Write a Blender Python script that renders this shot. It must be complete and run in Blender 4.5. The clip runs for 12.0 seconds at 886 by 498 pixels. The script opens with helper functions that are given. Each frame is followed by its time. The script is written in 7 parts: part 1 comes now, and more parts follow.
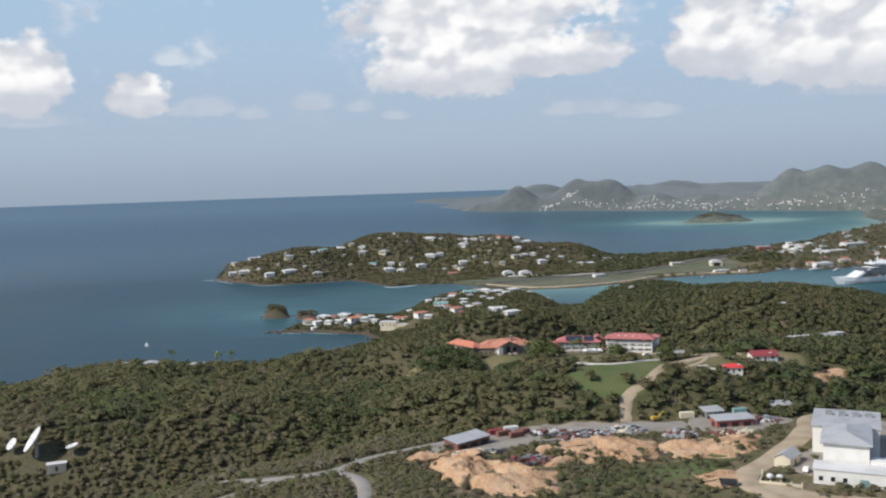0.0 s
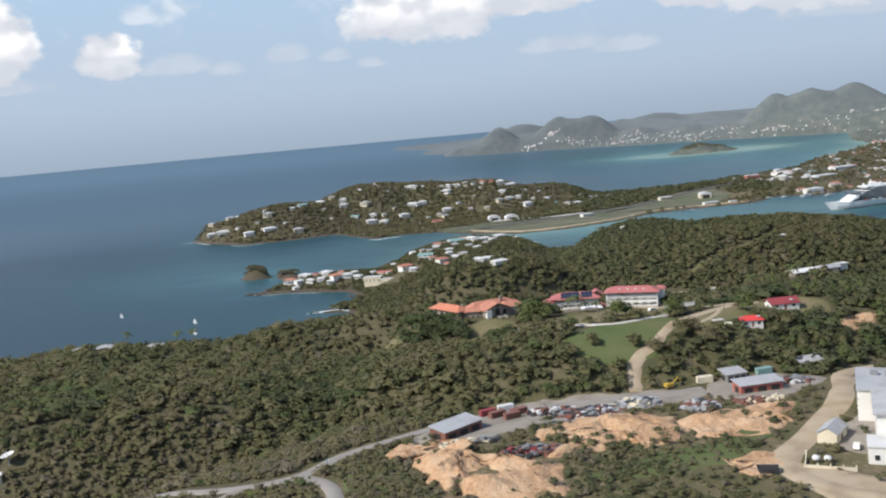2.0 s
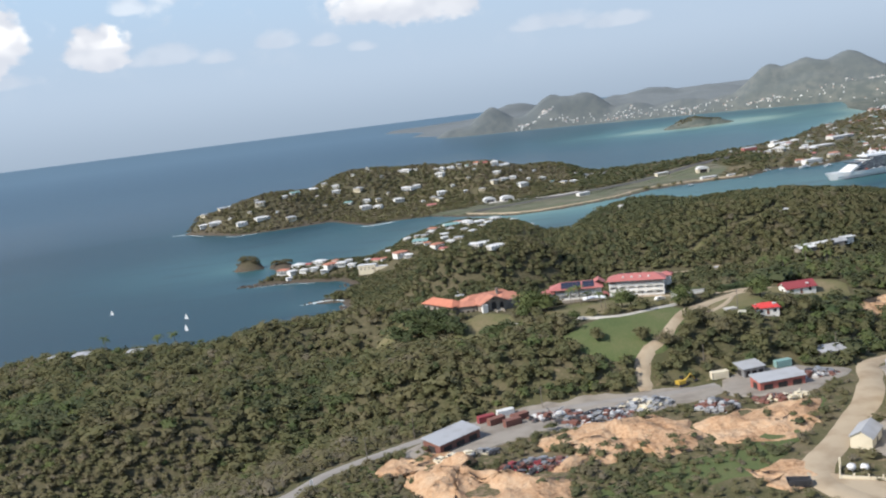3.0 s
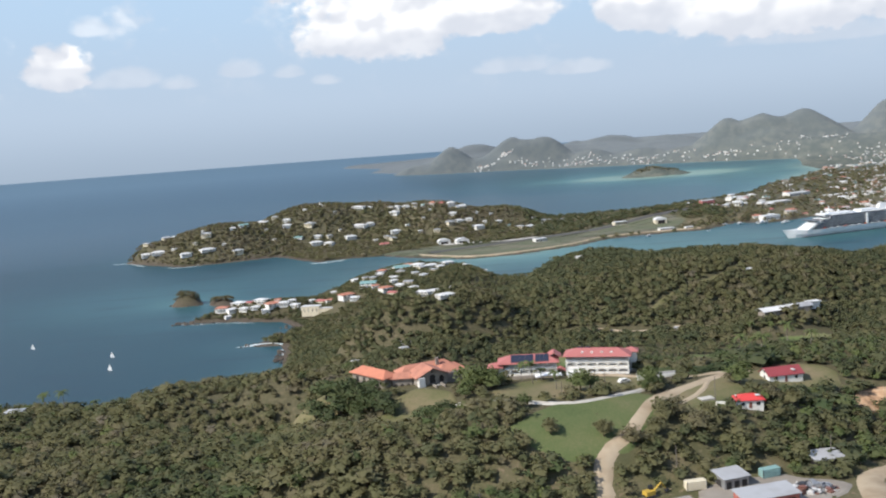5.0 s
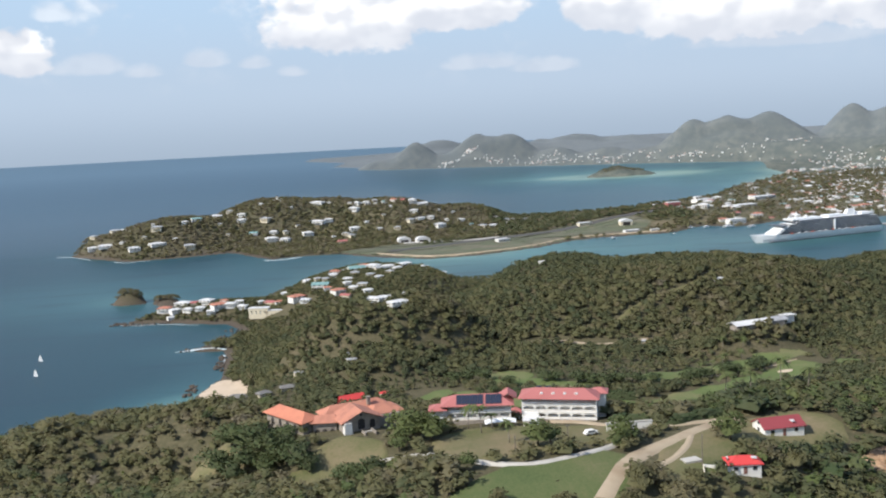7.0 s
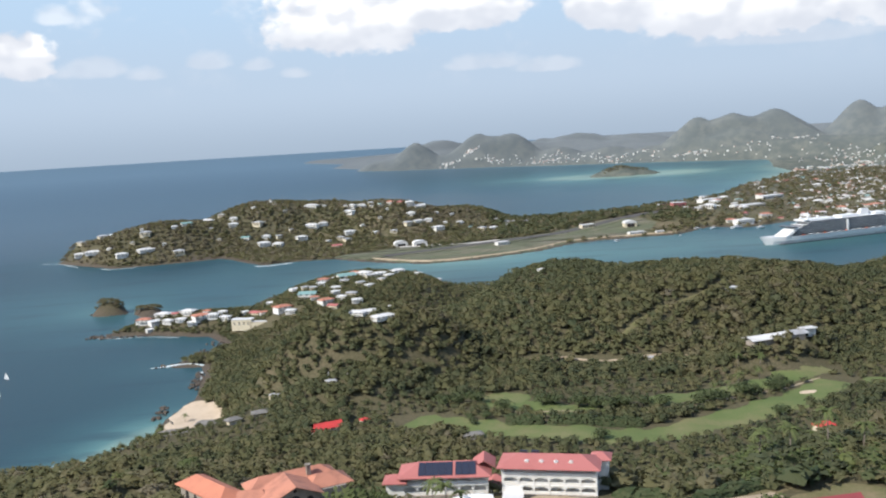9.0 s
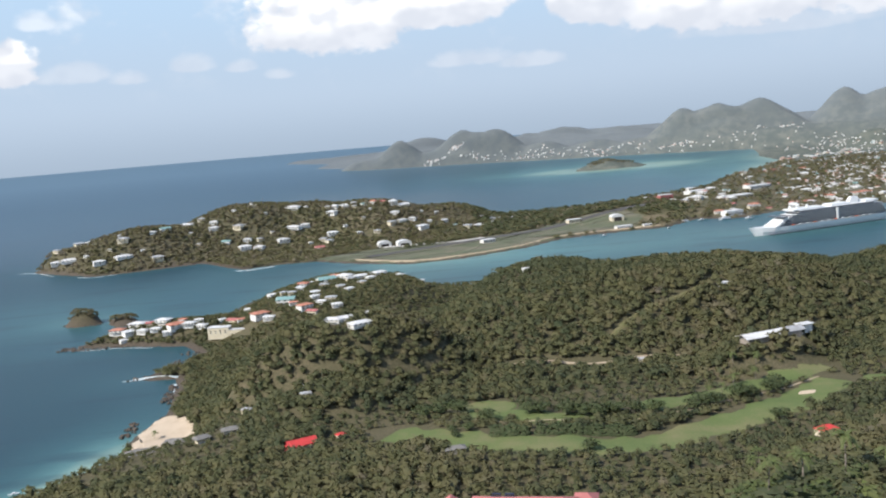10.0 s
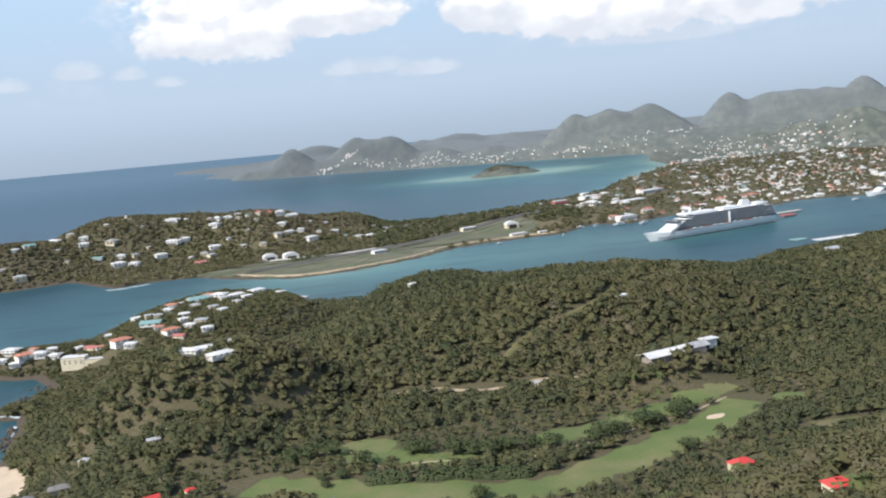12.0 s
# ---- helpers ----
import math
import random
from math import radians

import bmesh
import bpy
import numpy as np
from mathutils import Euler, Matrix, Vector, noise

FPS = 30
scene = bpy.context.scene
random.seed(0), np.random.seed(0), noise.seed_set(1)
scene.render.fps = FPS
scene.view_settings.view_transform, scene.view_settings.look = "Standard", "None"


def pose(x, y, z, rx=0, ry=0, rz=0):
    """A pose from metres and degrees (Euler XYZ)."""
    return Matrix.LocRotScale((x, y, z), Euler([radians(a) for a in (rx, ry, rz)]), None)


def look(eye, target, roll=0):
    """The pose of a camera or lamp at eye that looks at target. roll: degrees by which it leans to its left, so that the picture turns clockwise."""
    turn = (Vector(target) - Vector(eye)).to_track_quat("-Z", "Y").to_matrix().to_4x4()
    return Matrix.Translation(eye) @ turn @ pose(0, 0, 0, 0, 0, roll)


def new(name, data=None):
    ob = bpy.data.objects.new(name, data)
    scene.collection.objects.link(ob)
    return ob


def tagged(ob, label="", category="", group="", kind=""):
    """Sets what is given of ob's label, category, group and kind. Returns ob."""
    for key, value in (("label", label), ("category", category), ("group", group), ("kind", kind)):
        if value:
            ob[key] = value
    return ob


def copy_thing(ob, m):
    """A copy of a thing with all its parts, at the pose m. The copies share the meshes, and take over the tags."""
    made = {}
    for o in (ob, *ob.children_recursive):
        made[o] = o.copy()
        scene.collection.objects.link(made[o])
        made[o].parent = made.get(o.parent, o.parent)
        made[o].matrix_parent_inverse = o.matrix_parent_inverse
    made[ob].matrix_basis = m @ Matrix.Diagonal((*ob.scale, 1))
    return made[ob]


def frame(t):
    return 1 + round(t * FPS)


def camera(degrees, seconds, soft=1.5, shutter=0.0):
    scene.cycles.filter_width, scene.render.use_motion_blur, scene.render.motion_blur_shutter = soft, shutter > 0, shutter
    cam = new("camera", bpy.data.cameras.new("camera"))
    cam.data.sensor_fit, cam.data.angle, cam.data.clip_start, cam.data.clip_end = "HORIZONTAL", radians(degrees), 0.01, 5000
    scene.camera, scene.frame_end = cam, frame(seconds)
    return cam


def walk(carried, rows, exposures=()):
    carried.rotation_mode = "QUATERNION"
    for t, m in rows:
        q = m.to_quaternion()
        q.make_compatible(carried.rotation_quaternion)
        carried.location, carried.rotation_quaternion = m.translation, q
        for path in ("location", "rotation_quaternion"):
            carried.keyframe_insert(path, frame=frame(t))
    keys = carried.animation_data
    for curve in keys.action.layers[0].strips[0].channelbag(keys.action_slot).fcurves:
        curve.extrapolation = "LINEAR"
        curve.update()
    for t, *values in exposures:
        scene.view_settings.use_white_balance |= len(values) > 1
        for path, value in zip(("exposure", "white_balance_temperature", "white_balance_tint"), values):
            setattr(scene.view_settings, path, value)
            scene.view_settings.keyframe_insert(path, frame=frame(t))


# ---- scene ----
# camera and its flight
PATH = [
    (0, (0.01, -0.00, 218.67), (0.93, 997.45, 147.39), -1.92),
    (0.5, (0.94, 13.27, 218.55), (4.39, 1010.17, 139.96), -2.39),
    (1, (2.05, 26.57, 218.51), (7.50, 1022.36, 127.02), -3.07),
    (1.5, (3.34, 39.93, 218.54), (12.28, 1033.87, 109.04), -4.09),
    (2, (4.83, 53.34, 218.63), (17.36, 1044.55, 86.95), -5.22),
    (2.5, (6.52, 66.83, 218.76), (17.79, 1055.59, 69.68), -6.51),
    (3, (8.42, 80.42, 218.92), (21.84, 1068.77, 67.27), -7.10),
    (5, (18.35, 136.01, 219.58), (84.61, 1127.08, 103.87), -4.23),
    (5.5, (21.47, 150.29, 219.69), (102.69, 1140.32, 104.62), -3.52),
    (6, (24.86, 164.76, 219.74), (116.50, 1153.72, 103.36), -3.11),
    (6.5, (28.53, 179.42, 219.74), (128.34, 1167.29, 100.74), -3.05),
    (7, (32.50, 194.31, 219.65), (137.31, 1181.13, 96.34), -2.97),
    (9, (51.53, 256.29, 218.27), (152.21, 1243.62, 95.60), -3.40),
    (9.5, (57.12, 272.47, 217.59), (159.83, 1259.53, 94.39), -4.05),
    (10, (63.07, 288.96, 216.76), (175.89, 1274.50, 90.28), -4.76),
    (10.5, (69.39, 305.78, 215.76), (199.99, 1290.41, 99.87), -4.95),
    (11, (76.08, 322.92, 214.58), (221.56, 1306.96, 112.04), -4.91),
    (11.5, (83.16, 340.42, 213.20), (236.69, 1319.63, 80.62), -5.56),
    (12, (90.63, 358.29, 211.60), (312.74, 1324.96, 84.24), -5.19),
]
cam = camera(52.21, 12.0, soft=2.15)
walk(cam, [(t, look(eye, target, roll)) for t, eye, target, roll in PATH],
     exposures=[(0.0, 0.15), (2.5, 0.40), (3.2, 0.46), (6.0, 0.47), (12.0, 0.55)])
# ---- end of camera ----
# world, sun and exposure
SUN_AZ, SUN_EL = radians(248), radians(42)   # compass bearing (y is north) and height of the afternoon sun


def nodes_of(idblock):
    idblock.use_nodes = True
    tree = idblock.node_tree
    tree.nodes.clear()
    return tree


class Graph:
    """Short-hand for building node trees."""

    def __init__(self, tree):
        self.tree = tree

    def node(self, kind, **props):
        n = self.tree.nodes.new(kind)
        for key, value in props.items():
            setattr(n, key, value)
        return n

    def put(self, socket, value):
        if isinstance(value, bpy.types.NodeSocket):
            self.tree.links.new(value, socket)
        elif value is not None:
            socket.default_value = value

    def math(self, op, a, b=None, c=None, clamp=False):
        n = self.node("ShaderNodeMath", operation=op, use_clamp=clamp)
        for s, v in zip(n.inputs, (a, b, c)):
            self.put(s, v)
        return n.outputs[0]

    def mix(self, fac, a, b, blend="MIX"):
        n = self.node("ShaderNodeMix", data_type="RGBA", blend_type=blend)
        self.put(n.inputs[0], fac)
        self.put(n.inputs[6], a if isinstance(a, bpy.types.NodeSocket) else (*a, 1))
        self.put(n.inputs[7], b if isinstance(b, bpy.types.NodeSocket) else (*b, 1))
        return n.outputs[2]

    def noise(self, vector, scale, detail=4, rough=0.55, kind="FBM"):
        n = self.node("ShaderNodeTexNoise")
        self.put(n.inputs["Vector"], vector)
        n.inputs["Scale"].default_value, n.inputs["Detail"].default_value = scale, detail
        n.inputs["Roughness"].default_value = rough
        return n.outputs["Fac"]

    def ramp(self, fac, stops):
        n = self.node("ShaderNodeValToRGB")
        self.put(n.inputs[0], fac)
        while len(n.color_ramp.elements) < len(stops):
            n.color_ramp.elements.new(0.5)
        for el, (pos, col) in zip(n.color_ramp.elements, stops):
            el.position = pos
            el.color = (*col, 1) if isinstance(col, tuple) else (col, col, col, 1)
        return n.outputs[0]

    def smooth(self, value, lo, hi):
        n = self.node("ShaderNodeMapRange", interpolation_type="SMOOTHSTEP")
        self.put(n.inputs[0], value)
        n.inputs[1].default_value, n.inputs[2].default_value = lo, hi
        return n.outputs[0]


def build_sky():
    world = bpy.data.worlds.new("sky")
    scene.world = world
    g = Graph(nodes_of(world))
    sky = g.node("ShaderNodeTexSky", sky_type="NISHITA", sun_disc=False, sun_elevation=SUN_EL,
                 sun_rotation=SUN_AZ, altitude=200, air_density=1.0, dust_density=0.7, ozone_density=3.0)
    way = g.node("ShaderNodeTexCoord").outputs["Generated"]
    sep = g.node("ShaderNodeSeparateXYZ")
    g.put(sep.inputs[0], way)
    x, y, z = sep.outputs
    az = g.math("MULTIPLY", g.math("ARCTAN2", x, y), 57.2958)
    el = g.math("MULTIPLY", g.math("ARCSINE", z), 57.2958)
    flat = g.node("ShaderNodeCombineXYZ")
    g.put(flat.inputs[0], az), g.put(flat.inputs[1], g.math("MULTIPLY", el, 1.35))
    place = flat.outputs[0]
    big = g.noise(place, 0.30, 4, 0.45)
    fine = g.noise(place, 1.3, 3, 0.45)
    puff = g.math("ADD", g.math("MULTIPLY", g.math("SUBTRACT", big, 0.5), 2.4), g.math("MULTIPLY", g.math("SUBTRACT", fine, 0.5), 0.9))
    sunward = g.node("ShaderNodeVectorMath", operation="ADD")
    g.put(sunward.inputs[0], place)
    sunward.inputs[1].default_value = (-0.7, 0.9, 0.0)
    thinner = g.math("SUBTRACT", g.noise(place, 0.42, 2, 0.45), g.noise(sunward.outputs[0], 0.42, 2, 0.45))

    def heap(clouds, drop=0.0):
        """The nearest of some heaps of cloud: bearing, height of the flat base, half width, height; or the same a little lower down."""
        best = None
        for a, base, half, tall in clouds:
            dx = g.math("DIVIDE", g.math("SUBTRACT", az, a), half)
            up = g.math("SUBTRACT", el, base + drop)
            dy = g.math("DIVIDE", g.math("MAXIMUM", up, g.math("MULTIPLY", up, -2.6)), tall)
            m = g.math("SUBTRACT", 1.0, g.math("ADD", g.math("MULTIPLY", dx, dx), g.math("MULTIPLY", dy, dy)))
            best = m if best is None else g.math("MAXIMUM", best, m)
        return best

    tall_clouds = [(0.8, 7.2, 5.2, 5.5), (7.6, 7.4, 4.4, 3.0), (2.0, 10.5, 9.0, 5.0), (17.8, 7.4, 4.2, 4.5), (24.5, 6.6, 6.5, 5.5),
                  (33.0, 6.2, 6.0, 4.0), (-24.6, 6.0, 3.2, 4.0), (-18.0, 5.4, 2.2, 2.2)]
    heaps = heap(tall_clouds)
    belly = g.smooth(g.math("SUBTRACT", heaps, heap(tall_clouds, 1.1)), -0.05, 0.75)
    body = g.math("ADD", heaps, g.math("MULTIPLY", puff, 0.9))
    solid = g.smooth(body, 0.0, 0.42)
    wisps = heap([(-16.2, 7.9, 1.4, 1.0), (-11.6, 4.6, 1.5, 0.8), (-7.6, 5.2, 1.7, 1.0), (-5.0, 4.9, 1.3, 0.7), (-2.6, 4.3, 1.2, 0.6), (9.2, 4.3, 3.0, 0.9),
                  (13.0, 3.9, 2.6, 0.8), (27.0, 4.6, 7.0, 1.2), (-25.0, 4.4, 4.0, 1.2), (-14.5, 4.9, 3.0, 1.1)])
    thin = g.math("MULTIPLY", g.smooth(g.math("ADD", wisps, g.math("MULTIPLY", puff, 0.8)), 0.0, 0.9), 0.45)
    high = g.math("MULTIPLY", g.smooth(g.math("ADD", big, g.math("MULTIPLY", fine, 0.3)), 0.66, 0.95), g.math("MULTIPLY", g.smooth(el, 1.5, 12.0), 0.75))
    cover = g.math("MAXIMUM", g.math("MAXIMUM", solid, thin), high)
    lit = g.math("ADD", g.math("MULTIPLY", g.smooth(thinner, -0.16, 0.14), 0.75), g.math("MULTIPLY", g.smooth(body, 0.1, 1.0), 0.25))
    under = g.smooth(g.noise(place, 0.3, 3, 0.5), 0.4, 0.7)
    white = g.mix(lit, (3.9, 4.1, 4.55), (6.9, 6.85, 6.8))
    white = g.mix(g.math("MULTIPLY", under, 0.25), white, (3.9, 4.15, 4.6))
    white = g.mix(g.math("MULTIPLY", belly, 0.75), white, (3.75, 4.0, 4.5))
    # the air is paler and greyer low over the horizon
    low = g.mix(g.smooth(el, -1.3, 3.5), (2.10, 2.60, 3.25), (2.75, 3.36, 4.15))
    low = g.mix(g.smooth(el, 2.0, 11.0), low, (2.70, 3.70, 4.85))
    pale = g.mix(g.smooth(el, 9.0, 30.0), low, sky.outputs[0])
    seen = g.mix(cover, pale, white)
    back = g.node("ShaderNodeBackground")
    g.put(back.inputs[0], seen)
    back.inputs[1].default_value = 0.135
    g.tree.links.new(back.outputs[0], g.node("ShaderNodeOutputWorld").inputs[0])


build_sky()
sun_data = bpy.data.lights.new("sun", "SUN")
sun_data.energy, sun_data.angle, sun_data.color = 3.8, radians(0.53), (1.0, 0.95, 0.87)
sun = new("sun", sun_data)
sun_dir = Vector((math.sin(SUN_AZ) * math.cos(SUN_EL), math.cos(SUN_AZ) * math.cos(SUN_EL), math.sin(SUN_EL)))
sun.matrix_world = look(sun_dir * 900, (0, 0, 0))


# materials
def material(name, rough=0.8, metal=0.0, build=None, bump=None, spec=0.5):
    m = bpy.data.materials.new(name)
    g = Graph(nodes_of(m))
    b = g.node("ShaderNodeBsdfPrincipled")
    b.inputs["Roughness"].default_value, b.inputs["Metallic"].default_value = rough, metal
    b.inputs["Specular IOR Level"].default_value = spec
    g.tree.links.new(b.outputs[0], g.node("ShaderNodeOutputMaterial").inputs[0])
    where = g.node("ShaderNodeTexCoord").outputs["Object"]
    g.where, g.bsdf = where, b
    g.put(b.inputs["Base Color"], build(g, where))
    if bump:
        scale, strength, dist = bump
        n = g.node("ShaderNodeBump")
        n.inputs["Strength"].default_value, n.inputs["Distance"].default_value = strength, dist
        g.put(n.inputs["Height"], g.noise(where, scale, 5))
        g.put(b.inputs["Normal"], n.outputs[0])
    return m


def stained(colour, dirt, scale=0.6, amount=0.5, fine=6.0):
    """A plain coat with stains at two scales."""
    def build(g, where):
        worn = g.math("MULTIPLY", g.smooth(g.noise(where, scale, 5), 0.4, 0.75), amount)
        grain = g.noise(where, fine, 3)
        base = g.mix(g.math("MULTIPLY", grain, 0.25), colour, tuple(c * 0.72 for c in colour))
        odd = g.node("ShaderNodeObjectInfo").outputs["Random"]
        base = g.mix(g.math("MULTIPLY", odd, 0.2), base, tuple(c * 0.8 for c in colour))
        return g.mix(worn, base, dirt)
    return build


def foliage(tones):
    """Leaf colours picked tree by tree with the mesh's own tint, and leaf by leaf by island."""
    def build(g, where):
        tint = g.node("ShaderNodeAttribute", attribute_name="tint").outputs["Fac"]
        leaf = g.node("ShaderNodeNewGeometry").outputs["Random Per Island"]
        step = 1.0 / (len(tones) - 1)
        whole = g.ramp(tint, [(i * step, t) for i, t in enumerate(tones)])
        bright = g.mix(0.5, whole, (0.225, 0.205, 0.115))
        return g.mix(g.math("MULTIPLY", leaf, 0.6), whole, bright)
    return build


def leaves(name, tones):
    """Leaves: matt, with some of the light coming through."""
    m = material(name, 0.75, build=foliage(tones), spec=0.15)
    tree = m.node_tree
    b = next(n for n in tree.nodes if n.type == "BSDF_PRINCIPLED")
    out = next(n for n in tree.nodes if n.type == "OUTPUT_MATERIAL")
    thin, both = tree.nodes.new("ShaderNodeBsdfTranslucent"), tree.nodes.new("ShaderNodeMixShader")
    tree.links.new(b.inputs["Base Color"].links[0].from_socket, thin.inputs[0])
    both.inputs[0].default_value = 0.3
    tree.links.new(b.outputs[0], both.inputs[1]), tree.links.new(thin.outputs[0], both.inputs[2])
    tree.links.new(both.outputs[0], out.inputs[0])
    return m


DRY = [(0.074, 0.092, 0.047), (0.106, 0.116, 0.055), (0.138, 0.138, 0.064), (0.164, 0.151, 0.076), (0.182, 0.158, 0.098), (0.206, 0.178, 0.130)]
LUSH = [(0.056, 0.082, 0.038), (0.082, 0.114, 0.048), (0.105, 0.140, 0.050), (0.155, 0.185, 0.062)]
M_SCRUB = leaves("scrub_leaves", DRY)
M_LUSH = leaves("green_leaves", LUSH)
M_BARK = material("bark", 0.9, build=stained((0.13, 0.10, 0.075), (0.06, 0.05, 0.04), 1.5))


def ground_colour(g, where):
    broad, mid, fine = g.noise(where, 0.012, 5), g.noise(where, 0.07, 5), g.noise(where, 0.6, 4)
    tuft = g.noise(where, 2.2, 4, 0.7)
    grass = g.ramp(g.math("ADD", g.math("MULTIPLY", mid, 0.55), g.math("MULTIPLY", tuft, 0.45)), [(0.34, (0.062, 0.066, 0.030)), (0.48, (0.100, 0.094, 0.046)), (0.56, (0.132, 0.112, 0.064)), (0.66, (0.180, 0.145, 0.092))])
    soil = g.ramp(fine, [(0.3, (0.14, 0.105, 0.068)), (0.7, (0.24, 0.18, 0.12))])
    near = g.mix(g.smooth(g.math("ADD", g.math("MULTIPLY", broad, 0.5), g.math("MULTIPLY", fine, 0.5)), 0.52, 0.62), grass, soil)
    litter = g.ramp(fine, [(0.3, (0.066, 0.062, 0.035)), (0.7, (0.116, 0.100, 0.060))])
    near = g.mix(g.math("MULTIPLY", g.node("ShaderNodeAttribute", attribute_name="wooded").outputs["Fac"], 0.8), near, litter)
    # distance haze is painted in: far land greyer, the farthest blue-grey
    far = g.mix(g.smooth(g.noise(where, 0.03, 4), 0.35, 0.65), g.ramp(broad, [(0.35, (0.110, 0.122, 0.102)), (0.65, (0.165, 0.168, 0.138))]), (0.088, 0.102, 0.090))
    rock = g.ramp(fine, [(0.3, (0.055, 0.047, 0.038)), (0.7, (0.130, 0.102, 0.076))])
    near = g.mix(g.node("ShaderNodeAttribute", attribute_name="shore").outputs["Fac"], near, rock)
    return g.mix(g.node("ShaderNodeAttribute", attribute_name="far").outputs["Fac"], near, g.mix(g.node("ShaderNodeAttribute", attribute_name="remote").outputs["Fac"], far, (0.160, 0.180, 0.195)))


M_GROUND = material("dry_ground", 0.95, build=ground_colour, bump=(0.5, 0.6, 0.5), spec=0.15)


def sea_colour(g, where):
    deep = g.node("ShaderNodeAttribute", attribute_name="shallow").outputs["Fac"]
    drift = g.noise(where, 0.004, 5, 0.6)
    blown = g.node("ShaderNodeMapping")
    blown.inputs["Scale"].default_value = (0.006, 0.028, 0.02)
    blown.inputs["Rotation"].default_value = (0, 0, 0.5)
    g.put(blown.inputs[0], where)
    streaks = g.noise(blown.outputs[0], 1.0, 5, 0.6)
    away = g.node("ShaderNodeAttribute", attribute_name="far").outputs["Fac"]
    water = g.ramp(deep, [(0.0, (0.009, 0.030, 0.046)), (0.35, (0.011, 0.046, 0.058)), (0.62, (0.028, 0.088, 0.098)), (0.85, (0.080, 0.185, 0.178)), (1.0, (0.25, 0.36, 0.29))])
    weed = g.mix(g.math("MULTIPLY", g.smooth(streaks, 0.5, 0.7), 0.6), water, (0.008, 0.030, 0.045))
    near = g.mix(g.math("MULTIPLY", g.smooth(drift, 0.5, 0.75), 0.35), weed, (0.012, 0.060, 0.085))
    # haze and sky glare on far water are painted in as pale blue
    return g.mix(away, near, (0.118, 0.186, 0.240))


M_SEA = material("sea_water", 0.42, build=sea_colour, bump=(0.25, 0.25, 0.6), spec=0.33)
M_FOAM = material("surf_foam", 0.9, build=stained((0.62, 0.66, 0.66), (0.20, 0.30, 0.32), 0.16, 1.0))
M_SAND = material("beach_sand", 0.95, build=stained((0.55, 0.44, 0.32), (0.40, 0.31, 0.22), 0.08, 0.7))
M_ROCK = material("shore_rock", 0.9, build=stained((0.115, 0.088, 0.066), (0.055, 0.047, 0.040), 0.2, 0.8), bump=(0.6, 0.8, 0.6))
M_FAIRWAY = material("mown_fairway", 0.9, build=lambda g, w: g.ramp(g.math("ADD", g.math("MULTIPLY", g.noise(w, 0.03, 4), 0.7), g.math("MULTIPLY", g.noise(w, 0.7, 3), 0.3)), [(0.3, (0.094, 0.130, 0.044)), (0.48, (0.120, 0.152, 0.054)), (0.6, (0.165, 0.166, 0.074)), (0.72, (0.215, 0.180, 0.105))]), spec=0.2)
M_LAWN = material("dry_lawn", 0.95, build=lambda g, w: g.ramp(g.math("ADD", g.math("MULTIPLY", g.noise(w, 0.06, 5), 0.7), g.math("MULTIPLY", g.noise(w, 1.2, 3), 0.3)), [(0.34, (0.090, 0.105, 0.040)), (0.5, (0.150, 0.138, 0.068)), (0.66, (0.215, 0.168, 0.100))]), spec=0.15)
M_FIELD = material("green_field", 0.95, build=lambda g, w: g.ramp(g.math("ADD", g.math("MULTIPLY", g.noise(w, 0.05, 5), 0.6), g.math("MULTIPLY", g.noise(w, 1.5, 3), 0.4)), [(0.32, (0.066, 0.092, 0.036)), (0.47, (0.094, 0.118, 0.046)), (0.60, (0.128, 0.134, 0.060)), (0.75, (0.19, 0.155, 0.095))]), spec=0.15)
M_EARTH = material("bare_orange_earth", 0.97, build=lambda g, w: g.ramp(g.math("ADD", g.math("MULTIPLY", g.noise(w, 0.09, 6, 0.65), 0.6), g.math("MULTIPLY", g.noise(w, 0.9, 4), 0.4)), [(0.30, (0.13, 0.10, 0.06)), (0.38, (0.33, 0.19, 0.105)), (0.5, (0.48, 0.305, 0.180)), (0.62, (0.53, 0.375, 0.245)), (0.72, (0.31, 0.20, 0.125)), (0.8, (0.13, 0.10, 0.055))]), bump=(0.4, 1.0, 1.2), spec=0.1)
M_DIRT = material("pale_dirt_track", 0.97, build=stained((0.42, 0.34, 0.24), (0.27, 0.20, 0.13), 0.12, 0.8, 1.2), spec=0.1)
M_ASPHALT = material("worn_asphalt", 0.92, build=stained((0.29, 0.265, 0.235), (0.20, 0.175, 0.145), 0.15, 0.7, 1.0))
M_YARD = material("yard_gravel", 0.95, build=stained((0.30, 0.265, 0.22), (0.17, 0.14, 0.11), 0.12, 0.8, 0.9))
M_RUNWAY = material("runway_asphalt", 0.92, build=stained((0.085, 0.078, 0.072), (0.055, 0.05, 0.047), 0.02, 0.7, 0.3))
M_DRYGRASS = material("airfield_grass", 0.95, build=stained((0.105, 0.115, 0.062), (0.175, 0.150, 0.105), 0.02, 0.9, 0.2))
M_CONCRETE = material("pale_concrete", 0.9, build=stained((0.50, 0.47, 0.42), (0.33, 0.30, 0.26), 0.2, 0.7))
M_WHITE = material("white_render", 0.8, build=stained((0.78, 0.76, 0.71), (0.55, 0.50, 0.43), 0.25, 0.45))
M_CREAM = material("cream_render", 0.82, build=stained((0.70, 0.62, 0.46), (0.48, 0.41, 0.29), 0.2, 0.5))
M_STONE = material("grey_stone_wall", 0.9, build=stained((0.31, 0.27, 0.225), (0.17, 0.145, 0.12), 0.5, 0.8, 2.0), bump=(1.5, 0.6, 0.15))
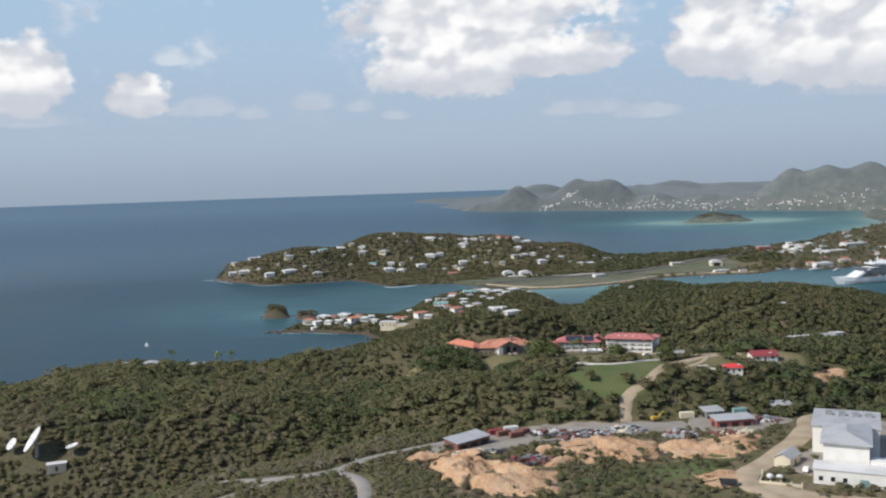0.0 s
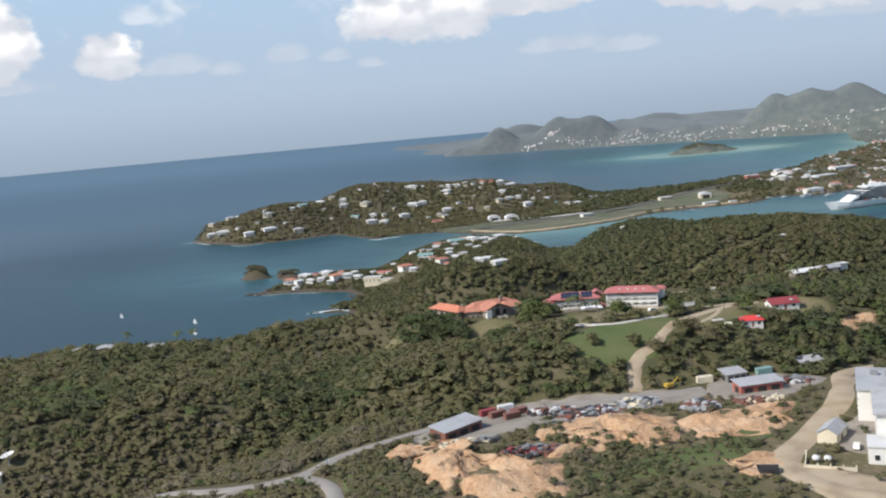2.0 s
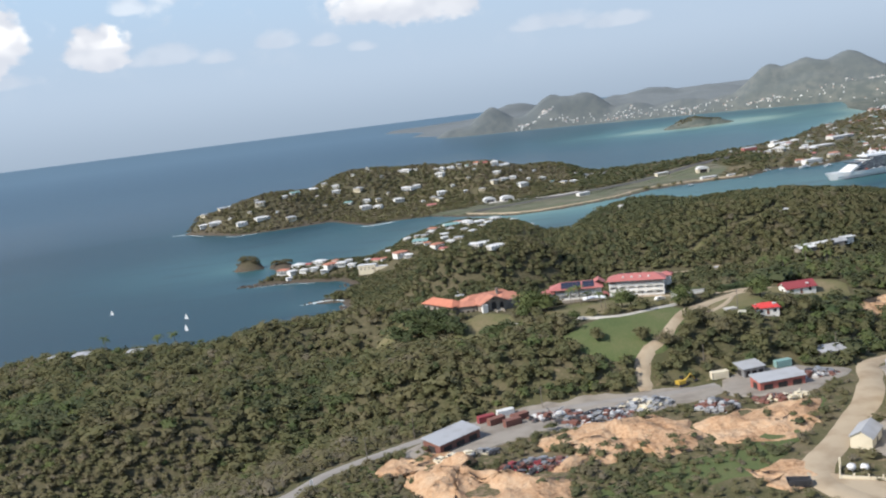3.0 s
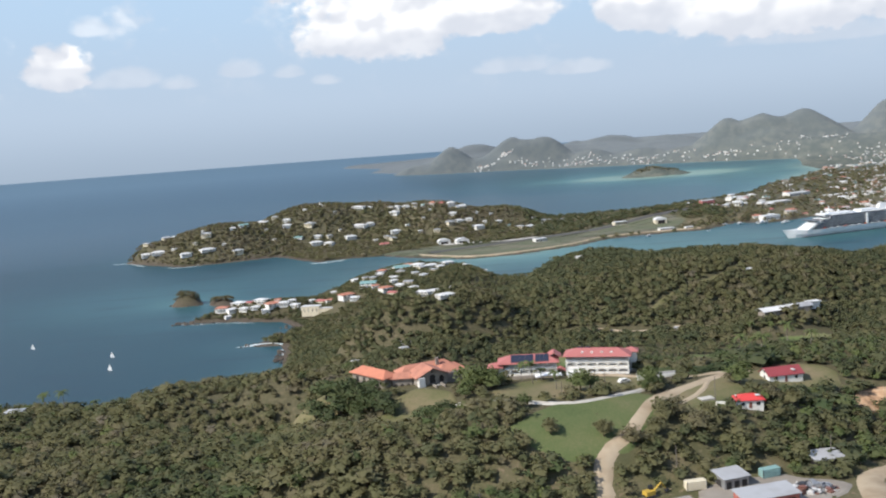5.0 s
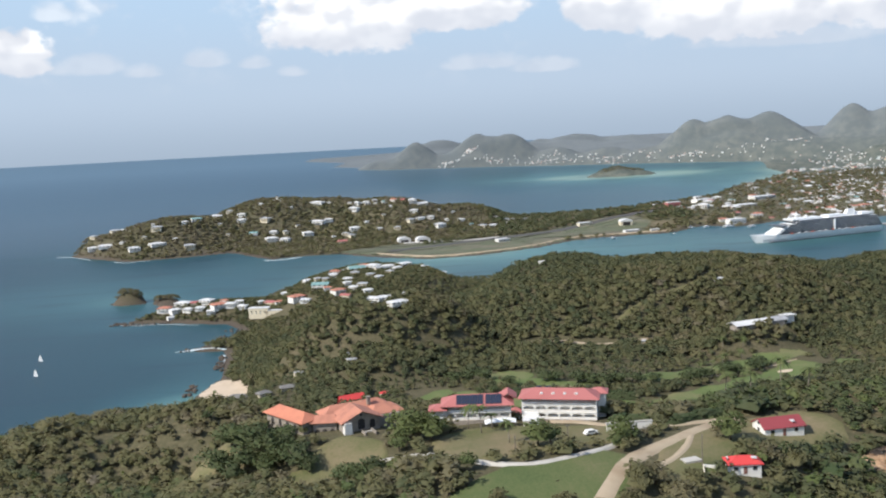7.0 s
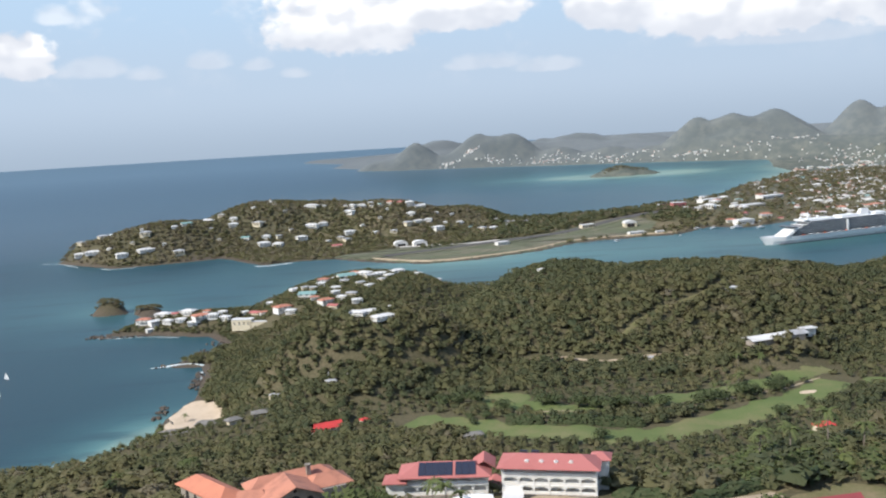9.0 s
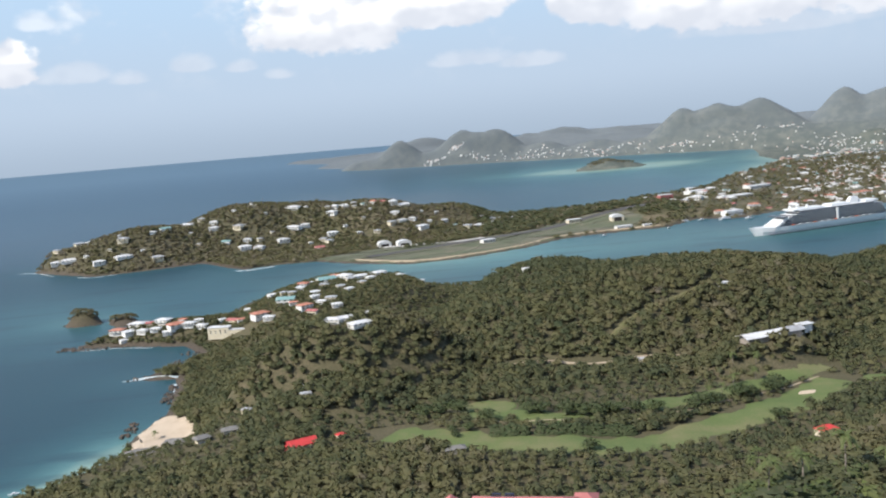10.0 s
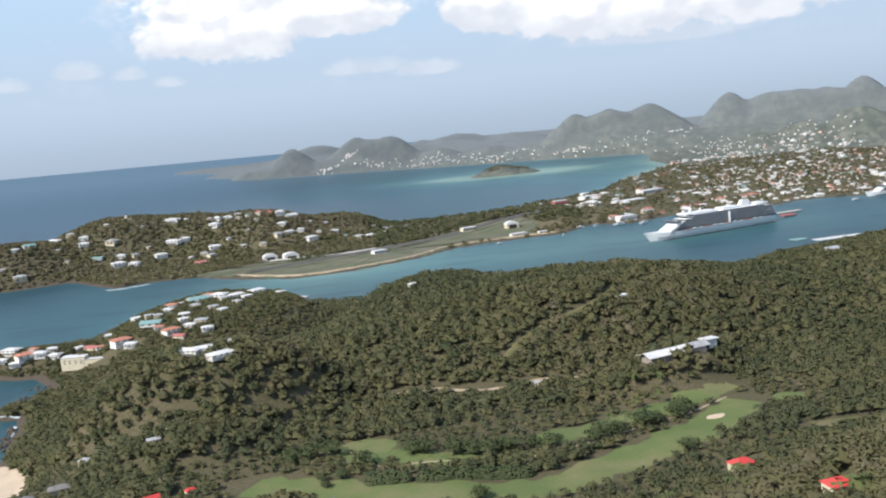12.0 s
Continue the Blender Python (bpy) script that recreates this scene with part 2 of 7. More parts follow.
M_PINKROOF = material("faded_pink_roof", 0.7, build=stained((0.45, 0.160, 0.145), (0.33, 0.115, 0.10), 0.15, 0.6), spec=0.3)
M_TERRA = material("terracotta_tiles", 0.8, build=stained((0.50, 0.21, 0.135), (0.27, 0.115, 0.08), 0.22, 0.85, 2.0), bump=(1.4, 0.5, 0.12))
M_ORANGE = material("orange_tiles", 0.8, build=stained((0.56, 0.205, 0.120), (0.37, 0.14, 0.09), 0.22, 0.6, 2.0), bump=(1.4, 0.5, 0.12))
M_RED = material("bright_red_roof", 0.6, build=stained((0.62, 0.065, 0.06), (0.42, 0.05, 0.05), 0.2, 0.5), spec=0.3)
M_BRICKRED = material("faded_red_boards", 0.8, build=stained((0.42, 0.13, 0.10), (0.24, 0.09, 0.07), 0.3, 0.7))
M_MAROON = material("maroon_sheet_roof", 0.6, build=stained((0.29, 0.060, 0.066), (0.21, 0.05, 0.05), 0.2, 0.6), spec=0.3)
M_RUST = material("rusty_red_steel", 0.8, build=stained((0.215, 0.092, 0.068), (0.13, 0.075, 0.058), 0.4, 0.8))
M_ZINC = material("grey_sheet_roof", 0.55, 0.15, build=stained((0.46, 0.46, 0.46), (0.30, 0.28, 0.26), 0.15, 0.7), spec=0.4)
M_PALEROOF = material("pale_roof", 0.6, build=stained((0.68, 0.67, 0.65), (0.47, 0.45, 0.42), 0.1, 0.6), spec=0.35)
M_SHINGLE = material("grey_shingle_roof", 0.85, build=stained((0.20, 0.19, 0.175), (0.12, 0.11, 0.10), 0.3, 0.8, 1.5))
M_TEAL = material("teal_roof", 0.65, build=stained((0.22, 0.36, 0.34), (0.15, 0.25, 0.24), 0.1, 0.6))
M_GLASS = material("dark_window_glass", 0.12, build=stained((0.030, 0.034, 0.040), (0.05, 0.05, 0.05), 0.5, 0.3), spec=0.6)
# near-black base colour paints in the shade inside openings and galleries
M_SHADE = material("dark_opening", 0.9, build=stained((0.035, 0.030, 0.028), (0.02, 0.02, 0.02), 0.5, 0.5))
M_SOLAR = material("solar_panel", 0.25, build=stained((0.030, 0.034, 0.055), (0.05, 0.05, 0.06), 0.5, 0.3), spec=0.6)
M_STEEL = material("dull_steel", 0.5, 0.6, build=stained((0.40, 0.40, 0.40), (0.22, 0.20, 0.18), 0.6, 0.6))
M_DARK = material("dark_steel", 0.6, 0.2, build=stained((0.06, 0.06, 0.065), (0.035, 0.03, 0.03), 0.5, 0.5))
M_YELLOW = material("yellow_machine_paint", 0.55, build=stained((0.55, 0.36, 0.05), (0.28, 0.18, 0.06), 0.8, 0.6))
M_SHIPWHITE = material("ship_white_paint", 0.4, build=stained((0.80, 0.80, 0.79), (0.62, 0.61, 0.58), 0.03, 0.4, 0.3))
M_SHIPGLASS = material("ship_glass", 0.3, build=stained((0.070, 0.076, 0.090), (0.095, 0.102, 0.115), 0.06, 0.6, 0.5), spec=0.6)
M_LIFEBOAT = material("orange_lifeboat", 0.5, build=stained((0.62, 0.14, 0.05), (0.45, 0.1, 0.05), 0.3, 0.4))
M_SAIL = material("white_sailcloth", 0.85, build=stained((0.82, 0.82, 0.80), (0.7, 0.7, 0.68), 0.3, 0.3))
M_TRUNKGREY = material("weathered_pole", 0.9, build=stained((0.20, 0.17, 0.14), (0.11, 0.09, 0.07), 0.8, 0.6))

# ---- lie of the land ----
HUB = np.array([45.0, 180.0])      # the distances beyond the near country are drawn in towards this place
EYE_Z = 219.0


def drawn_in(p):
    """Draws the far distance in to under 4.8 km, at the same bearing and apparent height."""
    p = np.asarray(p, float)
    out = p.copy()
    off = p[:, :2] - HUB
    r = np.maximum(np.hypot(off[:, 0], off[:, 1]), 1e-6)
    off_by = np.maximum(r - 3600, 0)
    near = np.where(r < 3600, r, 3600 + 1150 * off_by / (off_by + 1400))
    k = near / r
    out[:, :2] = HUB + off * k[:, None]
    out[:, 2] = EYE_Z - (EYE_Z - p[:, 2]) * k
    return out


SOUTH_COAST = [(-2600, -900), (-900, -300), (-560, 100), (-430, 420), (-340, 640), (-215, 800), (-135, 893), (-116, 925), (-110, 1000), (-93, 1066),
               (-99, 1141), (-103, 1178), (-152, 1195), (-112, 1226), (-94, 1275), (-120, 1334), (-205, 1372), (-254, 1386), (-240, 1432), (-210, 1474),
               (-95, 1512), (-70, 1590), (20, 1640), (140, 1600), (300, 1530), (520, 1480), (800, 1430), (1150, 1400), (1700, 1460), (2600, 1700), (4200, -900)]
NORTH_COAST = [(-575, 2242), (-413, 2075), (-318, 2090), (-210, 2121), (-116, 1962), (-43, 1985), (22, 1974), (84, 1899), (181, 1817), (284, 1831),
               (395, 1882), (472, 1951), (542, 1973), (700, 1980), (798, 2070), (850, 2010), (960, 2060), (1100, 1990), (1276, 2066), (1421, 2003), (1800, 1960), (3400, 2200), (30000, 9000),
               (30000, 30000), (9000, 30000), (-400, 12700), (-450, 11500), (60, 9600), (-60, 8300), (180, 7600), (140, 7150), (330, 6800), (930, 6340), (1412, 5800), (1930, 5330), (2270, 4850),
               (2080, 4400), (1960, 4150), (1839, 3728), (1519, 3324), (1256, 2982), (1096, 2740), (930, 2660), (694, 2552), (454, 2530), (250, 2640), (-50, 2700),
               (-330, 2600), (-500, 2420)]


def inside_by(p, coast):
    """How far each point lies inside a closed coast, negative outside."""
    c = np.array(coast, float)
    d = np.full(len(p), 1e18)
    odd = np.zeros(len(p), bool)
    for a, b in zip(c, np.roll(c, -1, 0)):
        ab = b - a
        t = np.clip(((p - a) @ ab) / (ab @ ab), 0, 1)
        d = np.minimum(d, ((p - a - t[:, None] * ab) ** 2).sum(1))
        if a[1] != b[1]:
            odd ^= ((a[1] > p[:, 1]) != (b[1] > p[:, 1])) & (p[:, 0] < ab[0] * (p[:, 1] - a[1]) / ab[1] + a[0])
    return np.where(odd, 1, -1) * np.sqrt(d)


def grain(x, y, size, seed=0):
    """Smooth value noise from -1 to 1."""
    x, y = np.asarray(x) / size, np.asarray(y) / size
    i, j = np.floor(x), np.floor(y)
    u, v = x - i, y - j
    u, v = u * u * (3 - 2 * u), v * v * (3 - 2 * v)
    h = lambda a, b: np.modf(np.abs(np.sin(a * 127.1 + b * 311.7 + seed * 74.7) * 43758.5453))[0]
    return 2 * ((h(i, j) * (1 - u) + h(i + 1, j) * u) * (1 - v) + (h(i, j + 1) * (1 - u) + h(i + 1, j + 1) * u) * v) - 1


HILLS = []


def hill(x, y, top, rx, ry, turn=0.0, flat=1.0):
    HILLS.append((x, y, top, rx, ry, radians(turn), flat))


# the near plateau, the hotel knoll, the western spur and the eastern slope
hill(130, 180, 118, 430, 350, 0, 3.0)
hill(60, -150, 116, 900, 420, 0, 2.0)
hill(82, 444, 129, 190, 95, 0, 2.0)
hill(195, 470, 127, 120, 85, 0, 1.6)
hill(-150, 480, 114, 260, 125, 0, 2.2)
hill(-62, 535, 117, 100, 62, 0, 1.8)
hill(-14, 516, 126.5, 66, 44, 0, 1.8)
hill(16, 482, 127.5, 62, 34, 0, 2.5)
hill(-180, 540, 113, 130, 60, 0, 2.0)
hill(430, 560, 98, 240, 200, 0, 1.3)
# golf valley floor, the wooded ridge beyond it and the spurs to the shore
hill(230, 830, 32, 420, 270, 0, 3.0)
hill(350, 1080, 80, 300, 150, 5, 1.4)
hill(66, 985, 80, 105, 62, 0, 1.6)
hill(50, 915, 46, 75, 50, 0, 1.2)
hill(265, 1150, 82, 120, 110, 0, 1.2)
hill(62, 1390, 46, 125, 160, 0, 2.0)
hill(-150, 1386, 19, 115, 46, 10, 1.6)
hill(378, 910, 50, 80, 34, 20, 1.5)
hill(820, 1080, 72, 420, 190, 0, 1.4)
# the far headland
hill(-130, 2380, 93, 200, 160, 0, 1.2)
hill(-10, 2390, 84, 160, 150, 0, 1.3)
hill(120, 2385, 76, 190, 165, 0, 1.4)
hill(300, 2400, 50, 130, 120, 0, 1.3)
hill(-330, 2280, 66, 200, 130, 20, 1.4)
hill(-490, 2240, 38, 100, 90, 0, 1.4)
# town slopes and the hills beyond
hill(760, 2250, 22, 240, 160, 10, 1.3)
hill(1500, 2700, 12, 620, 520, 0, 1.6)
hill(2250, 2750, 40, 500, 300, 0, 1.3)


def peak(bearing, height, away, half, deep=480, flat=0.85):
    """A far hill by its bearing and apparent height in degrees, its distance and its half width in degrees."""
    b = radians(bearing)
    hill(HUB[0] + math.sin(b) * away, HUB[1] + math.cos(b) * away, EYE_Z + math.tan(radians(height)) * away, away * radians(half), deep, -bearing, flat)


peak(31.8, -1.75, 4700, 1.4, 330, 1.1)
peak(34.2, -1.33, 4800, 1.9, 380, 1.0)
peak(37.0, -0.80, 5000, 2.4, 420, 1.0)
peak(41.5, -0.05, 5200, 3.8, 420, 1.0)
# the two dark hills across the bay and the low spit before them
peak(9.2, -0.10, 7000, 2.2, 520, 1.4)
peak(8.4, 0.10, 7000, 1.9, 520)
peak(10.3, -0.03, 7000, 1.8, 520, 1.1)
peak(4.5, -0.23, 7000, 1.45, 430)
peak(6.9, -1.15, 6900, 2.4, 420, 1.2)
peak(2.6, -1.30, 7000, 1.6, 260, 1.6)
# pale ridges behind
peak(6.0, -0.17, 9800, 2.6, 1200)
peak(12.2, -0.50, 9500, 2.2, 1200)
peak(14.6, -0.26, 9500, 3.0, 1200)
peak(17.6, -0.48, 9300, 2.8, 1200)
# low country with houses
peak(13.4, -1.05, 6700, 1.8, 480)
peak(16.4, -1.10, 6600, 2.2, 480)
peak(19.0, -1.30, 6300, 2.4, 480)
peak(28.0, -1.25, 5900, 8.0, 600, 1.6)
# the long mountain and the higher ridge beyond
peak(24.0, 0.16, 6650, 3.6, 700, 1.5)
peak(21.6, 0.20, 6600, 2.0, 700)
peak(23.6, 0.38, 6650, 2.5, 700)
peak(25.9, 0.54, 6700, 2.7, 700)
peak(24.0, -0.55, 6100, 3.2, 500)
peak(34.5, 0.42, 7050, 5.4, 800, 1.6)
peak(30.4, 0.66, 7000, 1.9, 800)
peak(32.6, 0.48, 7000, 2.8, 800)
peak(35.4, 0.50, 7100, 2.8, 800)
peak(37.4, 1.00, 7100, 2.0, 800)
peak(41.0, 1.15, 7200, 3.6, 900)
peak(46.0, 1.60, 7300, 7.0, 900)
peak(-3.3, -0.72, 12500, 0.8, 300)
peak(0.6, -0.95, 12500, 2.6, 300, 2.0)
ISLETS = [(-291, 1552, 27, 20, 17), (-232, 1524, 26, 16, 11), (1300, 4240, 170, 75, 34), (-262, 1540, 14, 7, 2.5)]


def lie(p):
    """Ground height and distance inside the coast for an array of places."""
    p = np.asarray(p, float)
    d = np.maximum(inside_by(p, SOUTH_COAST), inside_by(p, NORTH_COAST))
    parts = np.zeros(len(p))
    for x, y, top, rx, ry, turn, flat in HILLS:
        dx, dy = p[:, 0] - x, p[:, 1] - y
        u, v = (dx * math.cos(turn) + dy * math.sin(turn)) / rx, (-dx * math.sin(turn) + dy * math.cos(turn)) / ry
        parts += np.exp(np.minimum(top * np.exp(-np.minimum((u * u + v * v) ** flat, 40)) / 5.0, 120)) - 1
    z = 5.0 * np.log(parts + 1)
    rough = 2.2 * grain(p[:, 0], p[:, 1], 60, 1) + 1.0 * grain(p[:, 0], p[:, 1], 23, 2)
    far = np.hypot(*(p - HUB).T)
    spurs = 1 - 2 * np.abs(grain(p[:, 0], p[:, 1], 620, 3))
    rough = rough + np.clip((far - 4200) / 1500, 0, 1) * (9 * spurs + 12 * grain(p[:, 0], p[:, 1], 230, 4) + 7 * grain(p[:, 0], p[:, 1], 110, 14))
    wild = np.clip((np.abs(p[:, 1] - 330) - 60) / 60, 0, 1) * np.clip(z / 40, 0.05, 1)
    z = z + rough * wild
    z = z - 5.0 * np.exp(-((p[:, 0] - 24) / 24) ** 2 - ((p[:, 1] - 446) / 15) ** 2)
    cove = np.exp(-(((p[:, 0] + 80) / 42) ** 2 + ((p[:, 1] - 965) / 62) ** 2) ** 1.5)
    z = z * (1 - 0.92 * cove)
    rise = np.clip(d / 38, 0, 1)
    rise = rise * rise * (3 - 2 * rise)
    z = np.where(d > 0, np.minimum(1.0, d * 0.09) + 1.0 + np.maximum(z - 2, 0) * rise, np.maximum(d * 0.12, -9))
    for x, y, rx, ry, top in ISLETS:
        q = ((p[:, 0] - x) / rx) ** 2 + ((p[:, 1] - y) / ry) ** 2
        up = top * (1 - q ** 1.5) * (1 + 0.25 * grain(p[:, 0], p[:, 1], rx * 0.5, 7))
        z, d = np.where(q < 1, np.maximum(z, up), z), np.where(q < 1, np.maximum(d, (1 - q) * ry), np.maximum(d, -(np.sqrt(q) - 1) * ry))
    return z, d


def ground_z(x, y):
    return float(lie([(x, y)])[0][0])


def mesh_from(name, verts, quads, mat, attributes=(), smooth=False, tris=None):
    """A mesh from arrays, four corners a face."""
    me = bpy.data.meshes.new(name)
    verts, quads = np.asarray(verts, np.float32), np.asarray(quads, np.int32)
    n = len(quads)
    side = quads.shape[1]
    me.vertices.add(len(verts)), me.loops.add(n * side), me.polygons.add(n)
    me.vertices.foreach_set("co", verts.ravel())
    me.loops.foreach_set("vertex_index", quads.ravel())
    me.polygons.foreach_set("loop_start", np.arange(0, n * side, side, dtype=np.int32))
    me.polygons.foreach_set("use_smooth", np.full(n, smooth))
    for key, values in attributes:
        a = me.attributes.new(key, "FLOAT", "POINT")
        a.data.foreach_set("value", np.asarray(values, np.float32))
    me.update(calc_edges=True)
    me.materials.append(mat)
    return new(name, me)


def fan(rings, angles):
    """A sheet of rings about a place south of the flight."""
    a, r = np.meshgrid(angles, rings)
    p = np.stack([30 + np.sin(a) * r, -150 + np.cos(a) * r], -1).reshape(-1, 2)
    i, j = np.meshgrid(np.arange(len(rings) - 1), np.arange(len(angles)), indexing="ij")
    k = (j + 1) % len(angles)
    n = len(angles)
    quads = np.stack([i * n + j, (i + 1) * n + j, (i + 1) * n + k, i * n + k], -1).reshape(-1, 4)
    return p, quads[:, ::-1]


AHEAD = np.radians(np.r_[np.arange(-40, 52, 0.27), np.arange(52, 320, 4.0)])


def build_ground():
    rings = np.r_[0.5, np.geomspace(60, 26000, 500)]
    p, quads = fan(rings, AHEAD)
    z, d = lie(p)
    # weight of the haze painted into the land colour, growing with distance
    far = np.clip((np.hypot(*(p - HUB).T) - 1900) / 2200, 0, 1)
    keep = d.reshape(-1)[quads].max(1) > -70
    v = drawn_in(np.c_[p, z])
    used = np.unique(quads[keep])
    place = np.zeros(len(v), int)
    place[used] = np.arange(len(used))
    # the last weight brings in the bluest painted haze
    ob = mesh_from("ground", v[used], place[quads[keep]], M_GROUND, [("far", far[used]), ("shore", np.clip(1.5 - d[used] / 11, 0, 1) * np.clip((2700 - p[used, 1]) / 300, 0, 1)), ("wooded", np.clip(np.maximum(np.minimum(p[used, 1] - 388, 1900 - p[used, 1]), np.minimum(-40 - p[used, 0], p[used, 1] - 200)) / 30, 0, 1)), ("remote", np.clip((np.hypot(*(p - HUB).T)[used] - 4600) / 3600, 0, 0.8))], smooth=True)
    tagged(ob, "dry green and brown hilly tropical coast land", "ground", kind="structure")


def build_sea():
    rings = np.r_[0.5, np.geomspace(300, 25500, 280)]
    p, quads = fan(rings, AHEAD[::2])
    _, d = lie(p)
    out = np.maximum(-d, 0)
    near_beach = np.exp(-(((p[:, 0] + 150) / 70) ** 2 + ((p[:, 1] - 920) / 110) ** 2))
    bay = np.exp(-(((p[:, 0] - 1350) / 1100) ** 2 + ((p[:, 1] - 4300) / 1700) ** 2))
    channel = np.exp(-(((p[:, 0] - 600) / 1000) ** 2 + ((p[:, 1] - 1760) / 200) ** 2)) + 0.35 * np.exp(-(((p[:, 0] + 380) / 260) ** 2 + ((p[:, 1] - 1600) / 330) ** 2))
    shallow = 0.30 * np.exp(-out / 110) + 0.18 * np.exp(-out / 900) + 0.85 * near_beach * np.exp(-out / 60) + 0.72 * bay + 0.50 * np.minimum(channel, 1)
    # far weighs the painted haze, less over the turquoise bay
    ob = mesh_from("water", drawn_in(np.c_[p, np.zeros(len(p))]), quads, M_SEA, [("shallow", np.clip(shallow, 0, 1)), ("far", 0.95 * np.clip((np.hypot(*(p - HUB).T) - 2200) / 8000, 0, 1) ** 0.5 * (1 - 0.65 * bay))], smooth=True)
    ob.data.normals_split_custom_set_from_vertices(np.tile(np.float32([[0, 0, 1]]), (len(p), 1)))
    tagged(ob, "deep blue sea turning turquoise in the bays", "sea", kind="structure")


build_ground()
build_sea()

# ---- builders ----
CLEAR = []      # places that trees keep off: x, y, radius


class Shape:
    """Corners and faces gathered into one mesh."""

    def __init__(self):
        self.v, self.f = [], []

    def add(self, verts, faces):
        n = len(self.v)
        self.v += [tuple(v) for v in verts]
        self.f += [tuple(i + n for i in f) for f in faces]
        return self

    def box(self, x, y, z, sx, sy, sz, turn=0.0):
        """A block standing at z on its middle x, y."""
        c, s = math.cos(radians(turn)), math.sin(radians(turn))
        pts = []
        for dz in (0, sz):
            for dx, dy in ((-sx / 2, -sy / 2), (sx / 2, -sy / 2), (sx / 2, sy / 2), (-sx / 2, sy / 2)):
                pts.append((x + dx * c - dy * s, y + dx * s + dy * c, z + dz))
        return self.add(pts, [(3, 2, 1, 0), (4, 5, 6, 7), (0, 1, 5, 4), (1, 2, 6, 5), (2, 3, 7, 6), (3, 0, 4, 7)])

    def hip(self, x, y, z, sx, sy, rise, over=0.6, ridge=None, thick=0.25):
        """A hipped roof with eaves; ridge along x. ridge: its length."""
        hx, hy = sx / 2 + over, sy / 2 + over
        r = (max(sx - sy, 0.4) if ridge is None else ridge) / 2
        low = [(x - hx, y - hy), (x + hx, y - hy), (x + hx, y + hy), (x - hx, y + hy)]
        pts = [(*p, z - thick) for p in low] + [(*p, z) for p in low] + [(x - r, y, z + rise), (x + r, y, z + rise)]
        return self.add(pts, [(3, 2, 1, 0), (0, 1, 5, 4), (1, 2, 6, 5), (2, 3, 7, 6), (3, 0, 4, 7), (4, 5, 9, 8), (5, 6, 9), (6, 7, 8, 9), (7, 4, 8)])

    def gable(self, x, y, z, sx, sy, rise, over=0.5, thick=0.25, along="x"):
        """A gabled roof of two thick slopes; ridge along x or y."""
        if along == "y":
            sx, sy = sy, sx
        hx, hy = sx / 2 + over, sy / 2 + over
        drop = rise * over / max(sy / 2, 0.1)
        out = [(-hx, -hy, -drop), (hx, -hy, -drop), (hx, 0, rise), (-hx, 0, rise), (hx, hy, -drop), (-hx, hy, -drop)]
        pts = [(a, b, c) for a, b, c in out] + [(a, b, c - thick) for a, b, c in out]
        if along == "y":
            pts = [(-b, a, c) for a, b, c in pts]
        pts = [(x + a, y + b, z + c) for a, b, c in pts]
        return self.add(pts, [(0, 1, 2, 3), (3, 2, 4, 5), (7, 6, 9, 8), (8, 9, 11, 10), (0, 6, 7, 1), (5, 4, 10, 11), (1, 7, 8, 2), (2, 8, 10, 4), (0, 3, 9, 6), (3, 5, 11, 9)])

    def gable_wall(self, x, y, z, span, rise, thick=0.3, along="x"):
        """The three-cornered wall under a gable; it stands across x (facing y) or across y."""
        h = span / 2
        pts = [(-h, -thick / 2, 0), (h, -thick / 2, 0), (0, -thick / 2, rise), (-h, thick / 2, 0), (h, thick / 2, 0), (0, thick / 2, rise)]
        if along == "y":
            pts = [(-b, a, c) for a, b, c in pts]
        return self.add([(x + a, y + b, z + c) for a, b, c in pts], [(0, 1, 2), (5, 4, 3), (0, 3, 4, 1), (1, 4, 5, 2), (2, 5, 3, 0)])

    def rod(self, a, b, r0, r1=None, sides=8):
        """A round bar from a to b."""
        a, b = Vector(a), Vector(b)
        r1 = r0 if r1 is None else r1
        axis = (b - a).normalized()
        u = axis.orthogonal().normalized()
        w = axis.cross(u)
        ring = lambda p, r: [tuple(p + (u * math.cos(t) + w * math.sin(t)) * r) for t in (2 * math.pi * i / sides for i in range(sides))]
        faces = [(i, (i + 1) % sides, sides + (i + 1) % sides, sides + i) for i in range(sides)]
        return self.add(ring(a, r0) + ring(b, r1), faces + [tuple(range(sides - 1, -1, -1)), tuple(range(sides, 2 * sides))])

    def lathe(self, profile, sides=20, centre=(0, 0, 0)):
        """Turns a profile of (radius, height) round the upright axis."""
        pts, faces = [], []
        for r, z in profile:
            pts += [(centre[0] + r * math.cos(2 * math.pi * i / sides), centre[1] + r * math.sin(2 * math.pi * i / sides), centre[2] + z) for i in range(sides)]
        for k in range(len(profile) - 1):
            faces += [(k * sides + i, k * sides + (i + 1) % sides, (k + 1) * sides + (i + 1) % sides, (k + 1) * sides + i) for i in range(sides)]
        return self.add(pts, faces)

    def arch(self, x, y, z, width, height, depth, steps=7):
        """A dark arched panel standing across x, its face at y."""
        h = height - width / 2
        rim = [(-width / 2, 0), (width / 2, 0)] + [(width / 2 * math.cos(math.pi * i / steps), h + width / 2 * math.sin(math.pi * i / steps)) for i in range(steps + 1)]
        n = len(rim)
        pts = [(x + a, y, z + b) for a, b in rim] + [(x + a, y + depth, z + b) for a, b in rim]
        return self.add(pts, [tuple(range(n)), tuple(range(2 * n - 1, n - 1, -1))] + [(i, n + i, n + (i + 1) % n, (i + 1) % n) for i in range(n)])


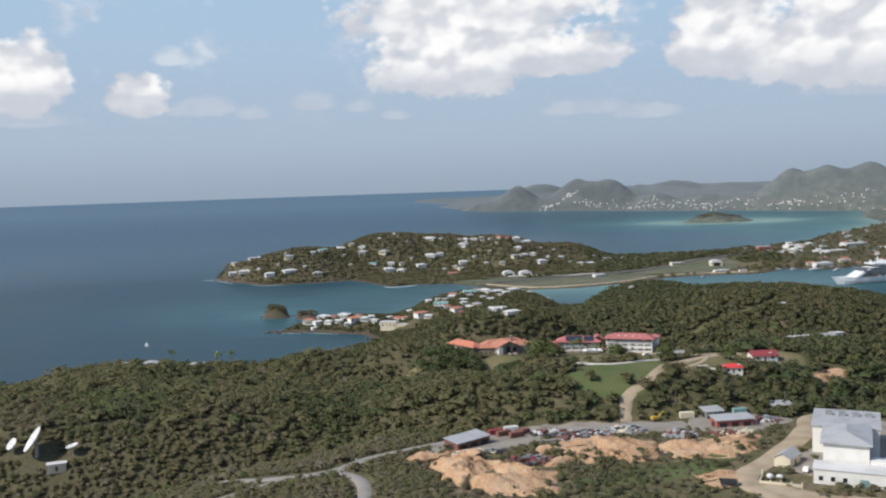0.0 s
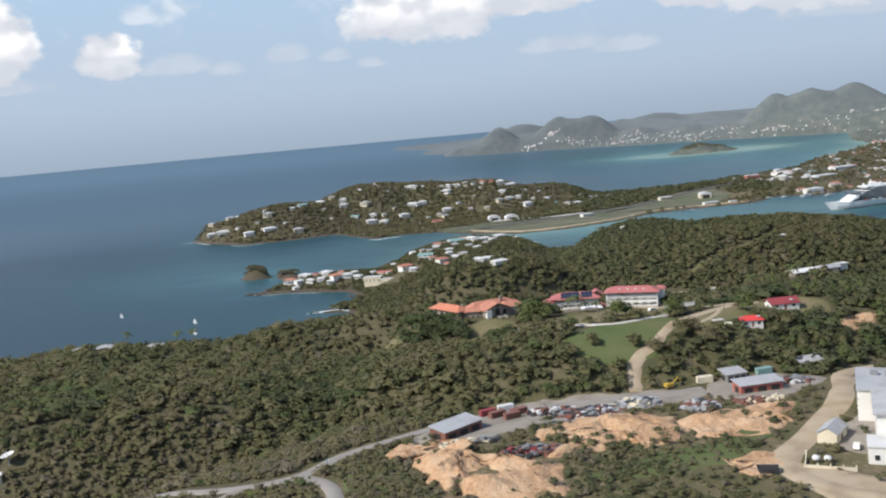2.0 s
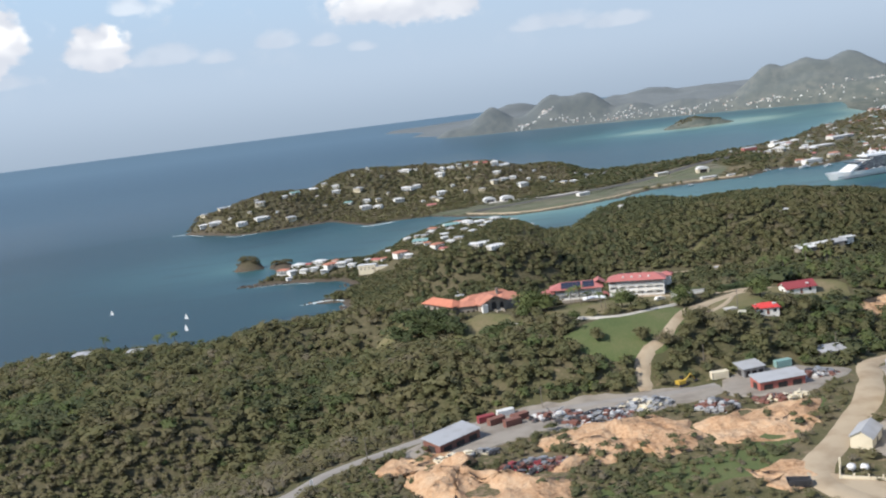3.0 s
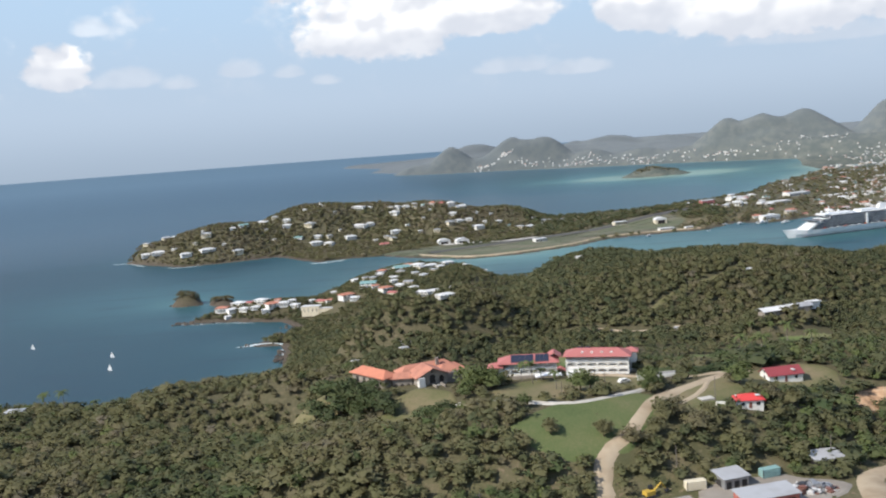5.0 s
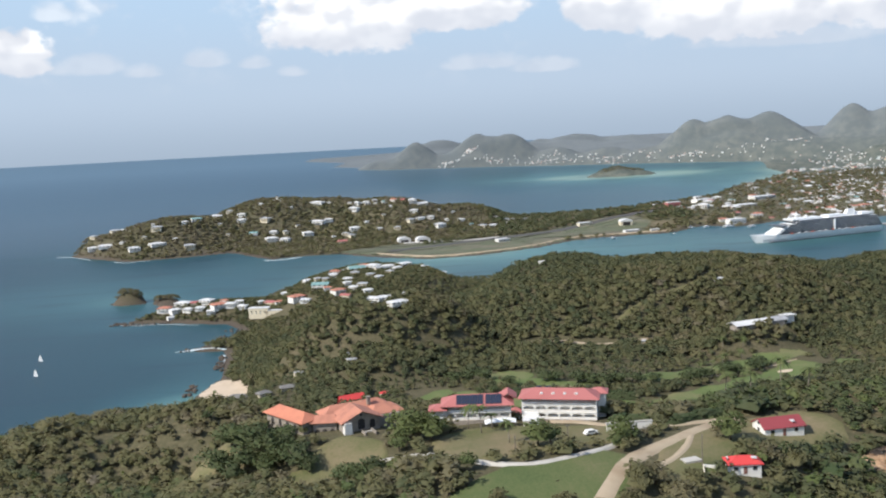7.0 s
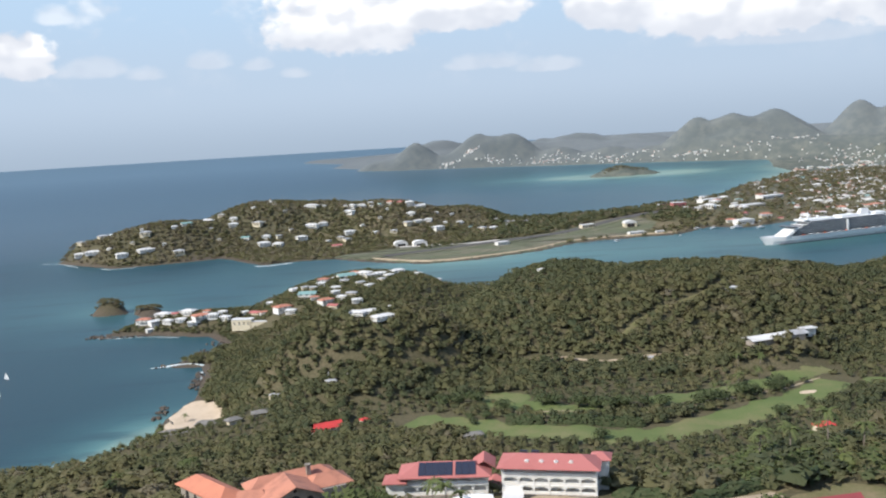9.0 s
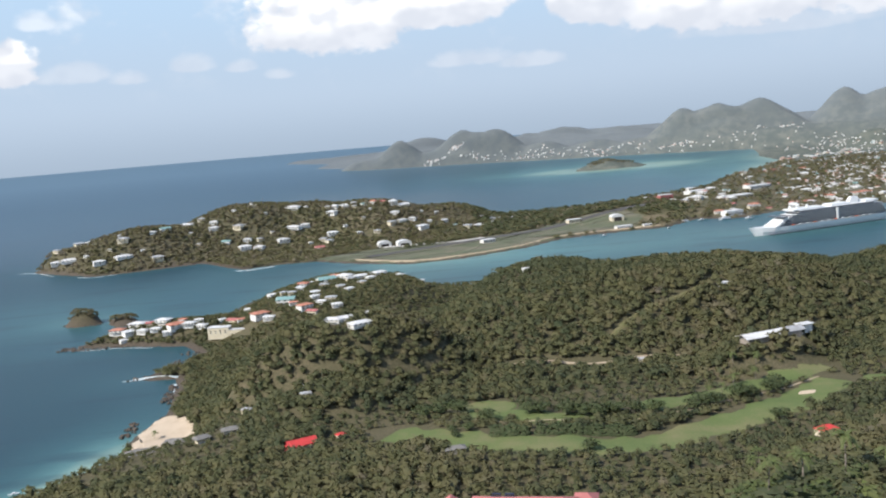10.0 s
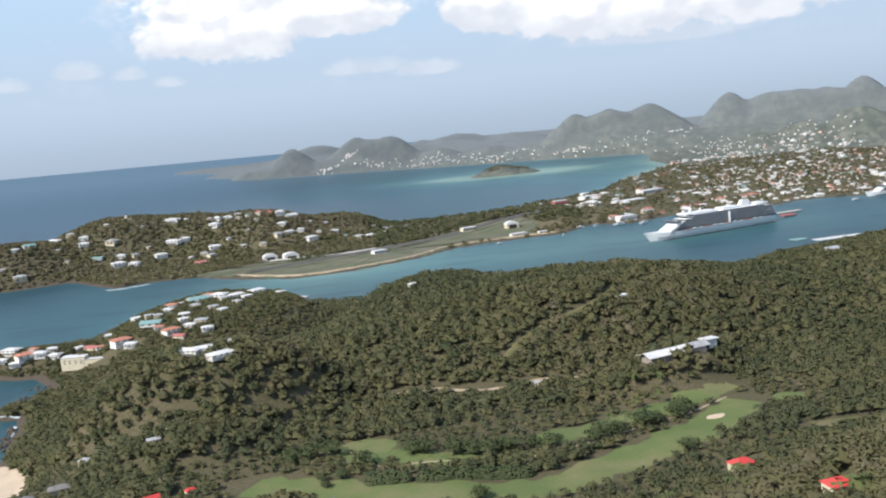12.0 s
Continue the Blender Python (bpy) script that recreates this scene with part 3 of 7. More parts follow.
def part(name, shape, mat, parent, label="", smooth=False):
    """Links a shape as one mesh under a thing or a part."""
    me = bpy.data.meshes.new(name)
    me.from_pydata(shape.v, [], shape.f)
    me.materials.append(mat)
    if smooth:
        me.polygons.foreach_set("use_smooth", [True] * len(me.polygons))
    ob = new(name, me)
    ob.parent = parent
    return tagged(ob, label)


def twin(ob, m, parent):
    """Another part on the same mesh, placed by m in its thing."""
    o = new(ob.name.split(".")[0], ob.data)
    o.parent, o.matrix_basis = parent, m
    return o


def thing(name, x, y, label, category, turn=0.0, group="", z=None, sink=0.0, clear=0.0, scale=1.0):
    """An Empty at the foot of a thing, on the ground."""
    ob = new(name)
    foot = np.array([[x, y, ground_z(x, y) - sink if z is None else z]])
    ob.matrix_basis = Matrix.Translation(drawn_in(foot)[0]) @ pose(0, 0, 0, 0, 0, turn) @ (Matrix.Diagonal((*scale, 1)) if isinstance(scale, tuple) else Matrix.Scale(scale, 4))
    if clear:
        CLEAR.append((x, y, clear))
    return tagged(ob, label, category, group)


def curve_through(points, step=4.0, closed=False):
    """A smooth line through some places, by Catmull and Rom."""
    p = [np.array(q, float) for q in points]
    n = len(p)
    out = []
    for i in range(n if closed else n - 1):
        a, b, c, d = (p[(i + k) % n] if closed else p[min(max(i + k, 0), n - 1)] for k in (-1, 0, 1, 2))
        m = max(2, int(np.hypot(*(c - b)[:2]) / step))
        for t in np.arange(m) / m:
            out.append(0.5 * (2 * b + (c - a) * t + (2 * a - 5 * b + 4 * c - d) * t * t + (3 * b - a - 3 * c + d) * t ** 3))
    if not closed:
        out.append(p[-1])
    return np.array(out)


def on_ground(p, lift):
    z, _ = lie(p)
    return drawn_in(np.c_[p, np.maximum(z, 0.05) + lift])


def ribbon(name, points, width, mat, label, category, lift=0.45, kind="structure", clear=0.8, ragged=0.0):
    """A strip of road or path laid over the ground."""
    mid = curve_through(points, 3.5)
    way = np.gradient(mid, axis=0)
    way /= np.maximum(np.hypot(*way.T), 1e-6)[:, None]
    side = np.c_[-way[:, 1], way[:, 0]]
    rows = np.linspace(-1, 1, 5)
    half = width / 2 * (1 + ragged * np.c_[grain(mid[:, 0], mid[:, 1], 9, 5), grain(mid[:, 0], mid[:, 1], 9, 6)])
    p = np.concatenate([mid + side * (r * half[:, 0 if r < 0 else 1])[:, None] for r in rows])
    v = on_ground(p, lift)
    n = len(mid)
    v[:n, 2] -= lift + 0.3
    v[-n:, 2] -= lift + 0.3
    quads = [(k * n + i, k * n + i + 1, (k + 1) * n + i + 1, (k + 1) * n + i) for k in range(len(rows) - 1) for i in range(n - 1)]
    ob = mesh_from(name, v, np.array(quads)[:, ::-1], mat, smooth=True)
    if clear:
        for x, y in mid[::2]:
            CLEAR.append((x, y, width / 2 * clear + 2.5))
    return tagged(ob, label, category, kind=kind)


def patch(name, points, mat, label, category, lift=0.3, heave=0.0, ragged=1.5, kind="structure", clear=True, rings=18):
    """A patch of lawn, sand or earth laid over the ground, with an uneven rim."""
    rim = curve_through(points, 3.0, closed=True)
    rim = rim + ragged * np.c_[grain(rim[:, 0], rim[:, 1], 7, 8), grain(rim[:, 0], rim[:, 1], 7, 9)]
    rim = rim + 0.5 * ragged * np.c_[grain(rim[:, 0], rim[:, 1], 3.2, 18), grain(rim[:, 0], rim[:, 1], 3.2, 19)]
    mid = np.mean(np.array(points, float), 0)
    p = np.concatenate([mid + (rim - mid) * s for s in np.linspace(1, 0.02, rings)])
    v = on_ground(p, lift)
    n = len(rim)
    if heave:
        edge = np.repeat(np.clip((1 - np.linspace(1, 0.02, rings)) * 3.2, 0, 1), n)
        v[:, 2] += heave * edge * (0.55 + 0.6 * grain(p[:, 0], p[:, 1], 14, 11) + 0.5 * grain(p[:, 0], p[:, 1], 5, 12) + 0.3 * grain(p[:, 0], p[:, 1], 2.2, 13))
    v[:n, 2] -= lift + 0.3
    quads = [(k * n + i, k * n + (i + 1) % n, (k + 1) * n + (i + 1) % n, (k + 1) * n + i) for k in range(rings - 1) for i in range(n)]
    quads = np.array(quads)
    area = np.cross(np.append(rim - mid, np.zeros((n, 1)), 1), np.append(np.roll(rim, -1, 0) - mid, np.zeros((n, 1)), 1))[:, 2].sum()
    ob = mesh_from(name, v, quads if area > 0 else quads[:, ::-1], mat, smooth=True)
    if clear:
        PATCHES.append(rim)
    return tagged(ob, label, category, kind=kind)


PATCHES = []    # outlines that trees keep off

# ---- roads, lawns, beach and bare earth ----
ribbon("road", [(-118, 374), (-104, 362), (-72, 333), (-46, 330), (-33, 348), (-17, 360), (0, 371), (22, 379), (50, 377), (82, 375), (100, 377)], 7.5, M_ASPHALT, "worn grey asphalt road curving past the scrapyard", "road", ragged=0.08, clear=1.3)
ribbon("road", [(-46, 332), (-34, 318), (-29, 300), (-30, 280), (-40, 250)], 6.0, M_ASPHALT, "worn grey side road at the junction", "road", lift=0.5)
ribbon("road", [(-60, 330), (-75, 312), (-98, 296), (-130, 280)], 6, M_YARD, "dusty pale turning place beside the road", "road", lift=0.4, ragged=0.25)
ribbon("dirt_road", [(240, 410), (190, 396), (158, 384), (148, 366), (134, 340), (112, 312), (100, 298), (97, 286), (106, 270), (132, 256), (170, 250)], 9.5, M_DIRT, "pale dusty dirt road beside the white building", "road", lift=0.55, ragged=0.15)
ribbon("dirt_road", [(76, 380), (80, 396), (90, 404), (97, 414), (105, 425), (115, 434), (127, 443), (137, 450), (150, 458)], 7.0, M_DIRT, "pale dirt track up to the cottages", "road", lift=0.5, ragged=0.2)
ribbon("dirt_road", [(110, 420), (119, 427), (126, 436), (130, 444)], 3.5, M_DIRT, "worn dirt turning strip on the grass", "road", lift=0.42, ragged=0.25, clear=0.3)
ribbon("garden_path", [(38, 452), (44, 450), (52, 446), (58, 438), (68, 430), (78, 427), (88, 429), (100, 434), (108, 441)], 2.6, M_CONCRETE, "pale curved concrete garden path", "path", lift=0.7, clear=0.6)
ribbon("drive", [(150, 458), (128, 455), (112, 459), (100, 468), (90, 471)], 4, M_DIRT, "pale drive in front of the hotel", "drive", lift=0.4)
patch("earth_bank", [(-15, 351), (-4, 350), (10, 338), (16, 322), (28, 316), (37, 306), (30, 284), (14, 287), (1, 294), (-1, 308), (-9, 322), (-14, 336)], M_EARTH, "bare orange earth bank cut into the slope", "earth", heave=3.2, ragged=4.5)
patch("earth_bank", [(38, 314), (40, 326), (34, 342), (44, 350), (58, 352), (74, 352), (80, 338), (76, 324), (68, 314), (60, 320), (50, 316)], M_EARTH, "bare orange earth heaps below the scrap", "earth", heave=2.8, ragged=4.5)
patch("earth_bank", [(78, 330), (92, 342), (104, 345), (118, 348), (121, 343), (112, 328), (102, 318), (94, 314), (86, 321)], M_EARTH, "bare orange earth slope under the red shed", "earth", heave=2.4, ragged=4)
patch("earth_bank", [(80, 300), (91, 303), (101, 301), (97, 289), (87, 283), (84, 292)], M_EARTH, "bare orange earth spread beside the dirt road", "earth", heave=0.8, ragged=3.0)
patch("earth_bank", [(168, 428), (177, 433), (187, 438), (196, 437), (186, 428), (174, 424)], M_EARTH, "bare orange earth slope beside the cottage", "earth", heave=1.2)
patch("yard", [(-10, 352), (8, 342), (30, 350), (60, 354), (90, 362), (104, 372), (92, 380), (60, 384), (24, 384), (0, 370)], M_YARD, "grey gravel scrapyard ground", "yard", lift=0.35)
patch("yard", [(98, 362), (118, 356), (138, 366), (146, 380), (126, 388), (104, 382)], M_YARD, "grey gravel yard round the red shed", "yard", lift=0.35)
patch("yard", [(116, 304), (124, 290), (136, 284), (176, 280), (196, 330), (180, 372), (156, 376), (150, 356), (136, 330)], M_YARD, "dusty yard round the white building", "yard", lift=0.3)
patch("bare_forecourt", [(94, 298), (108, 283), (128, 272), (160, 262), (165, 245), (120, 252), (96, 272)], M_DIRT, "pale dusty forecourt before the white building", "forecourt", lift=0.45)
patch("grass_verge", [(-30, 345), (-26, 306), (-18, 296), (-10, 304), (-12, 334), (-18, 350)], M_FIELD, "rough green verge inside the road bend", "grass", lift=0.25, clear=False)
patch("grass_slope", [(40, 296), (62, 292), (84, 298), (100, 312), (122, 342), (126, 352), (104, 318), (78, 314), (58, 306)], M_FIELD, "green scrub slope between the earth banks", "grass", lift=0.2, clear=False)
patch("grass_field", [(62, 400), (84, 396), (98, 408), (108, 426), (104, 434), (88, 430), (66, 424), (54, 414)], M_FIELD, "green mown field below the hotel drive", "field", lift=0.3)
patch("hotel_lawn", [(54, 436), (70, 434), (92, 438), (112, 446), (110, 458), (92, 466), (72, 470), (56, 462)], M_LAWN, "dry brown and green hotel lawn", "lawn", lift=0.3)
patch("villa_lawn", [(-16, 470), (-4, 466), (10, 470), (2, 486), (-12, 494), (-24, 484)], M_LAWN, "dry lawn beside the villa", "lawn", lift=0.3)
patch("villa_lawn", [(8, 446), (24, 444), (40, 452), (40, 468), (24, 470), (14, 462)], M_LAWN, "dry garden slope below the villa", "lawn", lift=0.3)
patch("cottage_lawn", [(112, 410), (126, 416), (140, 430), (170, 436), (182, 450), (172, 460), (156, 458), (134, 448), (120, 436), (112, 424)], M_LAWN, "dry grass round the two cottages", "lawn", lift=0.25)
patch("hotel_garden", [(112, 462), (140, 456), (160, 462), (190, 478), (176, 500), (140, 492), (118, 480)], M_LAWN, "green garden grass behind the hedges", "lawn", lift=0.25, clear=False)
ribbon("fairway", [(84, 842), (118, 818), (150, 796), (190, 778), (235, 774), (278, 790), (326, 806), (360, 826), (384, 846)], 36, M_FAIRWAY, "mown green golf fairway with dry yellow strips", "fairway", lift=0.4, ragged=0.3)
patch("fairway", [(128, 852), (141, 868), (166, 861), (188, 840), (223, 822), (243, 820), (238, 807), (214, 812), (179, 824), (154, 836), (137, 838)], M_FAIRWAY, "dry mown strip above the long hedge", "fairway", lift=0.42, ragged=3.0)
ribbon("fairway", [(242, 830), (290, 843), (338, 856), (370, 868), (394, 878)], 24, M_FAIRWAY, "mown green upper golf fairway", "fairway", lift=0.8, ragged=0.3)
patch("fairway", [(130, 876), (144, 888), (158, 888), (171, 881), (167, 860), (146, 852)], M_FAIRWAY, "small mown green among the trees", "fairway", lift=0.44, ragged=3.0)
ribbon("fairway", [(388, 778), (412, 776), (440, 768), (480, 756)], 26, M_LAWN, "dry mown golf rough", "fairway", lift=0.4, ragged=0.3)
patch("sand_bunker", [(348, 826), (356, 823), (361, 829), (352, 832)], M_SAND, "pale sand bunker on the fairway", "bunker", lift=0.6, ragged=0.5)
patch("golf_clearing", [(400, 838), (416, 832), (424, 842), (410, 848)], M_FAIRWAY, "small green tee among the trees", "tee", lift=0.5)
ribbon("cart_path", [(140, 842), (178, 828), (212, 816), (240, 812), (262, 818), (296, 827), (338, 840), (378, 856)], 1.8, M_DIRT, "pale narrow golf cart path", "path", lift=0.6, clear=0)
ribbon("lane", [(178, 956), (209, 951), (247, 936), (285, 937), (310, 932)], 3.5, M_DIRT, "pale lane through the forest", "lane", lift=0.6, ragged=0.3)
ribbon("lane", [(267, 963), (290, 979), (312, 990), (337, 999), (364, 1012), (402, 1040), (424, 1052)], 4.5, M_LAWN, "narrow grassy clearing along a forest lane", "lane", lift=0.6, ragged=0.3)
patch("beach", [(-140, 884), (-122, 912), (-110, 942), (-108, 975), (-107, 1010), (-104, 1036), (-92, 1050), (-76, 1026), (-62, 996), (-56, 966), (-64, 940), (-84, 918), (-112, 896)], M_SAND, "curved pale golden sand beach", "beach", lift=0.35, ragged=3.5)
ribbon("surf", [(-268, 1378), (-240, 1366), (-205, 1362), (-160, 1342)], 1.8, M_FOAM, "white surf on the villa point", "surf", lift=0.12, clear=0, ragged=0.8)
ribbon("surf", [(-162, 1192), (-125, 1194), (-106, 1184)], 3.5, M_FOAM, "white surf over rocks", "surf", lift=0.12, clear=0, ragged=0.8)
ribbon("surf", [(-105, 1160), (-103, 1140), (-98, 1120)], 4.0, M_FOAM, "white surf at the foot of the cliff", "surf", lift=0.12, clear=0, ragged=0.8)
ribbon("surf", [(-600, 2240), (-560, 2222), (-500, 2138)], 4, M_FOAM, "white surf round the headland tip", "surf", lift=0.12, clear=0, ragged=0.8)
ribbon("surf", [(-440, 2082), (-410, 2062), (-366, 2072)], 4, M_FOAM, "white surf under the headland", "surf", lift=0.12, clear=0, ragged=0.8)
ribbon("surf", [(-128, 1955), (-100, 1948), (-60, 1966)], 12, M_FOAM, "broad white surf on the reef", "surf", lift=0.12, clear=0, ragged=0.8)
# airfield
patch("airfield", [(20, 1988), (86, 1910), (181, 1830), (284, 1842), (395, 1892), (470, 1962), (540, 1990), (640, 2010), (700, 2120), (640, 2210), (480, 2140), (330, 2075), (190, 2070), (90, 2040)], M_DRYGRASS, "dry green and sandy airfield grass", "airfield", lift=1.2, ragged=6)
ribbon("runway", [(112, 1945), (260, 2010), (420, 2082), (600, 2168), (800, 2262), (1000, 2352)], 34, M_RUNWAY, "dark asphalt airport runway", "runway", lift=1.9)
ribbon("taxiway", [(150, 2068), (230, 2060), (300, 2052), (350, 2070)], 26, M_CONCRETE, "pale concrete apron by the hangars", "apron", lift=2.0)
ribbon("shore_road", [(90, 1925), (184, 1838), (286, 1850), (390, 1900), (470, 1972), (560, 1996), (700, 2000)], 9, M_DIRT, "sandy shore track round the airfield", "track", lift=1.9, ragged=0.4)
ribbon("shore_road", [(470, 2512), (700, 2530), (930, 2640), (1110, 2730), (1265, 2960)], 12, M_RUNWAY, "dark stony bay shore", "shore", lift=1.2, ragged=0.3, clear=0)
ribbon("bay_beach", [(1700, 3545), (1790, 3640), (1850, 3740)], 26, M_SAND, "pale sand beach across the bay", "beach", lift=1.2, clear=0)

# ---- buildings near the flight ----
def window_rows(thing_ob, wall, rows, proto=None):
    """Windows as parts of a wall: rows of (x, y, z, width, height, turn)."""
    for x, y, z, w, h, turn in rows:
        s = Shape().box(0, 0, 0, w, 0.14, h)
        win = part("window", s, M_GLASS, thing_ob)
        win.matrix_basis = pose(x, y, z, 0, 0, turn)
        part("sill", Shape().box(0, -0.02, -0.12, w + 0.3, 0.2, 0.12), M_WHITE, win)
        part("lintel", Shape().box(0, -0.02, h, w + 0.3, 0.2, 0.12), M_WHITE, win)


def arcade(base, x0, x1, y, z, bays, height, mat, deep=2.2):
    """An open gallery: piers, arched spandrels and a parapet, in front of a wall painted shadow-dark."""
    wide = (x1 - x0) / bays
    for k in range(bays + 1):
        part("pier", Shape().box(x0 + k * wide, y, z, 0.5, 0.5, height), mat, base)
    for k in range(bays):
        s = Shape()
        cx, half, steps = x0 + (k + 0.5) * wide, wide / 2 - 0.25, 8
        spring = height * 0.62
        for i in range(steps):
            a0, a1 = math.pi * i / steps, math.pi * (i + 1) / steps
            xa, xb = cx + half * math.cos(a0), cx + half * math.cos(a1)
            za, zb = z + spring + (height - spring - 0.35) * math.sin(a0), z + spring + (height - spring - 0.35) * math.sin(a1)
            q = [(x, yy, zz) for yy in (y - 0.2, y + 0.2) for x, zz in ((xa, za), (xa, z + height), (xb, z + height), (xb, zb))]
            s.add(q, [(3, 2, 1, 0), (4, 5, 6, 7), (0, 4, 7, 3)])
        me = part("arch", s, mat, base).data
        bm = bmesh.new()
        bm.from_mesh(me)
        bmesh.ops.remove_doubles(bm, verts=bm.verts, dist=0.001)
        bm.to_mesh(me)
        bm.free()
    part("parapet", Shape().box((x0 + x1) / 2, y, z, x1 - x0, 0.28, 0.95), mat, base)
    part("recess", Shape().box((x0 + x1) / 2, y + deep, z + 0.05, x1 - x0 - 0.3, 0.3, height - 0.2), M_SHADE, base, "gallery back wall painted shadow-dark")


def dormer(base, x, y, z):
    d = part("dormer", Shape().box(0, 0, 0, 0.9, 0.9, 0.7).gable(0, 0, 0.7, 0.9, 0.9, 0.35, 0.15, 0.08, "y"), M_WHITE, base)
    d.matrix_basis = pose(x, y, z)
    return d


def hotel():
    h = thing("hotel", 96.8, 471.5, "white three-storey hotel with arched galleries and pink roof", "hotel", turn=-19, z=127.4, clear=15, scale=(0.93, 0.90, 0.76))
    part("wall", Shape().box(0, 5.5, -2.5, 25.6, 7.0, 11.8), M_WHITE, h)
    part("floor_slab", Shape().box(0, 2.0, 2.85, 25.8, 4.6, 0.3), M_WHITE, h)
    part("floor_slab", Shape().box(0, 2.0, 5.95, 25.8, 4.6, 0.3), M_WHITE, h)
    part("plinth", Shape().box(0, 1.6, -2.5, 25.8, 5.4, 2.5), M_STONE, h)
    part("gallery_wall", Shape().box(-12.75, 2.0, 0, 0.35, 4.4, 9.2), M_WHITE, h)
    part("gallery_wall", Shape().box(12.75, 2.0, 0, 0.35, 4.4, 9.2), M_WHITE, h)
    arcade(h, -12.6, 12.6, 0.0, 0.0, 6, 2.85, M_WHITE)
    arcade(h, -12.6, 12.6, 0.0, 3.15, 6, 2.8, M_WHITE)
    part("top_gallery", Shape().box(0, 0.0, 6.25, 25.6, 0.3, 1.1), M_WHITE, h)
    for k in range(9):
        part("post", Shape().box(-12.4 + k * 3.1, 0, 7.35, 0.22, 0.22, 1.7), M_WHITE, h)
    # the wall colour paints in the shade behind the posts
    part("recess", Shape().box(0, 2.2, 6.3, 25.2, 0.3, 2.8), M_SHADE, h, "top gallery back wall painted shadow-dark")
    roof = part("roof", Shape().hip(0, 4.2, 9.4, 25.8, 10.2, 2.9, 1.1, 17), M_PINKROOF, h)
    for k in range(4):
        dormer(roof, -6 + k * 4.0, 0.9, 10.35)
    part("gable_wing", Shape().box(13.6, 9.5, -2, 4.0, 5.0, 11.2), M_WHITE, h)
    part("wing_roof", Shape().hip(13.6, 9.5, 9.4, 4.4, 5.4, 1.7, 0.7, 0.5), M_PINKROOF, h)
    for k in range(2):
        window_rows(h, None, [(12.95, 4.6, 1.2 + 3.1 * k, 1.0, 1.3, 90), (12.95, 7.4, 1.2 + 3.1 * k, 1.0, 1.3, 90)])
    for k in range(2):
        tank = part("solar_heater", Shape().box(-7.5 + 3.2 * k, 6.6, 11.2, 2.4, 1.2, 0.15).rod((-8.6 + 3.2 * k, 7.3, 11.7), (-6.4 + 3.2 * k, 7.3, 11.7), 0.3), M_SOLAR, roof)
    # the lower wing with the solar panels
    w = thing("hotel_wing", 71.0, 477.5, "low white hotel wing with pink roof and solar panels", "hotel", turn=-10, z=127.6, clear=13, scale=(0.88, 0.88, 0.84))
    part("wall", Shape().box(0, 5.0, -2.5, 25, 7.0, 8.6), M_WHITE, w)
    part("floor_slab", Shape().box(0, 1.5, 2.85, 25.2, 4.2, 0.3), M_WHITE, w)
    part("plinth", Shape().box(0, 1.4, -2.5, 25.2, 4.6, 2.5), M_STONE, w)
    arcade(w, -12.2, 12.2, 0.0, 0.0, 6, 2.85, M_WHITE)
    arcade(w, -12.2, 12.2, 0.0, 3.15, 6, 2.75, M_WHITE)
    wr = part("roof", Shape().hip(0, 3.9, 6.1, 25.4, 10.0, 3.0, 1.0, 15), M_PINKROOF, w)
    for x0, n in ((-6.6, 5), (4.2, 3)):
        for k in range(n):
            sp = part("solar_panel", Shape().box(0, 0, 0, 1.95, 5.2, 0.1), M_SOLAR, wr, "dark solar panel")
            sp.matrix_basis = pose(x0 + k * 2.0, 1.0, 7.75, 26.5, 0, 0)
    part("cross_roof", Shape().gable(11.5, 6.5, 7.6, 5.5, 7.0, 1.8, 0.6, 0.25, "y"), M_PINKROOF, w)
    part("porch_roof", Shape().hip(-14.5, 1.5, 4.6, 6, 6, 1.8, 0.6, 0.5), M_PINKROOF, w)
    part("porch", Shape().box(-14.5, 2.0, -2.5, 5.4, 5.0, 7.0), M_WHITE, w)
    p = thing("entrance_porch", 87.0, 468.5, "white flat-roofed hotel entrance porch with posts", "porch", turn=-15, z=126.6, clear=4, scale=0.75)
    part("roof_slab", Shape().box(0, 0, 3.4, 7, 6, 0.35), M_PALEROOF, p)
    for x in (-3, 3):
        for y in (-2.5, 2.5):
            part("post", Shape().box(x, y, -2, 0.4, 0.4, 5.4), M_WHITE, p)
    part("block", Shape().box(0, 3.4, -2, 6, 1.2, 7.4), M_WHITE, p)
    c = thing("garden_canopy", 77, 469, "long white tent canopy in front of the hotel", "canopy", turn=-2, clear=3)
    s = Shape()
    n = 7
    for k in range(n):
        x0, x1 = -5 + 10 * k / n, -5 + 10 * (k + 1) / n
        z0, z1 = (2.4 + 0.5 * math.sin(math.pi * q / n) for q in (k, k + 1))
        s.add([(x0, -2.2, z0 - 0.7), (x1, -2.2, z1 - 0.7), (x1, 0, z1), (x0, 0, z0)], [(0, 1, 2, 3)]).add([(x0, 0, z0), (x1, 0, z1), (x1, 2.2, z1 - 0.7), (x0, 2.2, z0 - 0.7)], [(0, 1, 2, 3)])
    part("cover", s, M_SAIL, c)
    for x in (-4.8, 4.8):
        for y in (-2.1, 2.1):
            part("pole", Shape().rod((x, y, -1), (x, y, 1.8), 0.06), M_STEEL, c)
    g = thing("pavilion", 86, 490, "small garden pavilion with a pink pyramid roof", "pavilion", turn=10, clear=4)
    part("roof", Shape().hip(0, 0, 4.2, 4.2, 4.2, 1.8, 0.6, 0.3), M_PINKROOF, g)
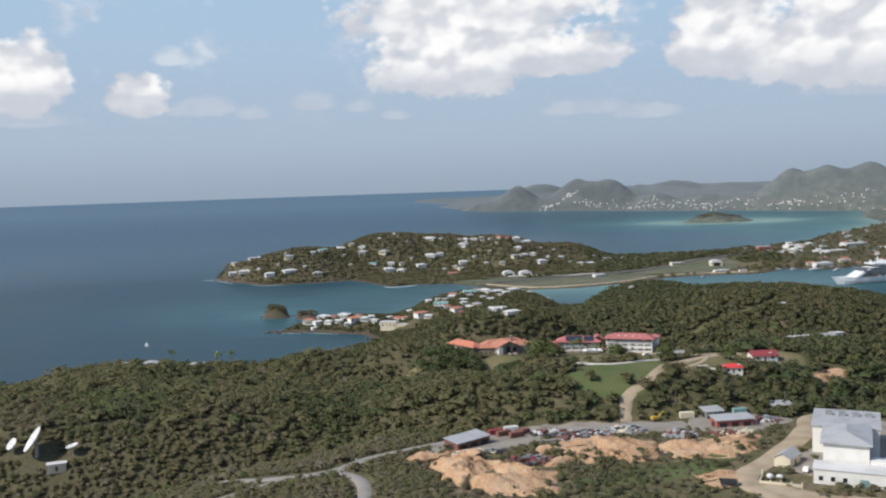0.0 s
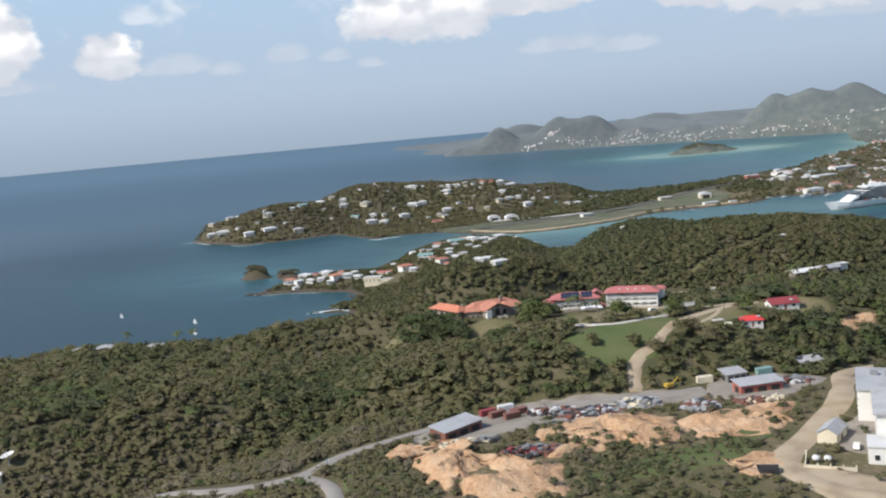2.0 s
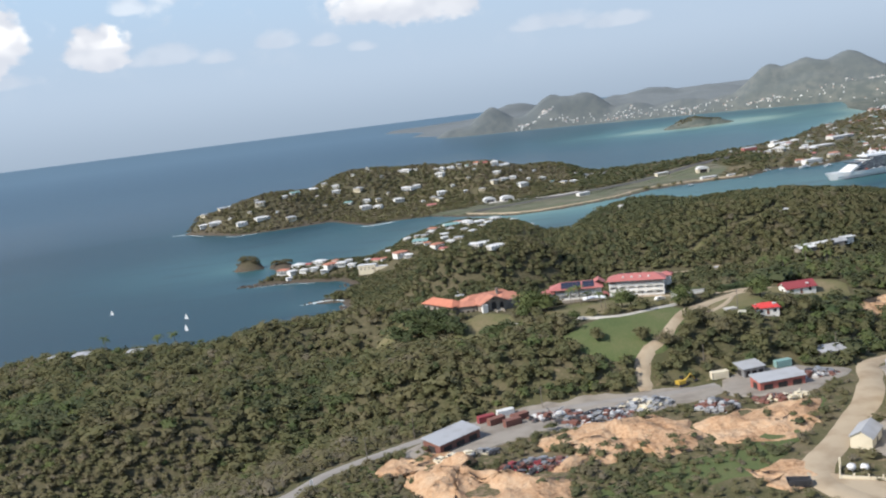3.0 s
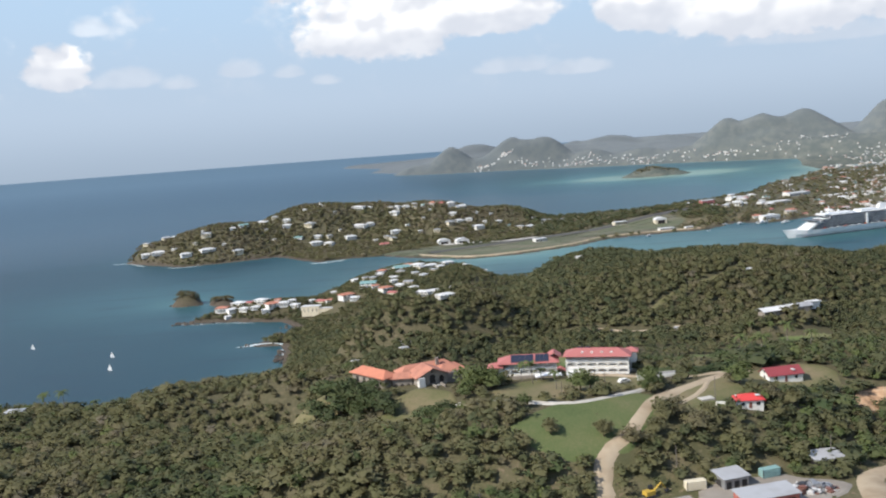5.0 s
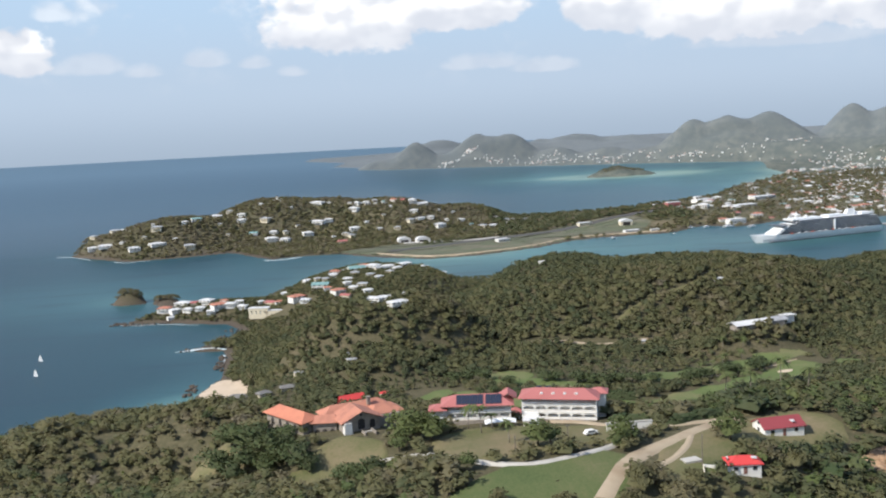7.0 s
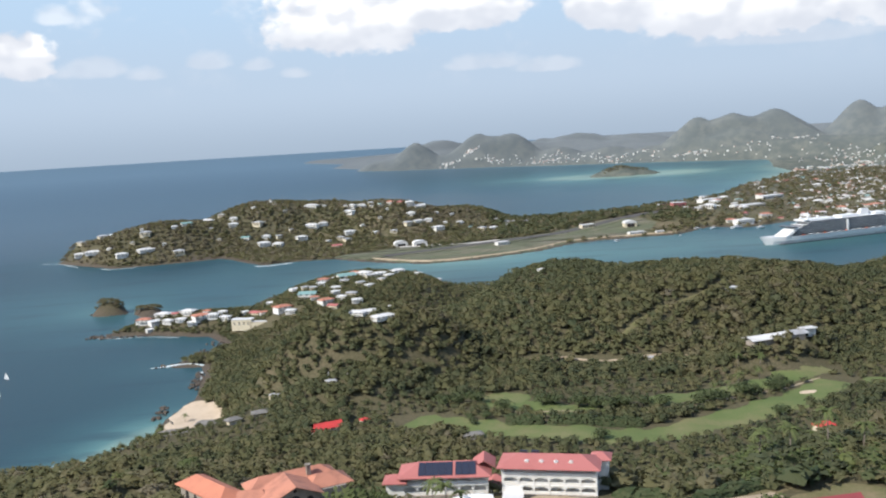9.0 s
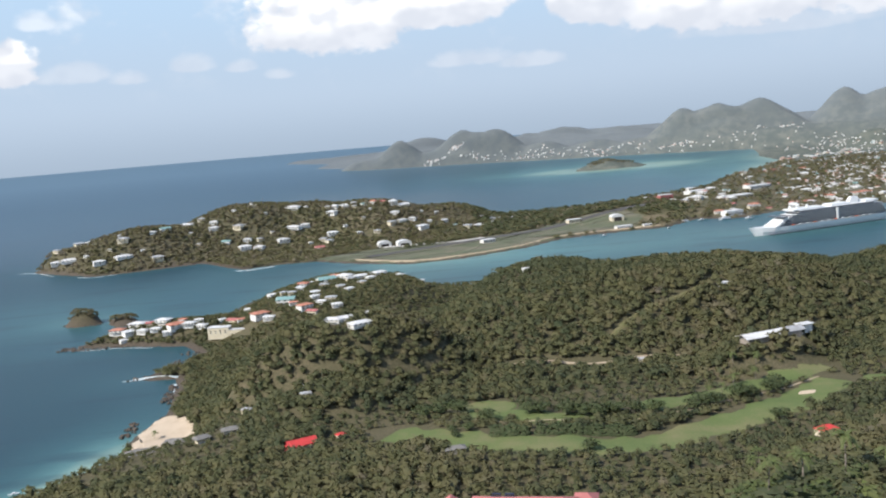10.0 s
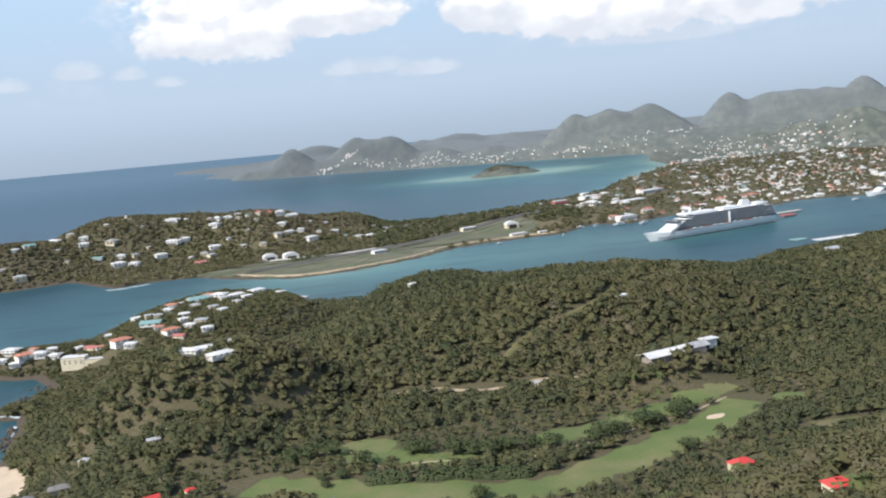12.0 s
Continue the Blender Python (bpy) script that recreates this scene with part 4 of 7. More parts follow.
    for x in (-1.9, 1.9):
        for y in (-1.9, 1.9):
            part("post", Shape().box(x, y, -2, 0.3, 0.3, 6.2), M_WHITE, g)


def villa():
    v = thing("villa", 33.3, 475.5, "old stone villa with terracotta tile roofs and arches", "villa", turn=19, z=128.8, clear=13, scale=0.82)
    part("wall", Shape().box(0, 5.5, -7, 15.0, 11, 10.6), M_STONE, v)
    part("gable", Shape().gable_wall(0, 0.1, 3.6, 15.0, 3.3, 0.4), M_STONE, v)
    # flat panels on the wall, coloured dark as the shade in the arches
    for k, (x, w, h) in enumerate(((-4.6, 2.1, 3.3), (0, 2.8, 4.2), (4.6, 2.1, 3.3))):
        part("archway", Shape().arch(x, -0.12, -0.4, w, h, 0.2), M_SHADE, v, "arched opening as a panel of painted shade")
    part("round_window", Shape().rod((0, -0.15, 5.2), (0, 0.1, 5.2), 0.55, None, 14), M_SHADE, v)
    part("roof", Shape().gable(0, 5.2, 3.7, 16.2, 13.0, 3.5, 0.7, 0.3, "y"), M_TERRA, v)
    part("balcony", Shape().box(-6.2, -1.4, -7, 3.0, 2.6, 10.4), M_WHITE, v)
    part("stair", Shape().box(1.4, -2.5, -4, 3.6, 1.2, 3.1).box(1.4, -3.7, -4, 3.6, 1.2, 2.3).box(1.4, -4.9, -4, 3.6, 1.2, 1.5).box(1.4, -6.1, -4, 3.6, 1.2, 0.7), M_CONCRETE, v)
    part("stair_wall", Shape().box(-0.7, -4, -4, 0.5, 5.5, 3.8), M_STONE, v)
    part("stair_wall", Shape().box(3.5, -4, -4, 0.5, 5.5, 3.8), M_STONE, v)
    part("back_wall", Shape().box(3, 16, -4, 28, 8.0, 7.2), M_STONE, v)
    part("back_roof", Shape().hip(3, 16, 3.2, 28, 8.6, 3.0, 0.9, 20), M_TERRA, v)
    part("east_wall", Shape().box(13.0, 10, -4, 9, 13, 6.4), M_STONE, v)
    part("east_roof", Shape().hip(13.0, 10, 2.6, 13.0, 9.2, 2.8, 0.9, 6), M_TERRA, v)
    ch = part("chimney", Shape().box(8.3, 13.5, 4.0, 1.3, 1.3, 3.6).box(8.3, 13.5, 7.6, 1.7, 1.7, 0.3), M_STONE, v)
    # the long western wing runs back towards the sea
    w = thing("villa_wing", 11.0, 487.0, "long villa wing with a bright orange tile roof", "villa", turn=-52, z=128.8, clear=9, scale=0.85)
    part("wall", Shape().box(0, 0, -4, 24, 7.6, 7.0), M_STONE, w)
    part("roof", Shape().hip(0, 0, 3.2, 24.4, 8.4, 2.7, 0.9, 17), M_ORANGE, w)
    for k in range(4):
        win = part("archway", Shape().arch(-8 + k * 5, -3.95, -0.8, 1.7, 2.6, 0.2), M_SHADE, w, "arched opening as a panel of painted shade")
    m = thing("villa_link", 21.6, 478.0, "low villa link with an old tile roof", "villa", turn=-6, z=128.6, clear=5, scale=0.85)
    part("wall", Shape().box(0, 3, -4, 9, 6.5, 6.6), M_STONE, m)
    part("roof", Shape().hip(0, 3, 2.7, 10.5, 7.0, 2.0, 0.7, 7), M_TERRA, m)
    for k in range(3):
        part("archway", Shape().arch(-2.8 + k * 2.8, -0.4, -2.4, 1.7, 2.5, 0.2), M_SHADE, m, "arched opening as a panel of painted shade")
    car("white_van", 9, 472, 30, M_WHITE, "white van parked under the villa trees")


def car(name, x, y, turn, mat, label, long=4.4, tall=1.5):
    c = thing(name, x, y, label, "car", turn=turn, sink=-0.45)
    b = Shape()
    prof = [(-long / 2, 0.35), (-long / 2, 0.8), (-long * 0.44, 0.9), (-long * 0.34, tall), (long * 0.18, tall), (long * 0.32, 0.95), (long / 2, 0.82), (long / 2, 0.35)]
    n = len(prof)
    b.add([(a, -0.85, z) for a, z in prof] + [(a, 0.85, z) for a, z in prof], [tuple(range(n)), tuple(range(2 * n - 1, n - 1, -1))] + [(i, n + i, n + (i + 1) % n, (i + 1) % n) for i in range(n)])
    part("body", b, mat, c)
    part("window_band", Shape().box(-long * 0.07, 0, 0.98, long * 0.46, 1.74, 0.42), M_GLASS, c)
    for sx in (-0.32, 0.3):
        for sy in (-0.8, 0.8):
            part("wheel", Shape().rod((long * sx, sy - 0.1, 0.33), (long * sx, sy + 0.1, 0.33), 0.33, None, 12), M_DARK, c)
    CLEAR.append((x, y, 3))
    return c


def cottage(name, x, y, turn, w, d, roofmat, label, gables=True, z=None, rise=2.2):
    c = thing(name, x, y, label, "cottage", turn=turn, clear=max(w, d) * 0.6 + 1, z=z)
    part("wall", Shape().box(0, 0, -2.5, w, d, 5.3), M_WHITE, c)
    if gables:
        part("gable", Shape().gable_wall(-w / 2 + 0.15, 0, 2.8, d, rise, 0.3, "y"), M_WHITE, c)
        part("gable", Shape().gable_wall(w / 2 - 0.15, 0, 2.8, d, rise, 0.3, "y"), M_WHITE, c)
        part("roof", Shape().gable(0, 0, 2.85, w, d, rise, 0.5), roofmat, c)
    else:
        part("roof", Shape().hip(0, 0, 2.85, w, d, rise, 0.6), roofmat, c)
    window_rows(c, None, [(-w * 0.3, -d / 2, 0.9, 1.2, 1.2, 0), (w * 0.3, -d / 2, 0.9, 1.2, 1.2, 0), (-w / 2, 0, 0.9, 1.1, 1.2, 90), (-w / 2, 0, 3.0, 1.2, 0.8, 90)])
    part("door", Shape().box(0, -d / 2 - 0.02, 0.0, 1.0, 0.14, 2.05), M_RUST, c)
    return c


hotel()
villa()
big = cottage("cottage", 158, 446, 3, 12.6, 7.4, M_MAROON, "white cottage with a maroon sheet roof on the lawn", rise=2.0)
part("skylight_panel", Shape().box(3.2, -2.4, 3.75, 1.0, 1.6, 0.25), M_PALEROOF, big)
red = cottage("cottage", 134.5, 419, -8, 8.4, 5.0, M_RED, "small white cottage with a bright red roof", gables=False, rise=1.5)
part("porch_roof", Shape().box(2.6, -1.2, 3.9, 1.4, 1.2, 0.3), M_PALEROOF, red)
hut = thing("concrete_pad", 122, 424, "low pale concrete pad on the grass beside the track", "pad", turn=10, clear=3)
part("slab", Shape().box(0, 0, -0.6, 5, 3.2, 1.2), M_CONCRETE, hut)
wl = thing("yard_wall", 126.5, 419.5, "low white yard wall beside the red-roofed cottage", "wall", turn=-20, clear=2)
part("wall", Shape().box(0, 0, -0.8, 5.5, 0.35, 1.9), M_WHITE, wl)
part("side_wall", Shape().box(-2.6, -2.6, -0.8, 0.35, 5, 1.9), M_CREAM, wl)
gate = thing("gate_wall", 114, 453, "long low white gate wall with panels", "wall", turn=-3, clear=5)
part("wall", Shape().box(0, 0, -1.5, 14, 0.5, 4.2), M_WHITE, gate)
part("cap", Shape().box(0, 0, 2.7, 14.4, 0.8, 0.2), M_CONCRETE, gate)
car("white_car", 101, 449, 15, M_WHITE, "white car parked on the hotel drive")


# ---- the white works building, cabin and yard ----
def works():
    b = thing("works_building", 118, 287, "large white modern building with grey hipped roofs", "building", turn=-25, z=117.5, clear=8)
    part("annex", Shape().box(13, 4.5, -3, 26, 9, 8.2), M_WHITE, b)
    part("annex_roof", Shape().box(13, 4.5, 5.2, 26.6, 9.6, 0.35), M_PALEROOF, b)
    window_rows(b, None, [(2.2 + 3.6 * k, -0.02, 1.6, 1.3, 1.5, 0) for k in range(3)])
    part("roller_door", Shape().box(15.0, -0.03, 0.4, 2.6, 0.16, 2.6), M_TEAL, b, "green roller door")
    part("main_block", Shape().box(9.5, 22, -3, 14, 24, 14.5), M_WHITE, b)
    part("main_roof", Shape().add([(1.5, 9, 11.6), (17.5, 9, 11.6), (17.5, 35, 11.6), (1.5, 35, 11.6), (9.5, 17, 14.0), (9.5, 27, 14.0), (1.5, 9, 11.2), (17.5, 9, 11.2), (17.5, 35, 11.2), (1.5, 35, 11.2)],
                             [(0, 1, 4), (1, 2, 5, 4), (2, 3, 5), (3, 0, 4, 5), (6, 7, 1, 0), (7, 8, 2, 1), (8, 9, 3, 2), (9, 6, 0, 3), (9, 8, 7, 6)]), M_ZINC, b)
    window_rows(b, None, [(16.55, 13 + 4 * k, 2.0 + 4.4 * j, 2.0, 1.8, 90) for k in range(5) for j in range(2)])
    part("stair_tower", Shape().box(19.2, 12.2, -3, 5, 6, 9.5), M_WHITE, b)
    part("back_block", Shape().box(9, 48, -3, 22, 24, 13), M_WHITE, b)
    part("back_roof", Shape().box(9, 48, 10, 23, 25, 0.5), M_ZINC, b)
    window_rows(b, None, [(-2.05, 41 + 4.5 * k, 1.6 + 4.0 * j, 3.2, 1.2, 90) for k in range(4) for j in range(2)])
    for k in range(4):
        part("roof_plant", Shape().box(3 + 4.5 * k, 52, 10.5, 2.4, 2.0, 1.3), M_STEEL, b, "grey rooftop machine box")
    c = thing("gabled_cabin", 117.5, 308, "cream cabin with a grey gabled sheet roof", "cabin", turn=-40, clear=6)
    part("wall", Shape().box(0, 0, -1, 5.5, 10, 4.4), M_CREAM, c)
    part("gable", Shape().gable_wall(0, -4.85, 3.4, 5.5, 1.7, 0.3), M_CREAM, c)
    part("gable", Shape().gable_wall(0, 4.85, 3.4, 5.5, 1.7, 0.3), M_CREAM, c)
    part("roof", Shape().gable(0, 0, 3.45, 5.5, 10, 1.7, 0.4, 0.15, "y"), M_ZINC, c)
    part("side_door", Shape().box(2.78, 0, 0, 0.14, 1.2, 2.1), M_DARK, c)
    for k, (x, y) in enumerate(((105.5, 291.5), (108.3, 290.3))):
        t = thing("gas_tank", x, y, "small white round gas tank on legs", "tank", turn=20, group="gas tanks")
        part("vessel", Shape().lathe([(0.05, 0.6), (0.9, 0.8), (1.15, 1.4), (0.9, 2.0), (0.05, 2.25)], 14), M_PALEROOF, t, smooth=True)
        for i in range(3):
            a = i * 2.09
            part("leg", Shape().rod((math.cos(a) * 0.8, math.sin(a) * 0.8, -0.5), (math.cos(a) * 0.8, math.sin(a) * 0.8, 0.95), 0.08), M_STEEL, t)
    f = thing("yard_fence", 108, 288, "low pale block fence round the tanks", "fence", turn=-25)
    part("rail", Shape().box(0, -3, -0.5, 13, 0.25, 1.7), M_CREAM, f)
    for k in range(5):
        part("post", Shape().box(-6.4 + 3.2 * k, -3, -0.5, 0.4, 0.4, 2.3), M_CREAM, f)
    part("rail", Shape().box(-6.4, 0.5, -0.5, 0.25, 7, 1.7), M_CREAM, f)
    part("gate_post", Shape().box(-6.4, 4.2, -0.5, 0.5, 0.5, 3.2), M_CREAM, f)
    sk = thing("waste_skip", 90.5, 287.5, "dark grey open waste skip", "skip", turn=-15, clear=3)
    s = Shape()
    s.add([(-2.2, -1.1, 0.2), (2.2, -1.1, 0.2), (2.2, 1.1, 0.2), (-2.2, 1.1, 0.2), (-2.9, -1.3, 2.0), (2.9, -1.3, 2.0), (2.9, 1.3, 2.0), (-2.9, 1.3, 2.0), (-2.1, -1.0, 0.5), (2.1, -1.0, 0.5), (2.1, 1.0, 0.5), (-2.1, 1.0, 0.5), (-2.7, -1.15, 2.0), (2.7, -1.15, 2.0), (2.7, 1.15, 2.0), (-2.7, 1.15, 2.0)],
          [(3, 2, 1, 0), (0, 1, 5, 4), (1, 2, 6, 5), (2, 3, 7, 6), (3, 0, 4, 7), (8, 9, 10, 11), (9, 8, 12, 13), (10, 9, 13, 14), (11, 10, 14, 15), (8, 11, 15, 12), (4, 5, 13, 12), (5, 6, 14, 13), (6, 7, 15, 14), (7, 4, 12, 15)])
    part("bin", s, M_DARK, sk)
    for x in (-1, 1):
        part("rib", Shape().box(x, -1.28, 0.3, 0.15, 0.12, 1.6), M_DARK, sk)
    for k, (x, y, r, col) in enumerate(((120, 298, 60, M_WHITE), (124, 294, 55, M_DARK), (129, 298, -30, M_STEEL), (117, 309, 60, M_STEEL))):
        car("parked_car", x, y, r, col, ("white", "dark", "silver", "grey")[k] + " car parked in the dusty works yard")


works()


# ---- scrapyard ----
def open_shed(name, x, y, turn, w, d, h, wallmat, roofmat, label, slope=0.8):
    s = thing(name, x, y, label, "shed", turn=turn, clear=max(w, d) * 0.55)
    part("wall", Shape().box(0, 0, -0.8, w, d, h + 0.8), wallmat, s)
    hx, hy = w / 2 + 0.5, d / 2 + 0.5
    part("roof", Shape().add([(-hx, -hy, h), (hx, -hy, h), (hx, hy, h + slope), (-hx, hy, h + slope), (-hx, -hy, h + 0.2), (hx, -hy, h + 0.2), (hx, hy, h + slope + 0.2), (-hx, hy, h + slope + 0.2)],
                             [(3, 2, 1, 0), (4, 5, 6, 7), (0, 1, 5, 4), (1, 2, 6, 5), (2, 3, 7, 6), (3, 0, 4, 7)]), roofmat, s)
    # flat panels coloured dark for the shade inside the open bays
    for k in range(3):
        part("bay_opening", Shape().box(-w * 0.32 + w * 0.32 * k, -d / 2 - 0.03, 0, w * 0.2, 0.14, h * 0.7), M_SHADE, s, "open bay as a panel of painted shade")
    part("door", Shape().box(-w / 2 - 0.03, 0, 0, 0.14, d * 0.4, h * 0.75), M_SHADE, s)
    return s


open_shed("scrapyard_shed", 7.5, 355, 40, 17, 8, 3.6, M_RUST, M_ZINC, "long brown shed with a grey sheet roof")
open_shed("scrapyard_shed", 117, 366.5, 8, 16, 6.5, 3.4, M_BRICKRED, M_ZINC, "long red shed with a pale sheet roof")
open_shed("scrapyard_shed", 114, 384, 12, 8, 6, 3.0, M_STEEL, M_ZINC, "small grey metal workshop shed")
open_shed("scrapyard_shed", 147, 393, 5, 9, 6, 2.6, M_DARK, M_ZINC, "dark open shelter with a grey sheet roof")


def container(x, y, turn, mat, label):
    c = thing("shipping_container", x, y, label, "container", turn=turn, group="scrapyard containers", clear=4)
    # corrugated long sides, flat ends
    front = [(-3.0 + 6.0 * k / 56, -1.2 - (0.08 if k % 4 in (1, 2) else 0.0)) for k in range(57)]
    rim = front + [(-x, -y) for x, y in front]
    n = len(rim)
    s = Shape().add([(x, y, z) for z in (0.15, 2.65) for x, y in rim], [(i, (i + 1) % n, n + (i + 1) % n, n + i) for i in range(n)] + [tuple(range(n - 1, -1, -1)), tuple(range(n, 2 * n))])
    part("body", s, mat, c)
    part("corner_post", Shape().box(-2.98, -1.18, 0, 0.16, 0.16, 2.75), M_DARK, c)
    part("corner_post", Shape().box(2.98, -1.18, 0, 0.16, 0.16, 2.75), M_DARK, c)
    part("door", Shape().box(-3.04, 0, 0.3, 0.08, 2.2, 2.2), mat, c)


for x, y, turn, mat, label in ((28, 366, 25, M_RUST, "rust red shipping container in the scrapyard"), (23, 372, 30, M_RUST, "rust red shipping container in the scrapyard"),
                               (31, 372, 25, M_RUST, "rust red shipping container in the scrapyard"), (20, 378, 20, M_MAROON, "maroon shipping container in the scrapyard"), (27, 381, 15, M_PALEROOF, "white shipping container in the scrapyard"),
                               (103, 383, 5, M_CREAM, "cream shipping container beside the red shed"), (127, 387, 12, M_TEAL, "blue-green shipping container beside the red shed")):
    container(x, y, turn, mat, label)


def heap(x, y, rx, ry, n, mats, seed, label, tall=2.2):
    """A heap of sheets, bars, drums and car bodies thrown together."""
    rng = random.Random(seed)
    base = thing("scrap_heap", x, y, label, "scrap heap", group="scrap heaps", clear=max(rx, ry))
    lots = [Shape() for _ in range(len(mats))]
    for _ in range(n):
        a, r = rng.uniform(0, 6.283), math.sqrt(rng.random())
        px, py = rx * r * math.cos(a), ry * r * math.sin(a)
        z = max(0.0, tall * (1 - r * r) * rng.uniform(0.1, 1.0)) + ground_z(x + px, y + py) - ground_z(x, y) - 0.1
        s = rng.choice(lots)
        kind = rng.random()
        if kind < 0.5:
            s.box(px, py, z, rng.uniform(0.6, 2.6), rng.uniform(0.3, 1.5), rng.uniform(0.15, 0.8), rng.uniform(0, 180))
        elif kind < 0.8:
            b = rng.uniform(0, 6.283)
            q = rng.uniform(1, 3)
            s.rod((px, py, z), (px + q * math.cos(b), py + q * math.sin(b), z + rng.uniform(0, 1.2)), rng.uniform(0.06, 0.25), None, 6)
        else:
            s.box(px, py, z, rng.uniform(3, 4.2), 1.6, 0.7, rng.uniform(0, 180)).box(px, py, z + 0.7, 1.8, 1.4, 0.5, rng.uniform(0, 180))
    for s, m in zip(lots, mats):
        tagged(part("scrap", s, m, base), "", "", "", "stuff")


heap(30, 322, 11, 3.6, 170, [M_RUST, M_MAROON, M_STEEL, M_DARK], 1, "heap of rusty red scrap metal on bare earth")
heap(54, 358, 12, 7, 260, [M_STEEL, M_DARK, M_PALEROOF, M_RUST], 2, "heap of mixed grey scrap metal and wrecked cars")
heap(72, 364, 9, 6, 200, [M_STEEL, M_DARK, M_ZINC, M_CREAM], 3, "heap of grey metal offcuts and wrecks")
heap(42, 368, 9, 4, 120, [M_STEEL, M_DARK, M_RUST, M_PALEROOF], 4, "low heap of grey scrap and white sheets")
heap(92, 352, 6, 6, 120, [M_STEEL, M_DARK, M_ZINC, M_RUST], 5, "heap of grey scrap below the red shed")
heap(132, 374, 9, 4, 160, [M_STEEL, M_DARK, M_PALEROOF, M_RUST], 6, "heap of mixed scrap beside the red shed")
heap(112, 352, 9, 3, 80, [M_RUST, M_DARK, M_CREAM], 7, "scattered rusty scrap on the earth slope", 1.0)
heap(12, 340, 10, 2.5, 70, [M_STEEL, M_DARK, M_CREAM], 8, "scattered debris along the bank", 0.8)


def excavator(x, y, turn):
    e = thing("excavator", x, y, "yellow tracked excavator with a raised arm", "excavator", turn=turn, clear=4)
    part("track", Shape().box(0, -1.1, 0, 3.6, 0.6, 0.8), M_DARK, e)
    part("track", Shape().box(0, 1.1, 0, 3.6, 0.6, 0.8), M_DARK, e)
    part("body", Shape().box(-0.4, 0, 0.9, 3.0, 2.3, 1.2), M_YELLOW, e)
    part("cab", Shape().box(0.6, 0.6, 2.1, 1.2, 1.0, 1.2), M_GLASS, e)
    part("arm", Shape().rod((0.9, -0.4, 1.8), (3.6, -0.4, 3.8), 0.28, 0.22, 6).rod((3.6, -0.4, 3.8), (5.4, -0.4, 1.4), 0.22, 0.16, 6), M_YELLOW, e)
    part("bucket", Shape().box(5.5, -0.4, 0.6, 0.9, 1.0, 0.9), M_DARK, e)


excavator(89, 381, 20)


# ---- dishes, signs and poles ----
def dish(x, y, radius, turn, tilt, label):
    d = thing("satellite_dish", x, y, label, "satellite dish", turn=turn, group="dish antennas", clear=radius + 2)
    prof = [(radius * k / 8, 0.28 * radius * (k / 8) ** 2) for k in range(9)]
    bowl = part("reflector", Shape().lathe([(r, z) for r, z in prof] + [(r, z - 0.15) for r, z in prof[::-1]], 28), M_PALEROOF, d, smooth=True)
    bowl.matrix_basis = pose(0, 0, radius * 0.95 + 1.0, tilt, 0, 0)
    horn = part("feed", Shape().rod((0, 0, 0), (0, 0, radius * 0.75), 0.07).rod((0, 0, radius * 0.75), (0, 0, radius * 0.9), 0.25, 0.12), M_STEEL, bowl)
    part("pedestal", Shape().rod((0, 0.3, -1), (0, 0.3, radius * 0.95 + 0.7), 0.16 * radius, 0.1 * radius, 10), M_STEEL, d)


dish(-188, 405, 6.4, -62, 54, "large white satellite dish among the scrub")
dish(-200, 408, 3.0, -40, 50, "white satellite dish at the station")
dish(-171, 404, 2.8, -60, 15, "white satellite dish at the station")
st = thing("station_hut", -176, 398, "low pale equipment hut beside the dishes", "hut", turn=20, clear=6)
part("wall", Shape().box(0, 0, -1, 8, 4, 4), M_CREAM, st)
part("roof", Shape().box(0, 0, 3, 8.6, 4.6, 0.3), M_PALEROOF, st)
part("door", Shape().box(0, -2.03, 0, 1, 0.12, 2.1), M_DARK, st)
sg = thing("road_sign", -35, 334, "white road sign board on a post", "sign", turn=10)
part("board", Shape().box(0, 0, 1.0, 0.9, 0.12, 2.4), M_PALEROOF, sg)
part("post", Shape().rod((0, 0.12, -0.5), (0, 0.12, 1.4), 0.07), M_STEEL, sg)


def pole(x, y, tall, label="tall grey utility pole with a crossarm"):
    p = thing("utility_pole", x, y, label, "utility pole", group="utility poles", turn=x * 7 % 90)
    part("shaft", Shape().rod((0, 0, -1), (0, 0, tall), 0.16, 0.10), M_TRUNKGREY, p)
    part("crossarm", Shape().box(0, 0, tall - 0.8, 1.8, 0.12, 0.14), M_TRUNKGREY, p)


for x, y, tall in ((-20, 356, 8), (-50, 318, 8), (-100, 352, 8), (40, 382, 8), (124, 421, 9), (100, 390, 8), (-5, 374, 8), (150, 395, 8), (92, 441, 6), (76, 438, 5)):
    pole(x, y, tall)

